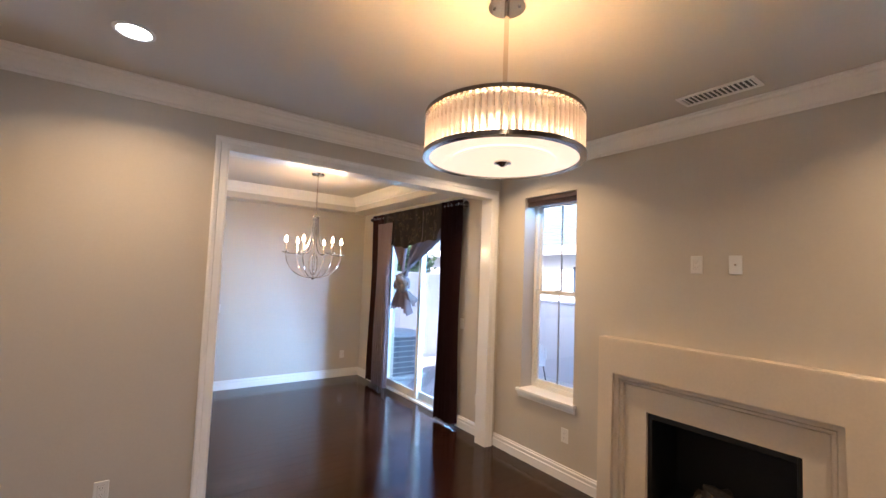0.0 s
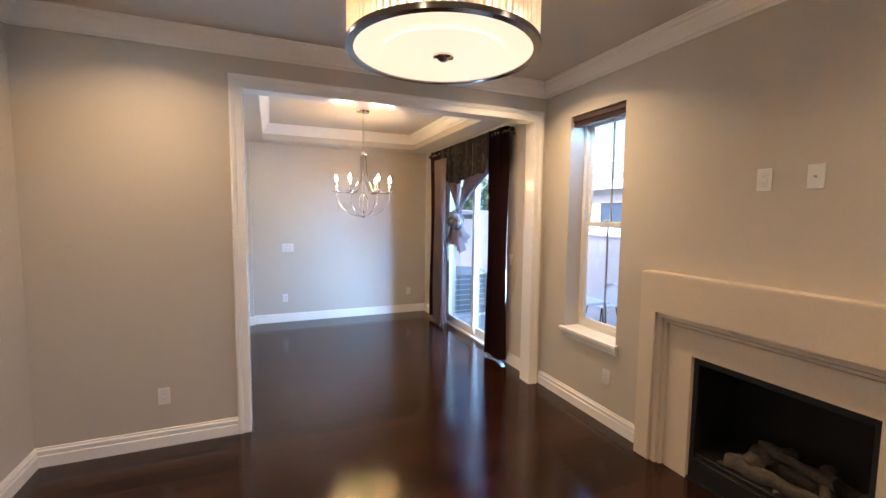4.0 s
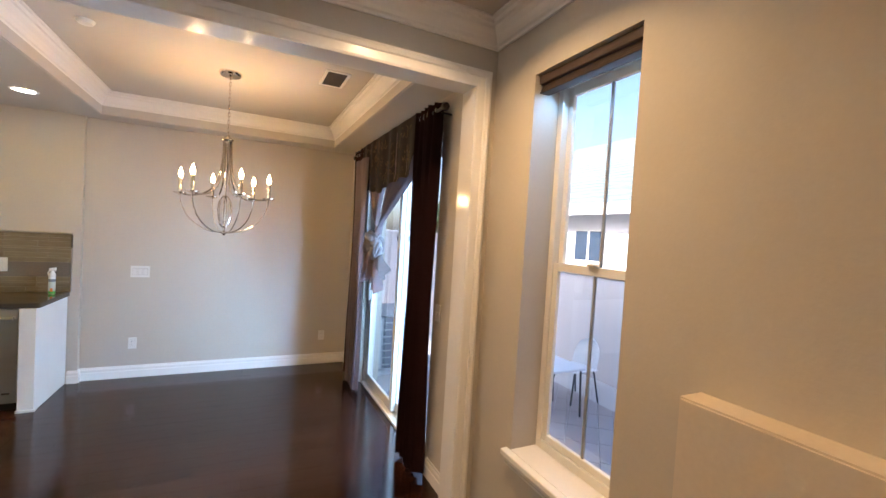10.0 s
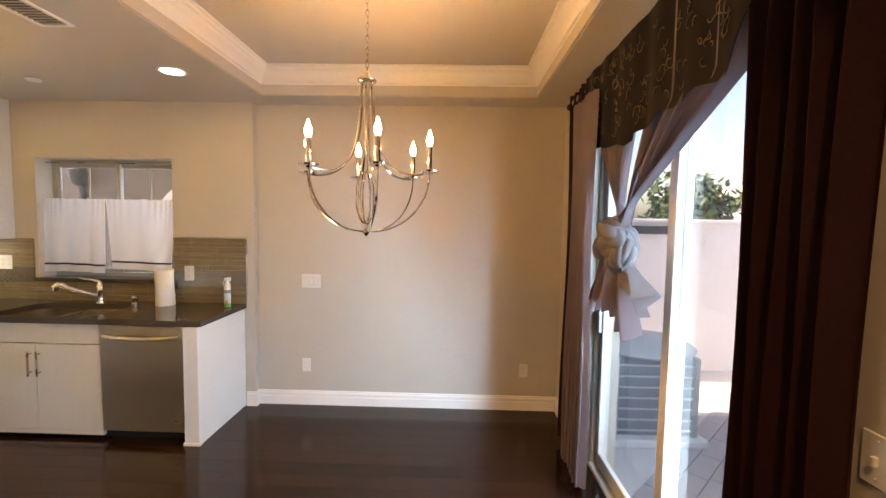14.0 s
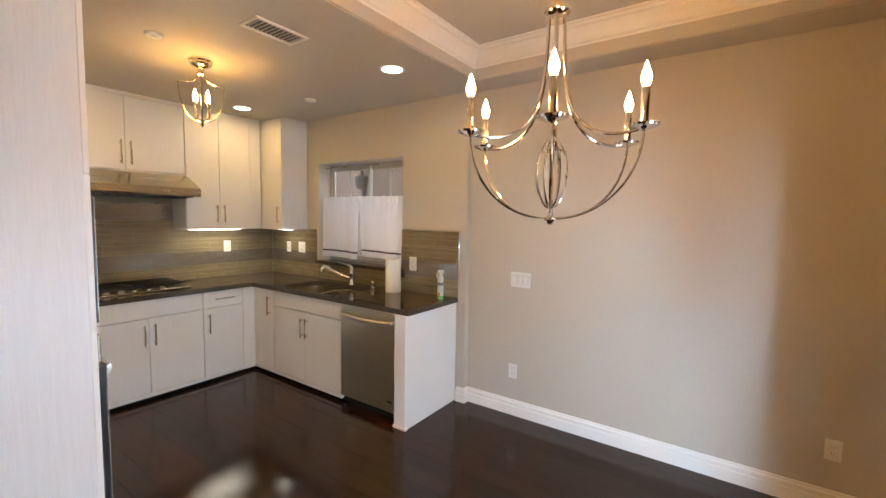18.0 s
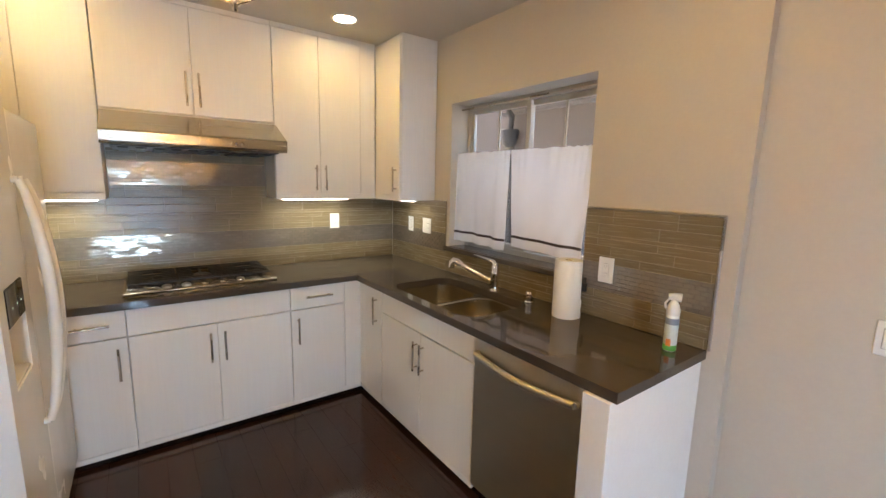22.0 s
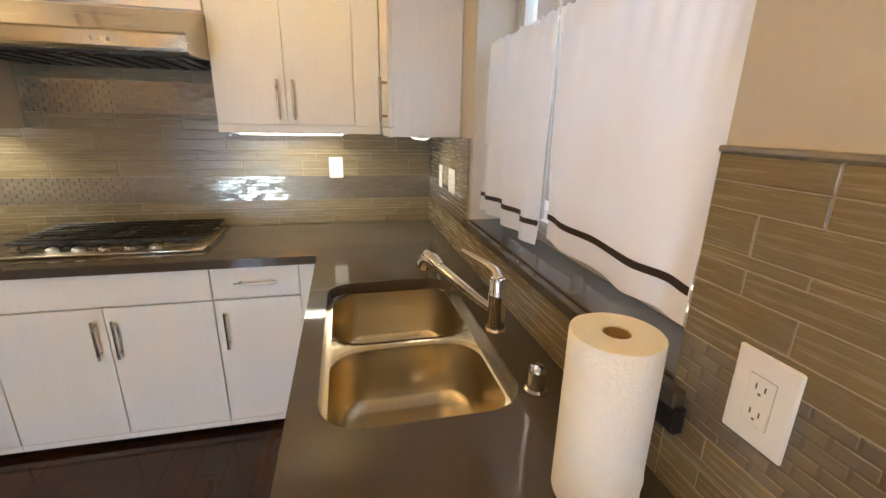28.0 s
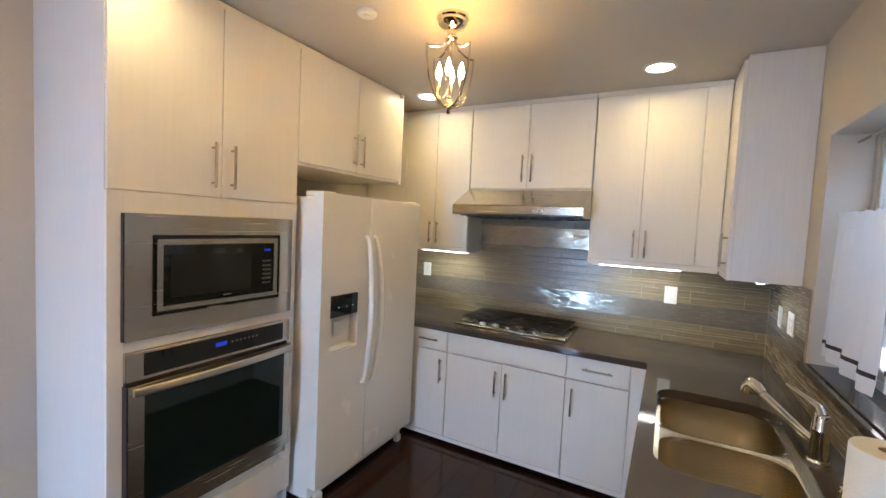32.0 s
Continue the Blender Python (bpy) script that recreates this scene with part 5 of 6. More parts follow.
    bm = tube(pts, 0.0165, 12, taper=lambda t: 0.8 + 0.35 * math.sin(math.pi * t))
    for e in (0, 24):
        tube([pts[e], (pts[e][0], FRY - 0.002, pts[e][2])], 0.013, 10, bm=bm)
    part("handle", bm, WHITEAPP, dr, smooth=True)

# ---- things on the worktop ----
pt = thing("paper_towel_roll", (1.576, 7.972, CT), "white quilted paper towel roll standing on its end", "paper towels")
bm = lathe([(0.021, 0.0), (0.067, 0.0), (0.0685, 0.004), (0.0685, 0.290), (0.067, 0.294), (0.021, 0.294), (0.0205, 0.290), (0.0205, 0.004)], (1.576, 7.972, CT), 48)
for f in [f for f in bm.faces if len(f.verts) > 4]:
    bm.faces.remove(f)
for v in bm.verts:
    d = Vector((v.co.x - 1.576, v.co.y - 7.972, 0))
    if d.length > 0.05:
        v.co += d.normalized() * 0.0014 * noise.noise(v.co * 40)
part("roll", bm, PAPER, pt, smooth=True)
bm = lathe([(0.0192, 0.001), (0.0200, 0.001), (0.0200, 0.292), (0.0192, 0.292)], (1.576, 7.972, CT), 28)
for f in [f for f in bm.faces if len(f.verts) > 4]:
    bm.faces.remove(f)
part("core", bm, CARD, pt, "brown cardboard core", True)
part("loose_sheet", sheet(lambda u, v: Vector((1.576 + (0.0700 + 0.004 * u) * math.cos(0.15 + 0.22 * u), 7.972 + (0.0700 + 0.004 * u) * math.sin(0.15 + 0.22 * u) + 0.002 * math.sin(9 * v), CT + 0.002 + 0.12 * v * (1 - 0.25 * u))), 8, 10, 0.001, (0, 1, 0)), PAPER, pt, smooth=True)
sb = thing("air_freshener_can", (2.10, 7.975, CT), "white and silver air freshener spray can with a green label", "spray can")
part("can", lathe([(0.026, 0.0), (0.028, 0.004), (0.0285, 0.07), (0.0285, 0.17), (0.026, 0.182), (0.0, 0.183)], (2.10, 7.975, CT), 28), CLEARPL, sb, smooth=True)
part("label_band", lathe([(0.0291, 0.003), (0.0291, 0.03), (0.0285, 0.0305), (0.0285, 0.0025)], (2.10, 7.975, CT), 28), GREENL, sb, "green lower label")
part("label_band", lathe([(0.0290, 0.034), (0.0290, 0.150), (0.0284, 0.1505), (0.0284, 0.0335)], (2.10, 7.975, CT), 28), TEALL, sb, "silver label")
part("label_stripe", lathe([(0.0294, 0.128), (0.0294, 0.158), (0.0288, 0.1585), (0.0288, 0.1275)], (2.10, 7.975, CT), 28), NAVYL, sb)
part("label_patch", box(2.093, 2.116, 7.945, 7.9495, CT + 0.025, CT + 0.06, 0.002), ORANGEL, sb)
part("shoulder", lathe([(0.0285, 0.172), (0.0295, 0.178), (0.029, 0.20), (0.022, 0.222), (0.015, 0.236), (0.014, 0.248), (0.0, 0.249)], (2.10, 7.975, CT), 28), PLASTIC, sb, smooth=True)
part("trigger_head", tube([(2.078, 7.962, CT + 0.256), (2.10, 7.973, CT + 0.258), (2.128, 7.985, CT + 0.256)], 0.016, 14, taper=lambda t: 0.9 + 0.4 * t), PLASTIC, sb, smooth=True)
sb.scale = (0.88, 0.88, 0.88)
part("trigger", tube([(2.082, 7.960, CT + 0.245), (2.072, 7.950, CT + 0.225), (2.076, 7.952, CT + 0.20)], 0.005, 8), PLASTIC, sb, smooth=True)
plate("outlet", (1.708, YK - 0.0105, 1.150), "y-", "white outlet in the tiled backsplash", "duplex", 0.083, 0.127)
plate("light_switch", (-0.14, YK - 0.0105, 1.212), "y-", "white rocker switch in the tiled backsplash", "rocker", 0.075, 0.120)
plate("outlet", (0.10, YK - 0.0105, 1.216), "y-", "white double outlet in the tiled backsplash", "duplex", 0.118, 0.120, 2)
plate("outlet", (XS + 0.0105, 7.545, 1.226), "x+", "white outlet in the backsplash by the cooktop", "duplex", 0.078, 0.120)
plate("outlet", (XS + 0.0105, 5.57, 1.226), "x+", "white outlet in the backsplash near the fridge", "duplex", 0.078, 0.120)

pb = thing("wall_box", (1.582, YK - 0.02, 1.015), "small black plastic box fixed to the tiles behind the paper roll", "box")
part("body", box(1.556, 1.608, YK - 0.030, YK - 0.0115, 1.015, 1.062, 0.003, steps=2), BLACK, pb)
part("lid", box(1.558, 1.606, YK - 0.0325, YK - 0.0302, 1.017, 1.060, 0.001), BLACK, pb)

# ---- pendant drum light ----
px, py = PENDANT
pd = thing("pendant_light", (px, py, ZL), "chrome drum pendant with glass rods and a frosted diffuser, lit", "pendant light")
part("canopy", lathe([(0.080, 0.0), (0.080, -0.020), (0.074, -0.030), (0.0, -0.031)], (px, py, ZL), 40), CHROME, pd, smooth=True)
for k in range(4):
    a = radians(45 + 90 * k)
    part("canopy_screw", lathe([(0.006, -0.030), (0.006, -0.036), (0.0, -0.037)], (px + 0.05 * math.cos(a), py + 0.05 * math.sin(a), ZL), 12), CHROME, pd, smooth=True)
part("stem", tube([(px, py, ZL - 0.03), (px, py, 2.285)], 0.010, 14), NICKEL, pd, smooth=True)
part("stem_collar", lathe([(0.018, 0.0), (0.018, 0.03), (0.012, 0.036), (0.0, 0.036)], (px, py, 2.28), 20), CHROME, pd, smooth=True)
DR, D0, D1 = 0.312, 2.122, 2.294


def hoop(r0, r1, z0, z1, sides=64):
    return rings([[Vector((px + r * math.cos(2 * math.pi * k / sides), py + r * math.sin(2 * math.pi * k / sides), z)) for k in range(sides)] for r, z in ((r0, z0), (r1, z0), (r1, z1), (r0, z1))], closed=True)


part("top_hoop", hoop(DR - 0.016, DR, D1 - 0.014, D1), DARKCHROME, pd, smooth=True)
part("bottom_hoop", hoop(DR - 0.022, DR + 0.003, D0, D0 + 0.016), DARKCHROME, pd, smooth=True)
for k in range(3):
    a = radians(30 + 120 * k)
    part("spoke", tube([(px, py, D1 - 0.008), (px + (DR - 0.01) * math.cos(a), py + (DR - 0.01) * math.sin(a), D1 - 0.008)], 0.004, 8), CHROME, pd)
part("diffuser", lathe([(DR - 0.021, 0.004), (DR - 0.021, 0.010), (0.2, 0.006), (0.0, 0.002), (0.0, -0.004), (0.2, -0.001)][::1], (px, py, D0), 64), DIFFUSER, pd, "frosted glowing glass diffuser", True)
part("finial", lathe([(0.034, -0.004), (0.034, -0.010), (0.020, -0.014), (0.009, -0.022), (0.0, -0.024)], (px, py, D0), 28), NICKEL, pd, smooth=True)
rod_mesh = None
NR = 84
for k in range(NR):
    a = 2 * math.pi * k / NR
    if rod_mesh is None:
        bm = lathe([(0.0106, -0.076), (0.0109, -0.073), (0.0109, 0.056), (0.0085, 0.059), (0.0085, 0.061), (0.0114, 0.065), (0.0114, 0.071), (0.0080, 0.076)], (0, 0, 0), 8)
        rod_mesh = bpy.data.meshes.new("glass_rod")
        bm.to_mesh(rod_mesh)
        bm.free()
        rod_mesh.materials.append(CRYSTAL)
    ob = new("glass_rod", rod_mesh)
    ob.parent = pd
    ob.location = ((DR - 0.013) * math.cos(a), (DR - 0.013) * math.sin(a), (D0 + D1) / 2 + 0.004 - ZL)
    ob.rotation_euler = (0, 0, a)
for k in range(3):
    a = radians(90 + 120 * k)
    x, y = px + 0.13 * math.cos(a), py + 0.13 * math.sin(a)
    part("bulb", lathe([(0.0, -0.045), (0.018, -0.036), (0.026, -0.012), (0.020, 0.018), (0.012, 0.032), (0.0, 0.034)], (x, y, 2.205), 16), BULB, pd, smooth=True)

# ---- dining chandelier ----
cx, cy = CHANDELIER
ch = thing("chandelier", (cx, cy, ZT), "polished nickel six-arm chandelier with candle bulbs, lit", "chandelier")
part("canopy", lathe([(0.080, 0.0), (0.080, -0.012), (0.070, -0.026), (0.014, -0.032), (0.010, -0.052), (0.0, -0.053)], (cx, cy, ZT), 36), NICKEL, ch, smooth=True)
links = 15
for k in range(links):
    z = 2.742 - 0.0292 * k
    pts = []
    for j in range(12):
        a = 2 * math.pi * j / 12
        u, w = 0.008 * math.cos(a), 0.019 * math.sin(a)
        pts.append((cx + (u if k % 2 else 0), cy + (0 if k % 2 else u), z + w))
    part("chain_link", tube(pts, 0.0022, 6, closed=True), NICKEL, ch, smooth=True)
part("crown_cup", lathe([(0.010, 2.325), (0.018, 2.31), (0.042, 2.295), (0.046, 2.286), (0.042, 2.280), (0.030, 2.272), (0.030, 2.256), (0.0, 2.255)], (cx, cy, 0), 28), NICKEL, ch, smooth=True)
part("spindle", tube([(cx, cy, 2.26), (cx, cy, 1.85)], 0.007, 10), NICKEL, ch, smooth=True)
part("finial", lathe([(0.0, 1.548), (0.010, 1.552), (0.014, 1.562), (0.024, 1.568), (0.024, 1.576), (0.010, 1.584), (0.008, 1.64), (0.0, 1.641)], (cx, cy, 0), 20), NICKEL, ch, smooth=True)
RA = 0.310
for k in range(6):
    a = radians(50 + 60 * k)
    ca, sa = math.cos(a), math.sin(a)

    def at(r, z):
        return (cx + r * ca, cy + r * sa, z)
    pts = []
    for j in range(25):
        t = j / 24
        r = 0.030 + 0.018 * t + (RA - 0.048) * t ** 3.2
        z = 2.275 - 0.452 * (1 - (1 - t) ** 1.7) + 0.03 * t ** 8
        pts.append(at(r, z))
    arm = part("arm", tube(pts, 0.0058, 8), NICKEL, ch, smooth=True)
    part("drip_cup", lathe([(0.006, -0.014), (0.018, -0.008), (0.043, 0.0), (0.046, 0.007), (0.038, 0.005), (0.014, 0.003), (0.0, 0.003)], at(RA, 1.855), 24), NICKEL, arm, smooth=True)
    part("candle_sleeve", lathe([(0.0125, 0.0), (0.0125, 0.112), (0.011, 0.115), (0.0, 0.115)], at(RA, 1.858), 16), NICKEL, arm, smooth=True)
    part("bulb", lathe([(0.0, 0.0), (0.009, 0.002), (0.0155, 0.022), (0.0150, 0.034), (0.0085, 0.054), (0.003, 0.072), (0.0, 0.077)], at(RA, 1.973), 16), BULB, arm, smooth=True)
    pts = []
    for j in range(21):
        t = radians(90 * j / 20)
        pts.append(at(RA * math.cos(t) ** 0.9 if j < 20 else 0.012, 1.849 - 0.277 * math.sin(t)))
    part("lower_arc", tube(pts, 0.0042, 8), NICKEL, ch, smooth=True)
for k in range(3):
    a = radians(22 + 60 * k)
    pts = [(cx + 0.052 * math.cos(b) * math.cos(a), cy + 0.052 * math.cos(b) * math.sin(a), 1.735 + 0.125 * math.sin(b)) for b in [2 * math.pi * j / 32 for j in range(32)]]
    part("centre_loop", tube(pts, 0.0042, 8, closed=True), NICKEL, ch, smooth=True)

# ---- kitchen semi-flush lantern ----
sx, sy = SEMI
sf = thing("semi_flush_light", (sx, sy, ZK), "polished nickel open cage semi-flush lantern with candle bulbs, lit", "ceiling light")
part("canopy", lathe([(0.075, 0.0), (0.075, -0.012), (0.068, -0.018), (0.068, -0.030), (0.054, -0.046), (0.030, -0.054), (0.022, -0.062), (0.022, -0.085), (0.030, -0.092), (0.030, -0.098), (0.012, -0.108), (0.0, -0.109)], (sx, sy, ZK), 32), NICKEL, sf, smooth=True)
for k in range(4):
    a = radians(65 + 90 * k)
    ca, sa = math.cos(a), math.sin(a)
    top = [(sx + 1.17 * r * ca, sy + 1.17 * r * sa, z) for r, z in ((0.012, 2.492), (0.022, 2.470), (0.040, 2.450), (0.066, 2.437), (0.092, 2.431), (0.116, 2.434))]
    low = [(sx + 1.17 * r * ca, sy + 1.17 * r * sa, z) for r, z in ((0.115, 2.438), (0.1145, 2.40), (0.110, 2.35), (0.101, 2.30), (0.088, 2.255), (0.070, 2.22), (0.045, 2.195), (0.012, 2.182))]
    bar = part("cage_bar", tube(top, 0.0052, 8), NICKEL, sf, smooth=True)
    part("side_bar", tube(low, 0.0052, 8), NICKEL, bar, smooth=True)
    b = radians(20 + 90 * k)
    x, y = sx + 0.052 * math.cos(b), sy + 0.052 * math.sin(b)
    arm = part("candle_arm", tube([(sx, sy, 2.198), (sx + 0.03 * math.cos(b), sy + 0.03 * math.sin(b), 2.190), (x, y, 2.200), (x, y, 2.22)], 0.004, 8), NICKEL, sf, smooth=True)
    part("candle_sleeve", lathe([(0.018, 0.0), (0.018, 0.004), (0.0095, 0.007), (0.0095, 0.095), (0.0, 0.096)], (x, y, 2.212), 16), NICKEL, arm, smooth=True)
    part("bulb", lathe([(0.0, 0.0), (0.007, 0.002), (0.0145, 0.022), (0.0145, 0.034), (0.009, 0.056), (0.0035, 0.076), (0.0, 0.080)], (x, y, 2.309), 16), BULB, arm, smooth=True)
part("finial", lathe([(0.0, 2.150), (0.008, 2.155), (0.012, 2.165), (0.008, 2.173), (0.016, 2.179), (0.016, 2.186), (0.005, 2.196), (0.005, 2.49), (0.0, 2.491)], (sx, sy, 0), 20), NICKEL, sf, smooth=True)

# ---- curtains at the sliding door ----
CX = 4.79
rod = thing("curtain_rod", (CX, 6.5, 2.46), "dark metal curtain rod with round finials", "curtain rod")
part("rod", tube([(CX, 5.40, 2.47), (CX, 7.70, 2.47)], 0.011, 12), IRON, rod, smooth=True)
for y in (5.385, 7.715):
    part("finial", lathe([(0.0, -0.03), (0.022, -0.018), (0.028, 0.0), (0.022, 0.018), (0.0, 0.03)], (CX, y, 2.47), 16, "y"), IRON, rod, smooth=True)
for y in (5.46, 7.62):
    part("bracket", tube([(XR, y, 2.45), (CX + 0.012, y, 2.452)], 0.007, 8), IRON, rod)


def pleats(y0, y1, z0, z1, x, amp, waves, seed=0.0, gather=0.0, drift=0.0):
    def fn(u, v):
        w = 1 - gather * math.sin(math.pi * v) * 0.5
        y = (y0 + y1) / 2 + (u - 0.5) * (y1 - y0) * w + drift * v * v
        a = amp * (0.75 + 0.35 * v)
        ph = 2 * math.pi * waves * u + seed + 0.5 * math.sin(2.2 * v + 5 * u + seed)
        return Vector((x + a * math.sin(ph) + 0.008 * math.sin(7 * v + 11 * u + seed), y + 0.010 * math.sin(2 * ph) * v, z1 + (z0 - z1) * v + 0.006 * math.sin(17 * u + seed) * v))
    return fn


def grommets(t, y0, y1, n, z):
    for k in range(n):
        y = y0 + (y1 - y0) * (k + 0.5) / n
        part("grommet", tube([(CX + 0.021 * math.cos(b) * 0.5 - 0.0, y + 0.006 * math.cos(b), z + 0.021 * math.sin(b)) for b in [2 * math.pi * j / 20 for j in range(20)]], 0.0045, 8, closed=True), CHROME, t, smooth=True)


cu = thing("curtain", (CX, 5.62, 0.03), "dark brown floor-length grommet curtain panel, drawn open", "curtain", "dining curtains")
part("panel", sheet(pleats(5.47, 5.83, 0.035, 2.525, CX, 0.036, 5.0, 0.4, 0.12), 90, 30), BROWN, cu, smooth=True)
grommets(cu, 5.48, 5.82, 5, 2.475)
cu = thing("curtain", (CX, 7.35, 0.03), "dark brown floor-length curtain panel gathered at the corner", "curtain", "dining curtains")
part("panel", sheet(pleats(7.25, 7.67, 0.06, 2.525, CX + 0.004, 0.030, 5.0, 1.3, 0.10), 70, 30), BROWN, cu, smooth=True)
grommets(cu, 7.27, 7.67, 4, 2.475)
cu = thing("sheer_curtain", (CX, 7.12, 0.10), "long mauve-grey sheer curtain hanging over the brown panel", "sheer curtain", "dining sheers")
part("panel", sheet(pleats(6.97, 7.37, 0.075, 2.37, CX - 0.062, 0.022, 8.0, 2.1, 0.10), 150, 30), SHEER, cu, smooth=True)

kn = thing("knotted_sheer", (CX, 6.8, 1.15), "mauve sheer curtains crossed and tied in a loose knot", "sheer curtain", "dining sheers")
KY, KZ = 6.60, 1.55


def swag(ya, yb, width, seed, xo, folds):
    """A gathered band that hangs behind the valance and runs straight to the knot."""
    def fn(u, v):
        k = max(0.0, (v - 0.42) / 0.58)
        y_top, y_low = ya + (yb - ya) * u, KY + (u - 0.5) * width
        y = y_top + (y_low - y_top) * k + 0.012 * math.sin(math.pi * k) * math.sin(9 * u + seed)
        a = 0.024 * (1 - 0.35 * k)
        return Vector((CX + xo + a * math.sin(2 * math.pi * folds * u + seed + 0.8 * v) + 0.006 * math.sin(31 * u) - 0.045 * k, y, 2.46 + (KZ + 0.07 - 2.46) * v))
    return fn


part("swag", sheet(swag(7.08, 6.62, 0.10, 0.2, 0.010, 5.0), 70, 30), SHEER, kn, smooth=True)
part("swag", sheet(swag(6.50, 6.27, 0.08, 0.9, 0.020, 3.0), 60, 30), SHEER, kn, smooth=True)
part("swag", sheet(swag(6.26, 5.83, 0.13, 1.1, -0.006, 5.0), 90, 30), SHEER, kn, smooth=True)


def bundle(centre, radii, turn, folds, twist, seed):
    """A bunch of pulled cloth: a lumpy ovoid with folds that wind round it."""
    c, m = Vector(centre), Euler(turn).to_matrix()
    loops = []
    for i in range(1, 30):
        th = math.pi * i / 30
        loop = []
        for j in range(64):
            ph = 2 * math.pi * j / 64
            w = folds * ph + twist * th + seed + 0.7 * math.sin(2 * ph + seed)
            crease = abs(math.sin(w / 2)) ** 0.6
            k = 0.86 + 0.17 * crease * math.sin(th) + 0.06 * math.sin(3 * ph + 2 * th + seed)
            p = Vector((radii[0] * math.sin(th) * math.cos(ph), radii[1] * math.sin(th) * math.sin(ph), radii[2] * math.cos(th))) * k
            loop.append(c + m @ p)
        loops.append(loop)
    return rings(loops)


KX = CX - 0.055
part("knot_fold", bundle((KX, KY, KZ), (0.085, 0.125, 0.100), (0.9, 0.0, 0.2), 9, 3.0, 0.4), SHEERG, kn, "pale tied fold of the knot", True)
part("knot_fold", bundle((KX - 0.020, KY + 0.085, KZ - 0.035), (0.060, 0.080, 0.075), (-0.5, 0.3, 0.0), 7, 2.4, 2.0), SHEERG, kn, "pale tied fold of the knot", True)
part("knot_fold", bundle((KX - 0.030, KY - 0.020, KZ + 0.030), (0.058, 0.130, 0.046), (0.45, 0.0, 0.1), 6, 4.0, 3.7), SHEERG, kn, "pale tied fold of the knot", True)
part("knot_fold", bundle((KX - 0.01, KY - 0.075, KZ - 0.070), (0.055, 0.100, 0.070), (-0.7, 0.2, 0.0), 8, 3.0, 5.1), SHEERG, kn, "pale tied fold of the knot", True)


def tail(y_off, width, seed, xo, z_end, flare, drop, deep):
    def fn(u, v):
        w = 0.10 + (width - 0.10) * v ** 0.75
        y = KY + y_off * v + (u - 0.5) * w
        z = KZ - 0.07 + (z_end - KZ + 0.07 + drop * (u - 0.5)) * v + 0.020 * math.sin(2 * math.pi * flare * u + seed) * v + 0.030 * math.sin(5.5 * u + 2 * seed) * v
        a = 0.014 + deep * v
        return Vector((CX + xo - 0.05 + a * math.sin(2 * math.pi * flare * u + seed) + 0.008 * math.sin(13 * u + 5 * v), y, z))
    return fn


part("tail", sheet(tail(0.06, 0.30, 0.3, -0.045, 1.22, 4.5, 0.04, 0.030), 110, 20), SHEER, kn, smooth=True)
part("tail", sheet(tail(-0.10, 0.28, 1.9, -0.010, 1.19, 4.0, 0.05, 0.032), 100, 20), SHEER, kn, smooth=True)
part("tail", sheet(tail(-0.22, 0.22, 3.1, 0.015, 1.33, 3.5, 0.14, 0.034), 90, 20), SHEERG, kn, smooth=True)

vl = thing("valance", (CX, 6.5, 2.06), "black valance with gold embroidered scrolls and an angled hem", "valance")
VX = CX - 0.034


def valance_fn(u, v):
    y = 7.25 + (5.80 - 7.25) * u
    if u < 0.5:
        low = 2.085 - 0.085 * min(1.0, u / 0.46)
    else:
        low = 2.03 + 0.05 * min(1.0, (u - 0.5) / 0.3) + 0.15 * max(0.0, (u - 0.93) / 0.07)
    low += 0.006 * math.sin(40 * u)
    a = 0.003 + 0.006 * v
    return Vector((VX + a * math.sin(2 * math.pi * 6 * u + 1.4 * math.sin(6 * u)) + 0.002 * math.sin(47 * u), y, 2.515 + (low - 2.515) * v))


part("cloth", sheet(valance_fn, 150, 18), VALANCE, vl, smooth=True)
random.seed(8)
for k in range(110):
    u0, v0 = random.uniform(0.03, 0.95), random.uniform(0.12, 0.88)
    turn, size = random.choice((-1, 1)), random.uniform(0.014, 0.045)
    pts = []
    a0 = random.uniform(0, 6.28)
    for j in range(14):
        a = a0 + turn * 3.1 * j / 13
        r = size * (1 - 0.75 * j / 13)
        u, v = u0 + r * math.cos(a) / 1.45, v0 + r * math.sin(a) / 0.45
        if 0.005 < u < 0.995 and 0.03 < v < 0.97:
            p = valance_fn(u, v)
            pts.append((p.x - 0.0035, p.y, p.z))
    if len(pts) > 5:
        part("scroll", tube(pts, 0.0016, 5), GOLDT, vl)

# ---- cafe curtain at the kitchen window ----
cr = thing("cafe_rod", (0.97, 8.17, 1.745), "thin chrome tension rod across the kitchen window", "curtain rod")
part("rod", tube([(KWIN[0] - 0.001 + 0.006, 8.17, 1.757), (KWIN[1] - 0.006, 8.17, 1.757)], 0.005, 10), CHROME, cr, smooth=True)
for x in (KWIN[0] + 0.004, KWIN[1] - 0.004):
    part("end_cap", lathe([(0.010, -0.004), (0.010, 0.004), (0.0, 0.0045)], (x, 8.17, 1.757), 16, "x"), CHROME, cr, smooth=True)
br = thing("tension_rod", (0.97, 8.20, 2.09), "thin metal rod near the head of the kitchen window", "curtain rod")
part("rod", tube([(KWIN[0] + 0.002, 8.20, 2.085), (KWIN[1] - 0.002, 8.20, 2.085)], 0.006, 10), HANDLE, br, smooth=True)
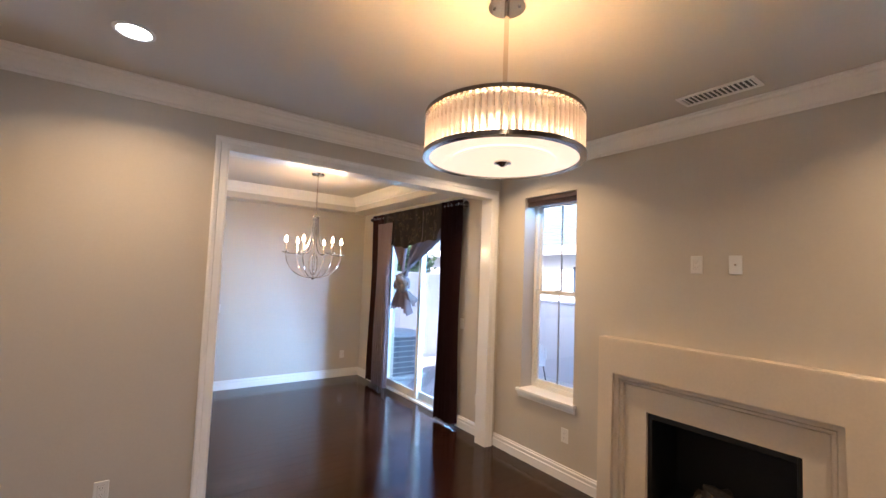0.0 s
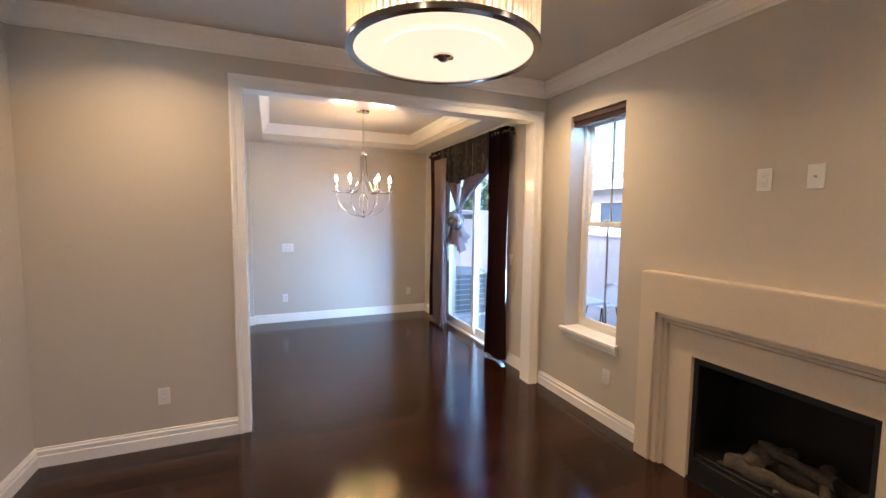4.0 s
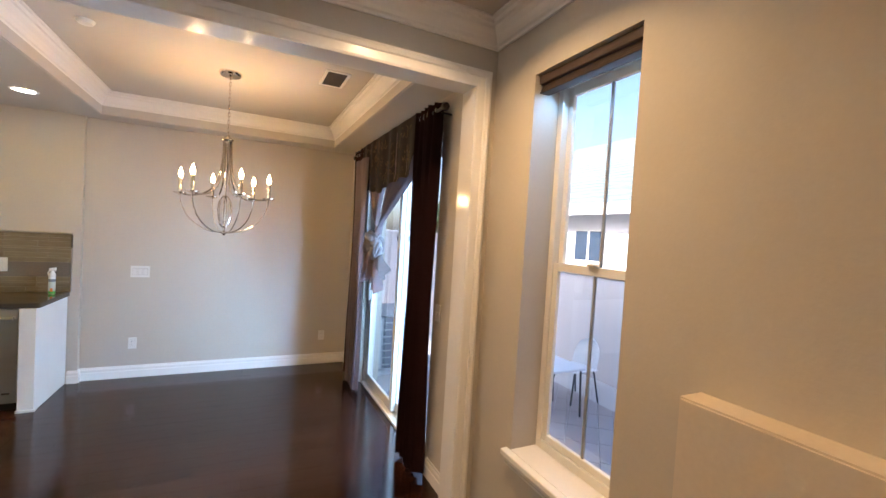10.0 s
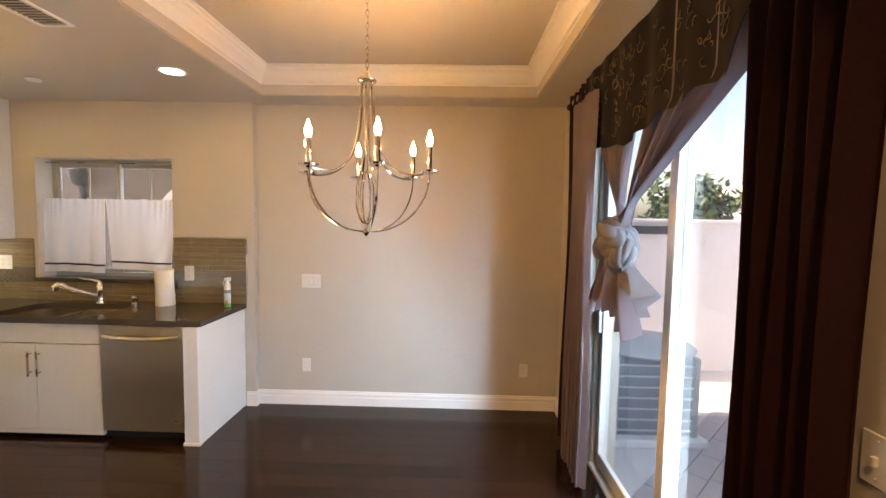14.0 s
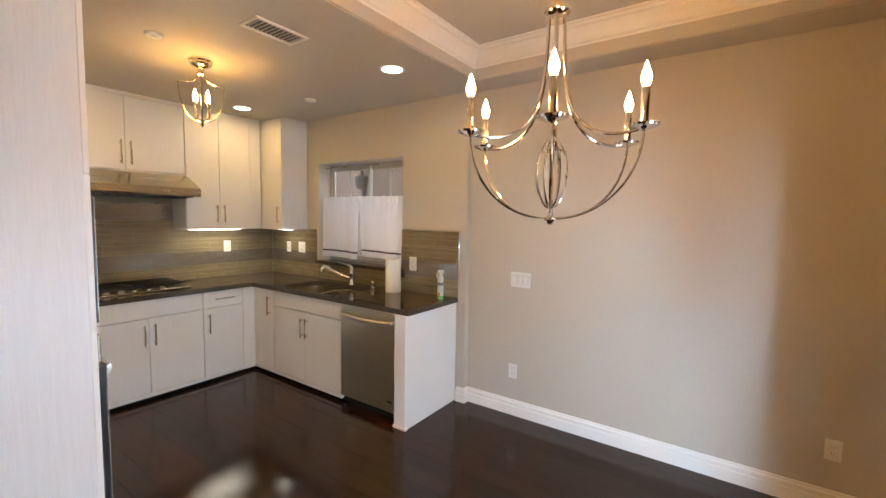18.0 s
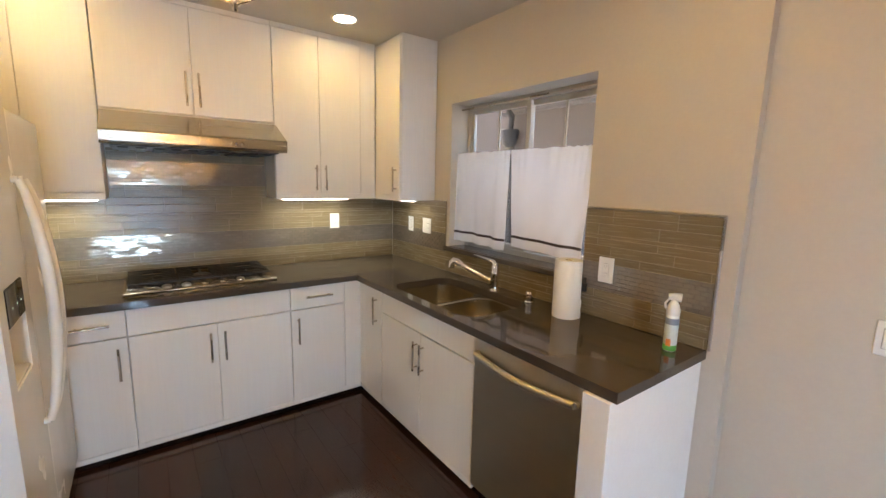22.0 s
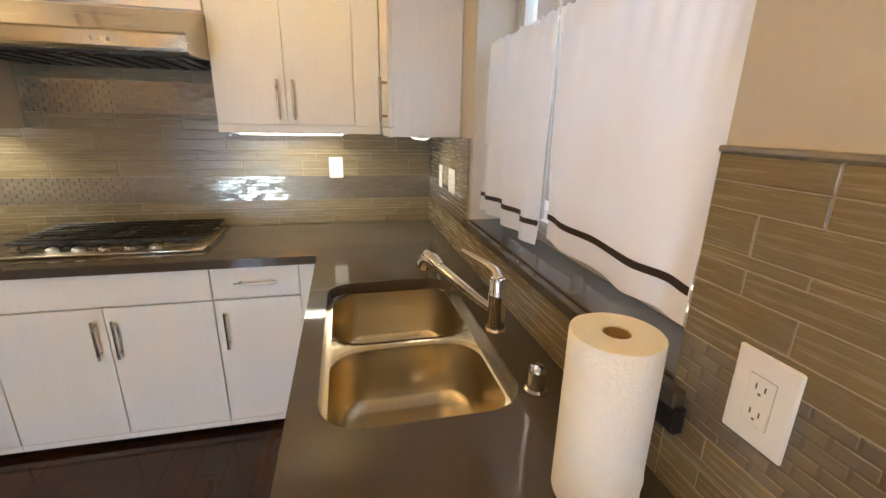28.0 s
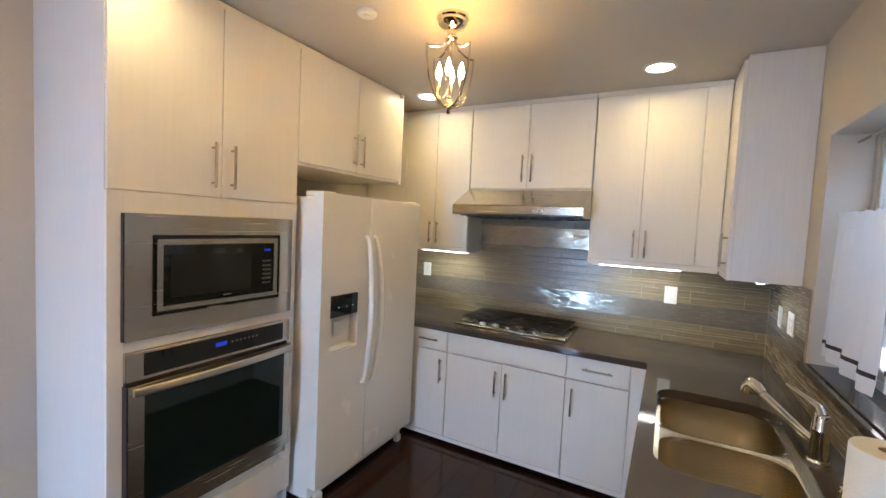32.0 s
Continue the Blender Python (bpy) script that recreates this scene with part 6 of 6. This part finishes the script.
for x0, x1, zb, waves, seed in ((0.392, 0.938, 1.134, 3.0, 0.3), (0.946, 1.550, 1.162, 2.3, 1.0)):
    def cafe(u, v, x0=x0, x1=x1, zb=zb, waves=waves, seed=seed):
        pull = 0.016 * v * (u if seed < 0.5 else u - 1.6 + 0.3 * u)
        x = x0 + (x1 - x0) * u - (pull if seed < 0.5 else 0.03 * v * (2 * u - 1) * (1 if u > 0.5 else 1.4))
        z = 1.772 + 0.0035 * math.sin(74 * u + 9 * math.sin(6 * u)) * (1 - v) ** 8 + (zb + 0.006 * math.sin(4 * u + seed) - 1.772) * v
        a = (0.004 + 0.010 * v) if seed < 0.5 else (0.003 + 0.005 * v)
        y = 8.156 - 0.014 * v + a * math.sin(2 * math.pi * waves * u + seed + 0.7 * math.sin(3 * v)) + 0.0045 * math.sin(74 * u + 7 * math.sin(5 * u + seed) + 2 * v) * (1 - v) ** 5 + 0.004 * v * math.sin(9 * u + 5 * math.sin(4 * u + 2 * v + seed))
        return Vector((x, y, z))
    cc = thing("cafe_curtain", ((x0 + x1) / 2, 8.15, zb), "white cotton cafe curtain with a dark brown ribbon near the hem", "curtain", "cafe curtains")
    part("cloth", sheet(cafe, 80, 30, 0.0016, (0, 1, 0)), WHITECL, cc, smooth=True)
    bm = sheet(lambda u, v: cafe(u, 0.882 + 0.026 * v) + Vector((0, -0.0028, 0)), 80, 2, 0.0012, (0, 1, 0))
    part("ribbon", bm, BAND, cc, "dark brown ribbon trim", True)

# ---- outdoors ----
GZ = -0.06
solid("ground", box(-60, 90, -60, 90, GZ - 0.4, GZ), CONCRETE, "pale concrete ground round the house", "ground", kind="structure")
bm = box(7.80, 8.0, -4.0, 9.45, GZ, 1.24)
solid("patio_wall", bm, STUCCO, "white stucco garden wall along the patio", "wall", kind="structure")
solid("wall_cap", box(7.77, 8.03, -4.0, 9.42, 1.24, 1.28, 0.008), STUCCO, "pale cap along the garden wall", "wall", kind="structure")
solid("boundary_wall", box(4.90, 8.0, 9.452, 9.65, GZ, 1.66), STUCCO, "white stucco boundary wall at the end of the patio", "wall", kind="structure")
solid("wall_cap", box(4.90, 8.03, 9.42, 9.68, 1.66, 1.70, 0.008), STUCCO, "pale cap along the boundary wall", "wall", kind="structure")
wb = thing("wall_box", (6.19, 9.42, 1.525), "dark metal box mounted high on the boundary wall", "wall box")
part("housing", box(5.95, 6.43, 9.40, 9.4515, 1.525, 1.61, 0.006), ACDARK, wb)
part("lid", box(5.94, 6.44, 9.392, 9.4515, 1.6105, 1.618, 0.002), ACDARK, wb)
pv = thing("patio_paving", (5.75, 4.5, GZ), "muted red brick pavers laid on the patio", "paving", kind="structure")
PVW, PVX0, PVX1, PVN = 0.1414, 5.10, 7.19, 9
h45 = math.sqrt(0.5)


def paver_piece(l0, l1, cut0, cut1):
    """A paver along the diagonal, its ends square or cut along the border."""
    g, w = 0.0025, PVW / 2 - 0.0025
    plan = [(l0 + g - (w if cut0 else 0), w), (l0 + g + (w if cut0 else 0), -w), (l1 - g + (w if cut1 else 0), -w), (l1 - g - (w if cut1 else 0), w)]
    ends = [[Vector(((u + v) * h45, (u - v) * h45, z)) for u, v in plan] for z in (0.0, 0.010)]
    top = [Vector((p.x, p.y, 0.013)) + (sum((q for q in ends[1]), Vector()) / 4 - p).normalized() * 0.004 for p in ends[1]]
    mesh = bpy.data.meshes.new("paver")
    b = rings(ends + [top])
    bmesh.ops.recalc_face_normals(b, faces=b.faces)
    b.to_mesh(mesh)
    b.free()
    mesh.materials.append(PAVER)
    return mesh


run = (PVX1 - PVX0) / h45
step = run / PVN
PIECES = [paver_piece(0, step * 0.75, True, False), paver_piece(0, step, False, False), paver_piece(0, step * 1.25, False, True), paver_piece(0, step * 1.25, True, False), paver_piece(0, step * 0.75, False, True)]
for row in range(31):
    y, at = PVX0 - 4.08 + 0.2 * row, 0.0
    for k in range(PVN):
        wide = row % 2
        which = (3 if wide else 0) if k == 0 else ((4 if wide else 2) if k == PVN - 1 else 1)
        ob = new("paver", PIECES[which])
        ob.parent = pv
        ob.location = (PVX0 + at * h45 - 5.75, y + at * h45 - 4.5, 0.0)
        at += step * (0.75 if which == 0 else 1.25 if which == 3 else 1.0)
# condenser
ac = thing("air_conditioner", (5.50, 8.0, GZ), "grey outdoor air conditioner condenser with a slatted guard", "air conditioner")
x0, x1, y0, y1, z1 = 5.20, 5.86, 7.75, 8.40, 0.66
part("pad", box(x0 - 0.06, x1 + 0.06, y0 - 0.06, y1 + 0.06, GZ, GZ + 0.06, 0.01), CONCRETE, ac)
part("coil", box(x0 + 0.03, x1 - 0.03, y0 + 0.03, y1 - 0.03, GZ + 0.06, z1 - 0.03), ACCOIL, ac)
for a in (x0, x1 - 0.05):
    for b in (y0, y1 - 0.05):
        part("corner_post", box(a, a + 0.05, b, b + 0.05, GZ + 0.06, z1 - 0.04, 0.008), ACGREY, ac)
for k in range(7):
    z = GZ + 0.10 + 0.085 * k
    bm = bmesh.new()
    for a, b, c2, d2 in ((x0 + 0.004, x1 - 0.004, y0 + 0.004, y0 + 0.016), (x0 + 0.004, x1 - 0.004, y1 - 0.016, y1 - 0.004), (x0 + 0.004, x0 + 0.016, y0 + 0.016, y1 - 0.016), (x1 - 0.016, x1 - 0.004, y0 + 0.016, y1 - 0.016)):
        box(a, b, c2, d2, z, z + 0.014, bm=bm)
    part("guard_band", bm, ACGREY, ac)
part("top_cover", lathe([(0.40, -0.04), (0.42, -0.02), (0.36, 0.02), (0.30, 0.035), (0.0, 0.04)], ((x0 + x1) / 2, (y0 + y1) / 2, z1), 28), ACGREY, ac, smooth=True)
# patio table and chair
tb = thing("patio_table", (6.5, 6.2, GZ), "small white plastic patio table with dark metal legs", "table")
part("tabletop", box(6.25, 6.75, 5.96, 6.44, 0.42, 0.45, 0.012, steps=2), CHAIRW, tb, smooth=True)
for a in (6.29, 6.71):
    for b in (6.0, 6.4):
        part("leg", tube([(a, b, 0.42), (a + (0.03 if a > 6.5 else -0.03), b, GZ)], 0.010, 8), ACDARK, tb, smooth=True)
pc = thing("patio_chair", (7.03, 6.25, GZ), "small white moulded plastic chair with a rounded back and dark legs", "chair")
part("seat", sheet(lambda u, v: Vector((6.86 + 0.34 * u, 6.08 + 0.34 * v, 0.29 - 0.02 * math.sin(math.pi * u) * math.sin(math.pi * v))), 14, 14, 0.010, (0, 0, 1)), CHAIRW, pc, smooth=True)
part("backrest", sheet(lambda u, v: Vector((7.20 + 0.08 * v - 0.05 * (2 * u - 1) ** 2, 6.25 + (u - 0.5) * 0.36 * (1 - max(0.0, (v - 0.30) / 0.70) ** 2.6) ** 0.5, 0.285 + 0.32 * v)), 24, 22, 0.010), CHAIRW, pc, smooth=True)
for a, b in ((6.90, 6.11), (6.90, 6.39), (7.17, 6.11), (7.17, 6.39)):
    part("leg", tube([(a, b, 0.28), (a + (0.06 if a > 7 else -0.06), b + (0.03 if b > 6.25 else -0.03), GZ)], 0.009, 8), ACDARK, pc, smooth=True)
pc.location.y += 0.16


def far_window(parent, x, y, z, w, h, axis, sign):
    """A framed window on a far wall. axis 'x': the wall looks along x."""
    def slab(u0, u1, d0, d1, w0, w1):
        if axis == "x":
            return box(min(x + sign * d0, x + sign * d1), max(x + sign * d0, x + sign * d1), y + u0, y + u1, z + w0, z + w1)
        return box(x + u0, x + u1, min(y + sign * d0, y + sign * d1), max(y + sign * d0, y + sign * d1), z + w0, z + w1)
    bm = slab(-w / 2, w / 2, 0.0, 0.03, 0, h)
    win = part("window", bm, VINYL, parent)
    part("pane", slab(-w / 2 + 0.035, -0.028, 0.01, 0.034, 0.035, h - 0.035), DARKGLASS, win)
    part("pane", slab(0.028, w / 2 - 0.035, 0.01, 0.034, 0.035, h - 0.035), DARKGLASS, win)


def gable_house(name, x0, x1, y0, y1, eave, ridge, label, windows, mat):
    h = thing(name, ((x0 + x1) / 2, (y0 + y1) / 2, GZ), label, "house")
    part("wall", box(x0, x1, y0, y1, GZ, eave), mat, h)
    bm = bmesh.new()
    xm, o = (x0 + x1) / 2, 0.5
    loops = [[Vector((x0 - o, y, eave - 0.05)), Vector((x0 - o, y, eave + 0.10)), Vector((xm, y, ridge)), Vector((x1 + o, y, eave + 0.10)), Vector((x1 + o, y, eave - 0.05)), Vector((xm, y, ridge - 0.2))] for y in (y0 - o, y1 + o)]
    rf = part("roof", rings(loops, bm=bm), ROOF, h, "grey-green shingled roof")
    slope = math.hypot(xm - x0 + o, ridge - eave - 0.1)
    n = int(slope / 0.20)
    for k in range(n):
        t0, t1 = k / n, (k + 1) / n
        pa = Vector((x0 - o + (xm - x0 + o) * t0, 0, eave + 0.10 + (ridge - eave - 0.1) * t0))
        pb = Vector((x0 - o + (xm - x0 + o) * t1, 0, eave + 0.10 + (ridge - eave - 0.1) * t1))
        lo = [[Vector((pa.x, y, pa.z + 0.004)), Vector((pa.x, y, pa.z + 0.045)), Vector((pb.x, y, pb.z + 0.018)), Vector((pb.x, y, pb.z + 0.004))] for y in (y0 - o, y1 + o)]
        part("shingle_course", rings(lo), ROOF, rf)
    part("fascia", box(x0 - o - 0.03, x0 - o, y0 - o, y1 + o, eave - 0.08, eave + 0.12), VINYL, h)
    for (yy, zz, w, hh) in windows:
        far_window(h, x0, yy, zz, w, hh, "x", -1)
    return h


gable_house("neighbour_house", 10.0, 18.0, 2.0, 16.0, 2.30, 4.9, "pale pink stucco house with a grey-green shingled roof", [(7.235, 1.24, 1.28, 0.76), (9.3, 1.30, 0.8, 0.66), (4.0, 1.30, 1.2, 0.66)], STUCCO)
# house across the side yard
SY = 10.3
nb = thing("side_house", (0.8, 13.0, GZ), "grey-beige stucco neighbouring house with a gutter and an arched window", "house")
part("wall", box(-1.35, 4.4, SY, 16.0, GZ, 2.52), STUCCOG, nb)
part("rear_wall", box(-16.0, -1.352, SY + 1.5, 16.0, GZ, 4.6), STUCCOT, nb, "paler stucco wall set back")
EY, EZ = SY - 0.50, 2.62
loops = [[Vector((x, EY, EZ)), Vector((x, EY, EZ + 0.07)), Vector((x, 16.0, EZ + 1.9)), Vector((x, 16.0, EZ + 1.7)), Vector((x, SY + 0.05, EZ + 0.02)), Vector((x, SY + 0.05, EZ))] for x in (-1.45, 4.7)]
rf = part("roof", rings(loops), ROOF, nb, "tiled roof with a deep shaded eave")
for k in range(31):
    x = -1.38 + 0.2 * k
    part("roof_tile", tube([(x, EY - 0.05, EZ + 0.085), (x, EY + 0.36, EZ + 0.21)], 0.075, 10), ROOF, rf, smooth=True)
part("soffit", box(-1.43, 4.68, EY + 0.02, SY - 0.001, EZ - 0.022, EZ - 0.002), SOFFIT, nb, "dark brown soffit, eave shade in its colour")
loops = [[Vector((x, SY - 0.001, 2.45)), Vector((x, SY - 0.03, 2.455)), Vector((x, SY - 0.05, 2.485)), Vector((x, SY - 0.13, 2.505)), Vector((x, SY - 0.20, 2.54)), Vector((x, SY - 0.20, 2.596)), Vector((x, SY - 0.001, 2.596))] for x in (-1.37, 4.4)]
part("cornice", rings(loops), STUCCOC, nb, "grey moulded cornice under the eave")
part("gutter", box(-1.44, 4.68, EY - 0.11, EY - 0.002, EZ - 0.05, EZ + 0.05, 0.012), ACDARK, nb, "dark rain gutter")
ds = part("downspout", tube([(-0.88, EY - 0.05, EZ - 0.04), (-0.92, EY + 0.03, EZ - 0.08), (-1.06, SY - 0.16, 2.40), (-1.12, SY - 0.12, 2.22)], 0.036, 10), ACDARK, nb, "dark metal downspout", True)
part("leader_head", lathe([(0.05, 2.03), (0.085, 2.06), (0.11, 2.15), (0.12, 2.24), (0.11, 2.25)], (-1.12, SY - 0.125, 0), 16), ACDARK, ds, smooth=True)
part("pipe", tube([(-1.13, SY - 0.08, 2.05), (-1.13, SY - 0.06, 1.90), (-1.14, SY - 0.06, GZ + 0.1)], 0.04, 10), ACDARK, ds, smooth=True)
AX, AZ, AR = 0.55, 1.45, 0.62
arc = [(AX + AR * math.cos(math.pi * k / 24), AZ + AR * math.sin(math.pi * k / 24)) for k in range(25)]
loops = []
for (x, z), k in zip(arc, range(25)):
    q = Vector((math.cos(math.pi * k / 24), 0, math.sin(math.pi * k / 24))) * 0.09
    loops.append([Vector((x, SY - 0.06, z)), Vector((x, SY - 0.06, z)) + q, Vector((x, SY - 0.001, z)) + q, Vector((x, SY - 0.001, z))])
wn2 = part("arched_window_frame", rings(loops), TRIM, nb, "white arched window frame", True)
bm = bmesh.new()
front_f = [bm.verts.new((x, SY - 0.035, z)) for x, z in arc]
back_f = [bm.verts.new((x, SY - 0.002, z)) for x, z in arc]
bm.faces.new(front_f)
bm.faces.new(back_f[::-1])
for i in range(25):
    j = (i + 1) % 25
    bm.faces.new((front_f[i], front_f[j], back_f[j], back_f[i]))
part("pane", bm, DARKGLASS, wn2)
for a in (50, 90, 130):
    q = Vector((math.cos(radians(a)), 0, math.sin(radians(a))))
    part("muntin", tube([Vector((AX, SY - 0.04, AZ)) + q * 0.02, Vector((AX, SY - 0.04, AZ)) + q * 0.62], 0.012, 6), TRIM, wn2)
part("lower_frame", cut_box(AX - 0.71, AX + 0.71, SY - 0.06, SY - 0.001, 0.5, 1.448, [(AX - 0.62, AX - 0.03, 0.58, 1.40), (AX + 0.03, AX + 0.62, 0.58, 1.40)], "x"), TRIM, wn2)
part("lower_pane", box(AX - 0.62, AX + 0.62, SY - 0.03, SY - 0.002, 0.58, 1.40), DARKGLASS, wn2)
random.seed(5)


def tree(x, y, h, r, label):
    t = thing("tree", (x, y, GZ), label, "tree", "far trees")
    bm = tube([(x, y, GZ), (x + 0.05, y, h * 0.35), (x - 0.03, y + 0.05, h * 0.7)], 0.13, 8, taper=lambda k: 1 - 0.6 * k)
    for k in range(6):
        a = k * 1.05
        tube([(x, y, h * (0.35 + 0.05 * k)), (x + 0.5 * r * math.cos(a), y + 0.5 * r * math.sin(a), h * (0.55 + 0.05 * k))], 0.04, 6, bm=bm, taper=lambda q: 1 - 0.6 * q)
    part("trunk", bm, CARD, t)
    bm = bmesh.new()
    for k in range(1500):
        a, b = random.uniform(0, 6.283), random.uniform(-1, 1)
        q = random.random() ** 0.4 * r * (0.75 + 0.35 * noise.noise(Vector((math.cos(a) * 2, math.sin(a) * 2, b * 2))))
        p = Vector((x + q * math.cos(a) * math.sqrt(1 - b * b), y + q * math.sin(a) * math.sqrt(1 - b * b), h * 0.72 + q * b * 0.9))
        d, e = Vector((random.gauss(0, 1), random.gauss(0, 1), random.gauss(0, 1))).normalized() * 0.09, Vector((random.gauss(0, 1), random.gauss(0, 1), random.gauss(0, 1))).normalized() * 0.06
        bm.faces.new([bm.verts.new(p + d), bm.verts.new(p + e), bm.verts.new(p - d), bm.verts.new(p - e)])
    part("crown", bm, LEAF, t)


tree(8.4, 12.6, 2.7, 1.0, "small leafy green tree beyond the garden wall")

# ---- tiled backsplash ----
TT = 0.0085
strip_cache = {}
BAND_ROWS = 7


def strip_mesh(length, height, axis, mat, key):
    k = (round(length, 3), round(height, 4), axis, key)
    if k not in strip_cache:
        gap = 0.0014 if key == "m" else 0.0012
        l, h = length / 2 - gap, height / 2 - gap
        bm = box(-l, l, -TT, 0.0, -h, h, 0.0012) if axis == "y" else box(0.0, TT, -l, l, -h, h, 0.0012)
        mesh = bpy.data.meshes.new("tile")
        bm.to_mesh(mesh)
        bm.free()
        mesh.materials.append(mat)
        strip_cache[k] = mesh
    return strip_cache[k]


def tiled(name, axis, wall, u0, u1, z0, z1, bands, label, single_bricks):
    """A field of long strip tiles with bands of small metal-glass bricks. axis 'y': wall looks to -y; 'x': to +x."""
    if axis == "y":
        back = box(u0, u1, wall - 0.0080, wall - 0.0005, z0, z1)
    else:
        back = box(wall + 0.0005, wall + 0.0080, u0, u1, z0, z1)
    base = solid(name, back, GROUT, label, "backsplash", kind="structure")
    for b in bands:
        if axis == "y":
            part("band_backing", box(u0, u1, wall - 0.0083, wall - 0.0078, b[0] + 0.001, b[1] - 0.001), DARKGROUT, base)
        else:
            part("band_backing", box(wall + 0.0078, wall + 0.0083, u0, u1, b[0] + 0.001, b[1] - 0.001), DARKGROUT, base)
    heights = (0.048, 0.036, 0.018, 0.055, 0.036, 0.040)
    z, i = z0, 0
    joined = bmesh.new()
    count = 0
    while z < z1 - 0.004:
        band = next((b for b in bands if b[0] - 0.004 <= z < b[1] - 0.004), None)
        if band:
            h = (band[1] - band[0]) / BAND_ROWS
            length, mat, key = 0.048, TILEM, "m"
        else:
            h = heights[i % len(heights)]
            limit = min([b[0] for b in bands if b[0] > z + 0.002] + [z1])
            if z + h > limit - 0.012:
                h = limit - z
            length, mat, key = 0.305, TILE, "s"
        u = u0 - random.choice((0.0, 0.25, 0.5, 0.75)) * length if not band else u0 - (0.5 * length if i % 2 else 0.0)
        while u < u1 - 0.002:
            a, b = max(u, u0), min(u + length, u1)
            u += length
            if b - a < 0.006:
                continue
            if band and not single_bricks:
                l, hh, c = (b - a) / 2 - 0.0023, h / 2 - 0.0022, (a + b) / 2
                if axis == "y":
                    q = ((c - l, c + l), (wall - 0.0112, wall - 0.0075))
                    vs = [(x, yy, zz) for x in q[0] for yy in q[1] for zz in (z + h / 2 - hh, z + h / 2 + hh)]
                else:
                    vs = [(xx, yy, zz) for xx in (wall + 0.0075, wall + 0.0112) for yy in (c - l, c + l) for zz in (z + h / 2 - hh, z + h / 2 + hh)]
                tilt, slew = random.uniform(-0.0004, 0.0004), random.uniform(-0.0005, 0.0005)
                for n2, p in enumerate(vs):
                    d = tilt * (1 if n2 & 1 else -1) + slew * (1 if n2 & (4 if axis == "y" else 2) else -1)
                    front_face = not n2 & 2 if axis == "y" else bool(n2 & 4)
                    if front_face:
                        vs[n2] = (p[0], p[1] + d, p[2]) if axis == "y" else (p[0] + d, p[1], p[2])
                v = [joined.verts.new(p) for p in vs]
                for f in ((0, 1, 3, 2), (4, 6, 7, 5), (0, 4, 5, 1), (2, 3, 7, 6), (0, 2, 6, 4), (1, 5, 7, 3)):
                    joined.faces.new([v[n2] for n2 in f])
                count += 1
                continue
            ob = new("tile", strip_mesh(b - a, h, axis, mat, key))
            ob.parent = base
            ob.matrix_parent_inverse = Matrix.Translation(-Vector(base.location))
            if band:
                ob.rotation_euler = (random.uniform(-0.015, 0.015), 0, random.uniform(-0.010, 0.010))
            ob.location = ((a + b) / 2, wall - 0.001, z + h / 2) if axis == "y" else (wall + 0.001, (a + b) / 2, z + h / 2)
        z += h
        i += 1
    if count:
        bricks = part("brick_band", joined, TILEM, base)
        bricks["kind"] = "stuff"
    else:
        joined.free()


random.seed(31)
Z0 = CT + 0.0005
tiled("backsplash_1", "y", YK, KWIN[1] + 0.001, 2.196, Z0, 1.450, [(1.04, 1.18)], "taupe strip tile backsplash with a band of small metallic bricks", True)
tiled("backsplash_2", "y", YK, XS + 0.010, 0.350, Z0, 1.424, [(1.04, 1.18)], "taupe strip tile backsplash beside the window", False)
tiled("backsplash_3", "y", YK, 0.351, KWIN[1], Z0, KWIN[2] - 0.030, [], "taupe strip tile below the window sill", False)
tiled("backsplash_4", "x", XS, 5.30, YK - 0.010, Z0, 1.424, [(1.04, 1.18)], "taupe strip tile backsplash behind the cooktop", False)
tiled("backsplash_5", "x", XS, 6.09, 7.015, 1.4245, 1.73, [(1.50, 1.655)], "taupe strip tile behind the range hood", False)
bm = box(KWIN[1] + 0.001, 2.206, YK - 0.0150, YK - 0.0005, 1.4505, 1.459, 0.002)
structure("trim_tile_top", bm, CAPEDGE, "slim taupe edge along the top of the tiles", "trim")
structure("trim_tile_end", box(2.1965, 2.206, YK - 0.0150, YK - 0.0005, Z0, 1.450, 0.002), CAPEDGE, "slim taupe edge at the end of the tiles", "trim")

# ---- floor, laid plank by plank ----
bm = box(XL, XR + 0.02, YB, YP0, -0.10, -0.006)
box(XS, XR + 0.02, YP0, YD, -0.10, -0.006, bm=bm)
floor = structure("floor", bm, SUB, "dark espresso hardwood plank floor with a glossy finish", "floor")
PW, cache = 0.127, {}
random.seed(21)


def plank_mesh(length):
    if length not in cache:
        bm = box(-length / 2, length / 2, -PW / 2, PW / 2, -0.0055, 0.0, 0.0006)
        mesh = bpy.data.meshes.new("plank")
        bm.to_mesh(mesh)
        bm.free()
        mesh.materials.append(PLANK)
        cache[length] = mesh
    return cache[length]


y = YB + PW / 2
while y < YD:
    begin = XL if y < YP0 + PW / 2 else XS
    x = begin - random.choice((0.0, 0.3, 0.6, 0.9))
    end = XR + 0.02
    while x < end - 0.01:
        length = random.choice((0.9, 1.2, 1.5, 1.8))
        first, last = max(x, begin), min(x + length, end)
        if last - first > 0.03:
            ob = new("plank", plank_mesh(round(last - first, 3)))
            ob.parent = floor
            ob.matrix_parent_inverse = Matrix.Translation(-Vector(floor.location))
            ob.location = ((first + last) / 2, y, random.uniform(-0.00015, 0.0))
        x += length + 0.0006
    y += PW + 0.0006
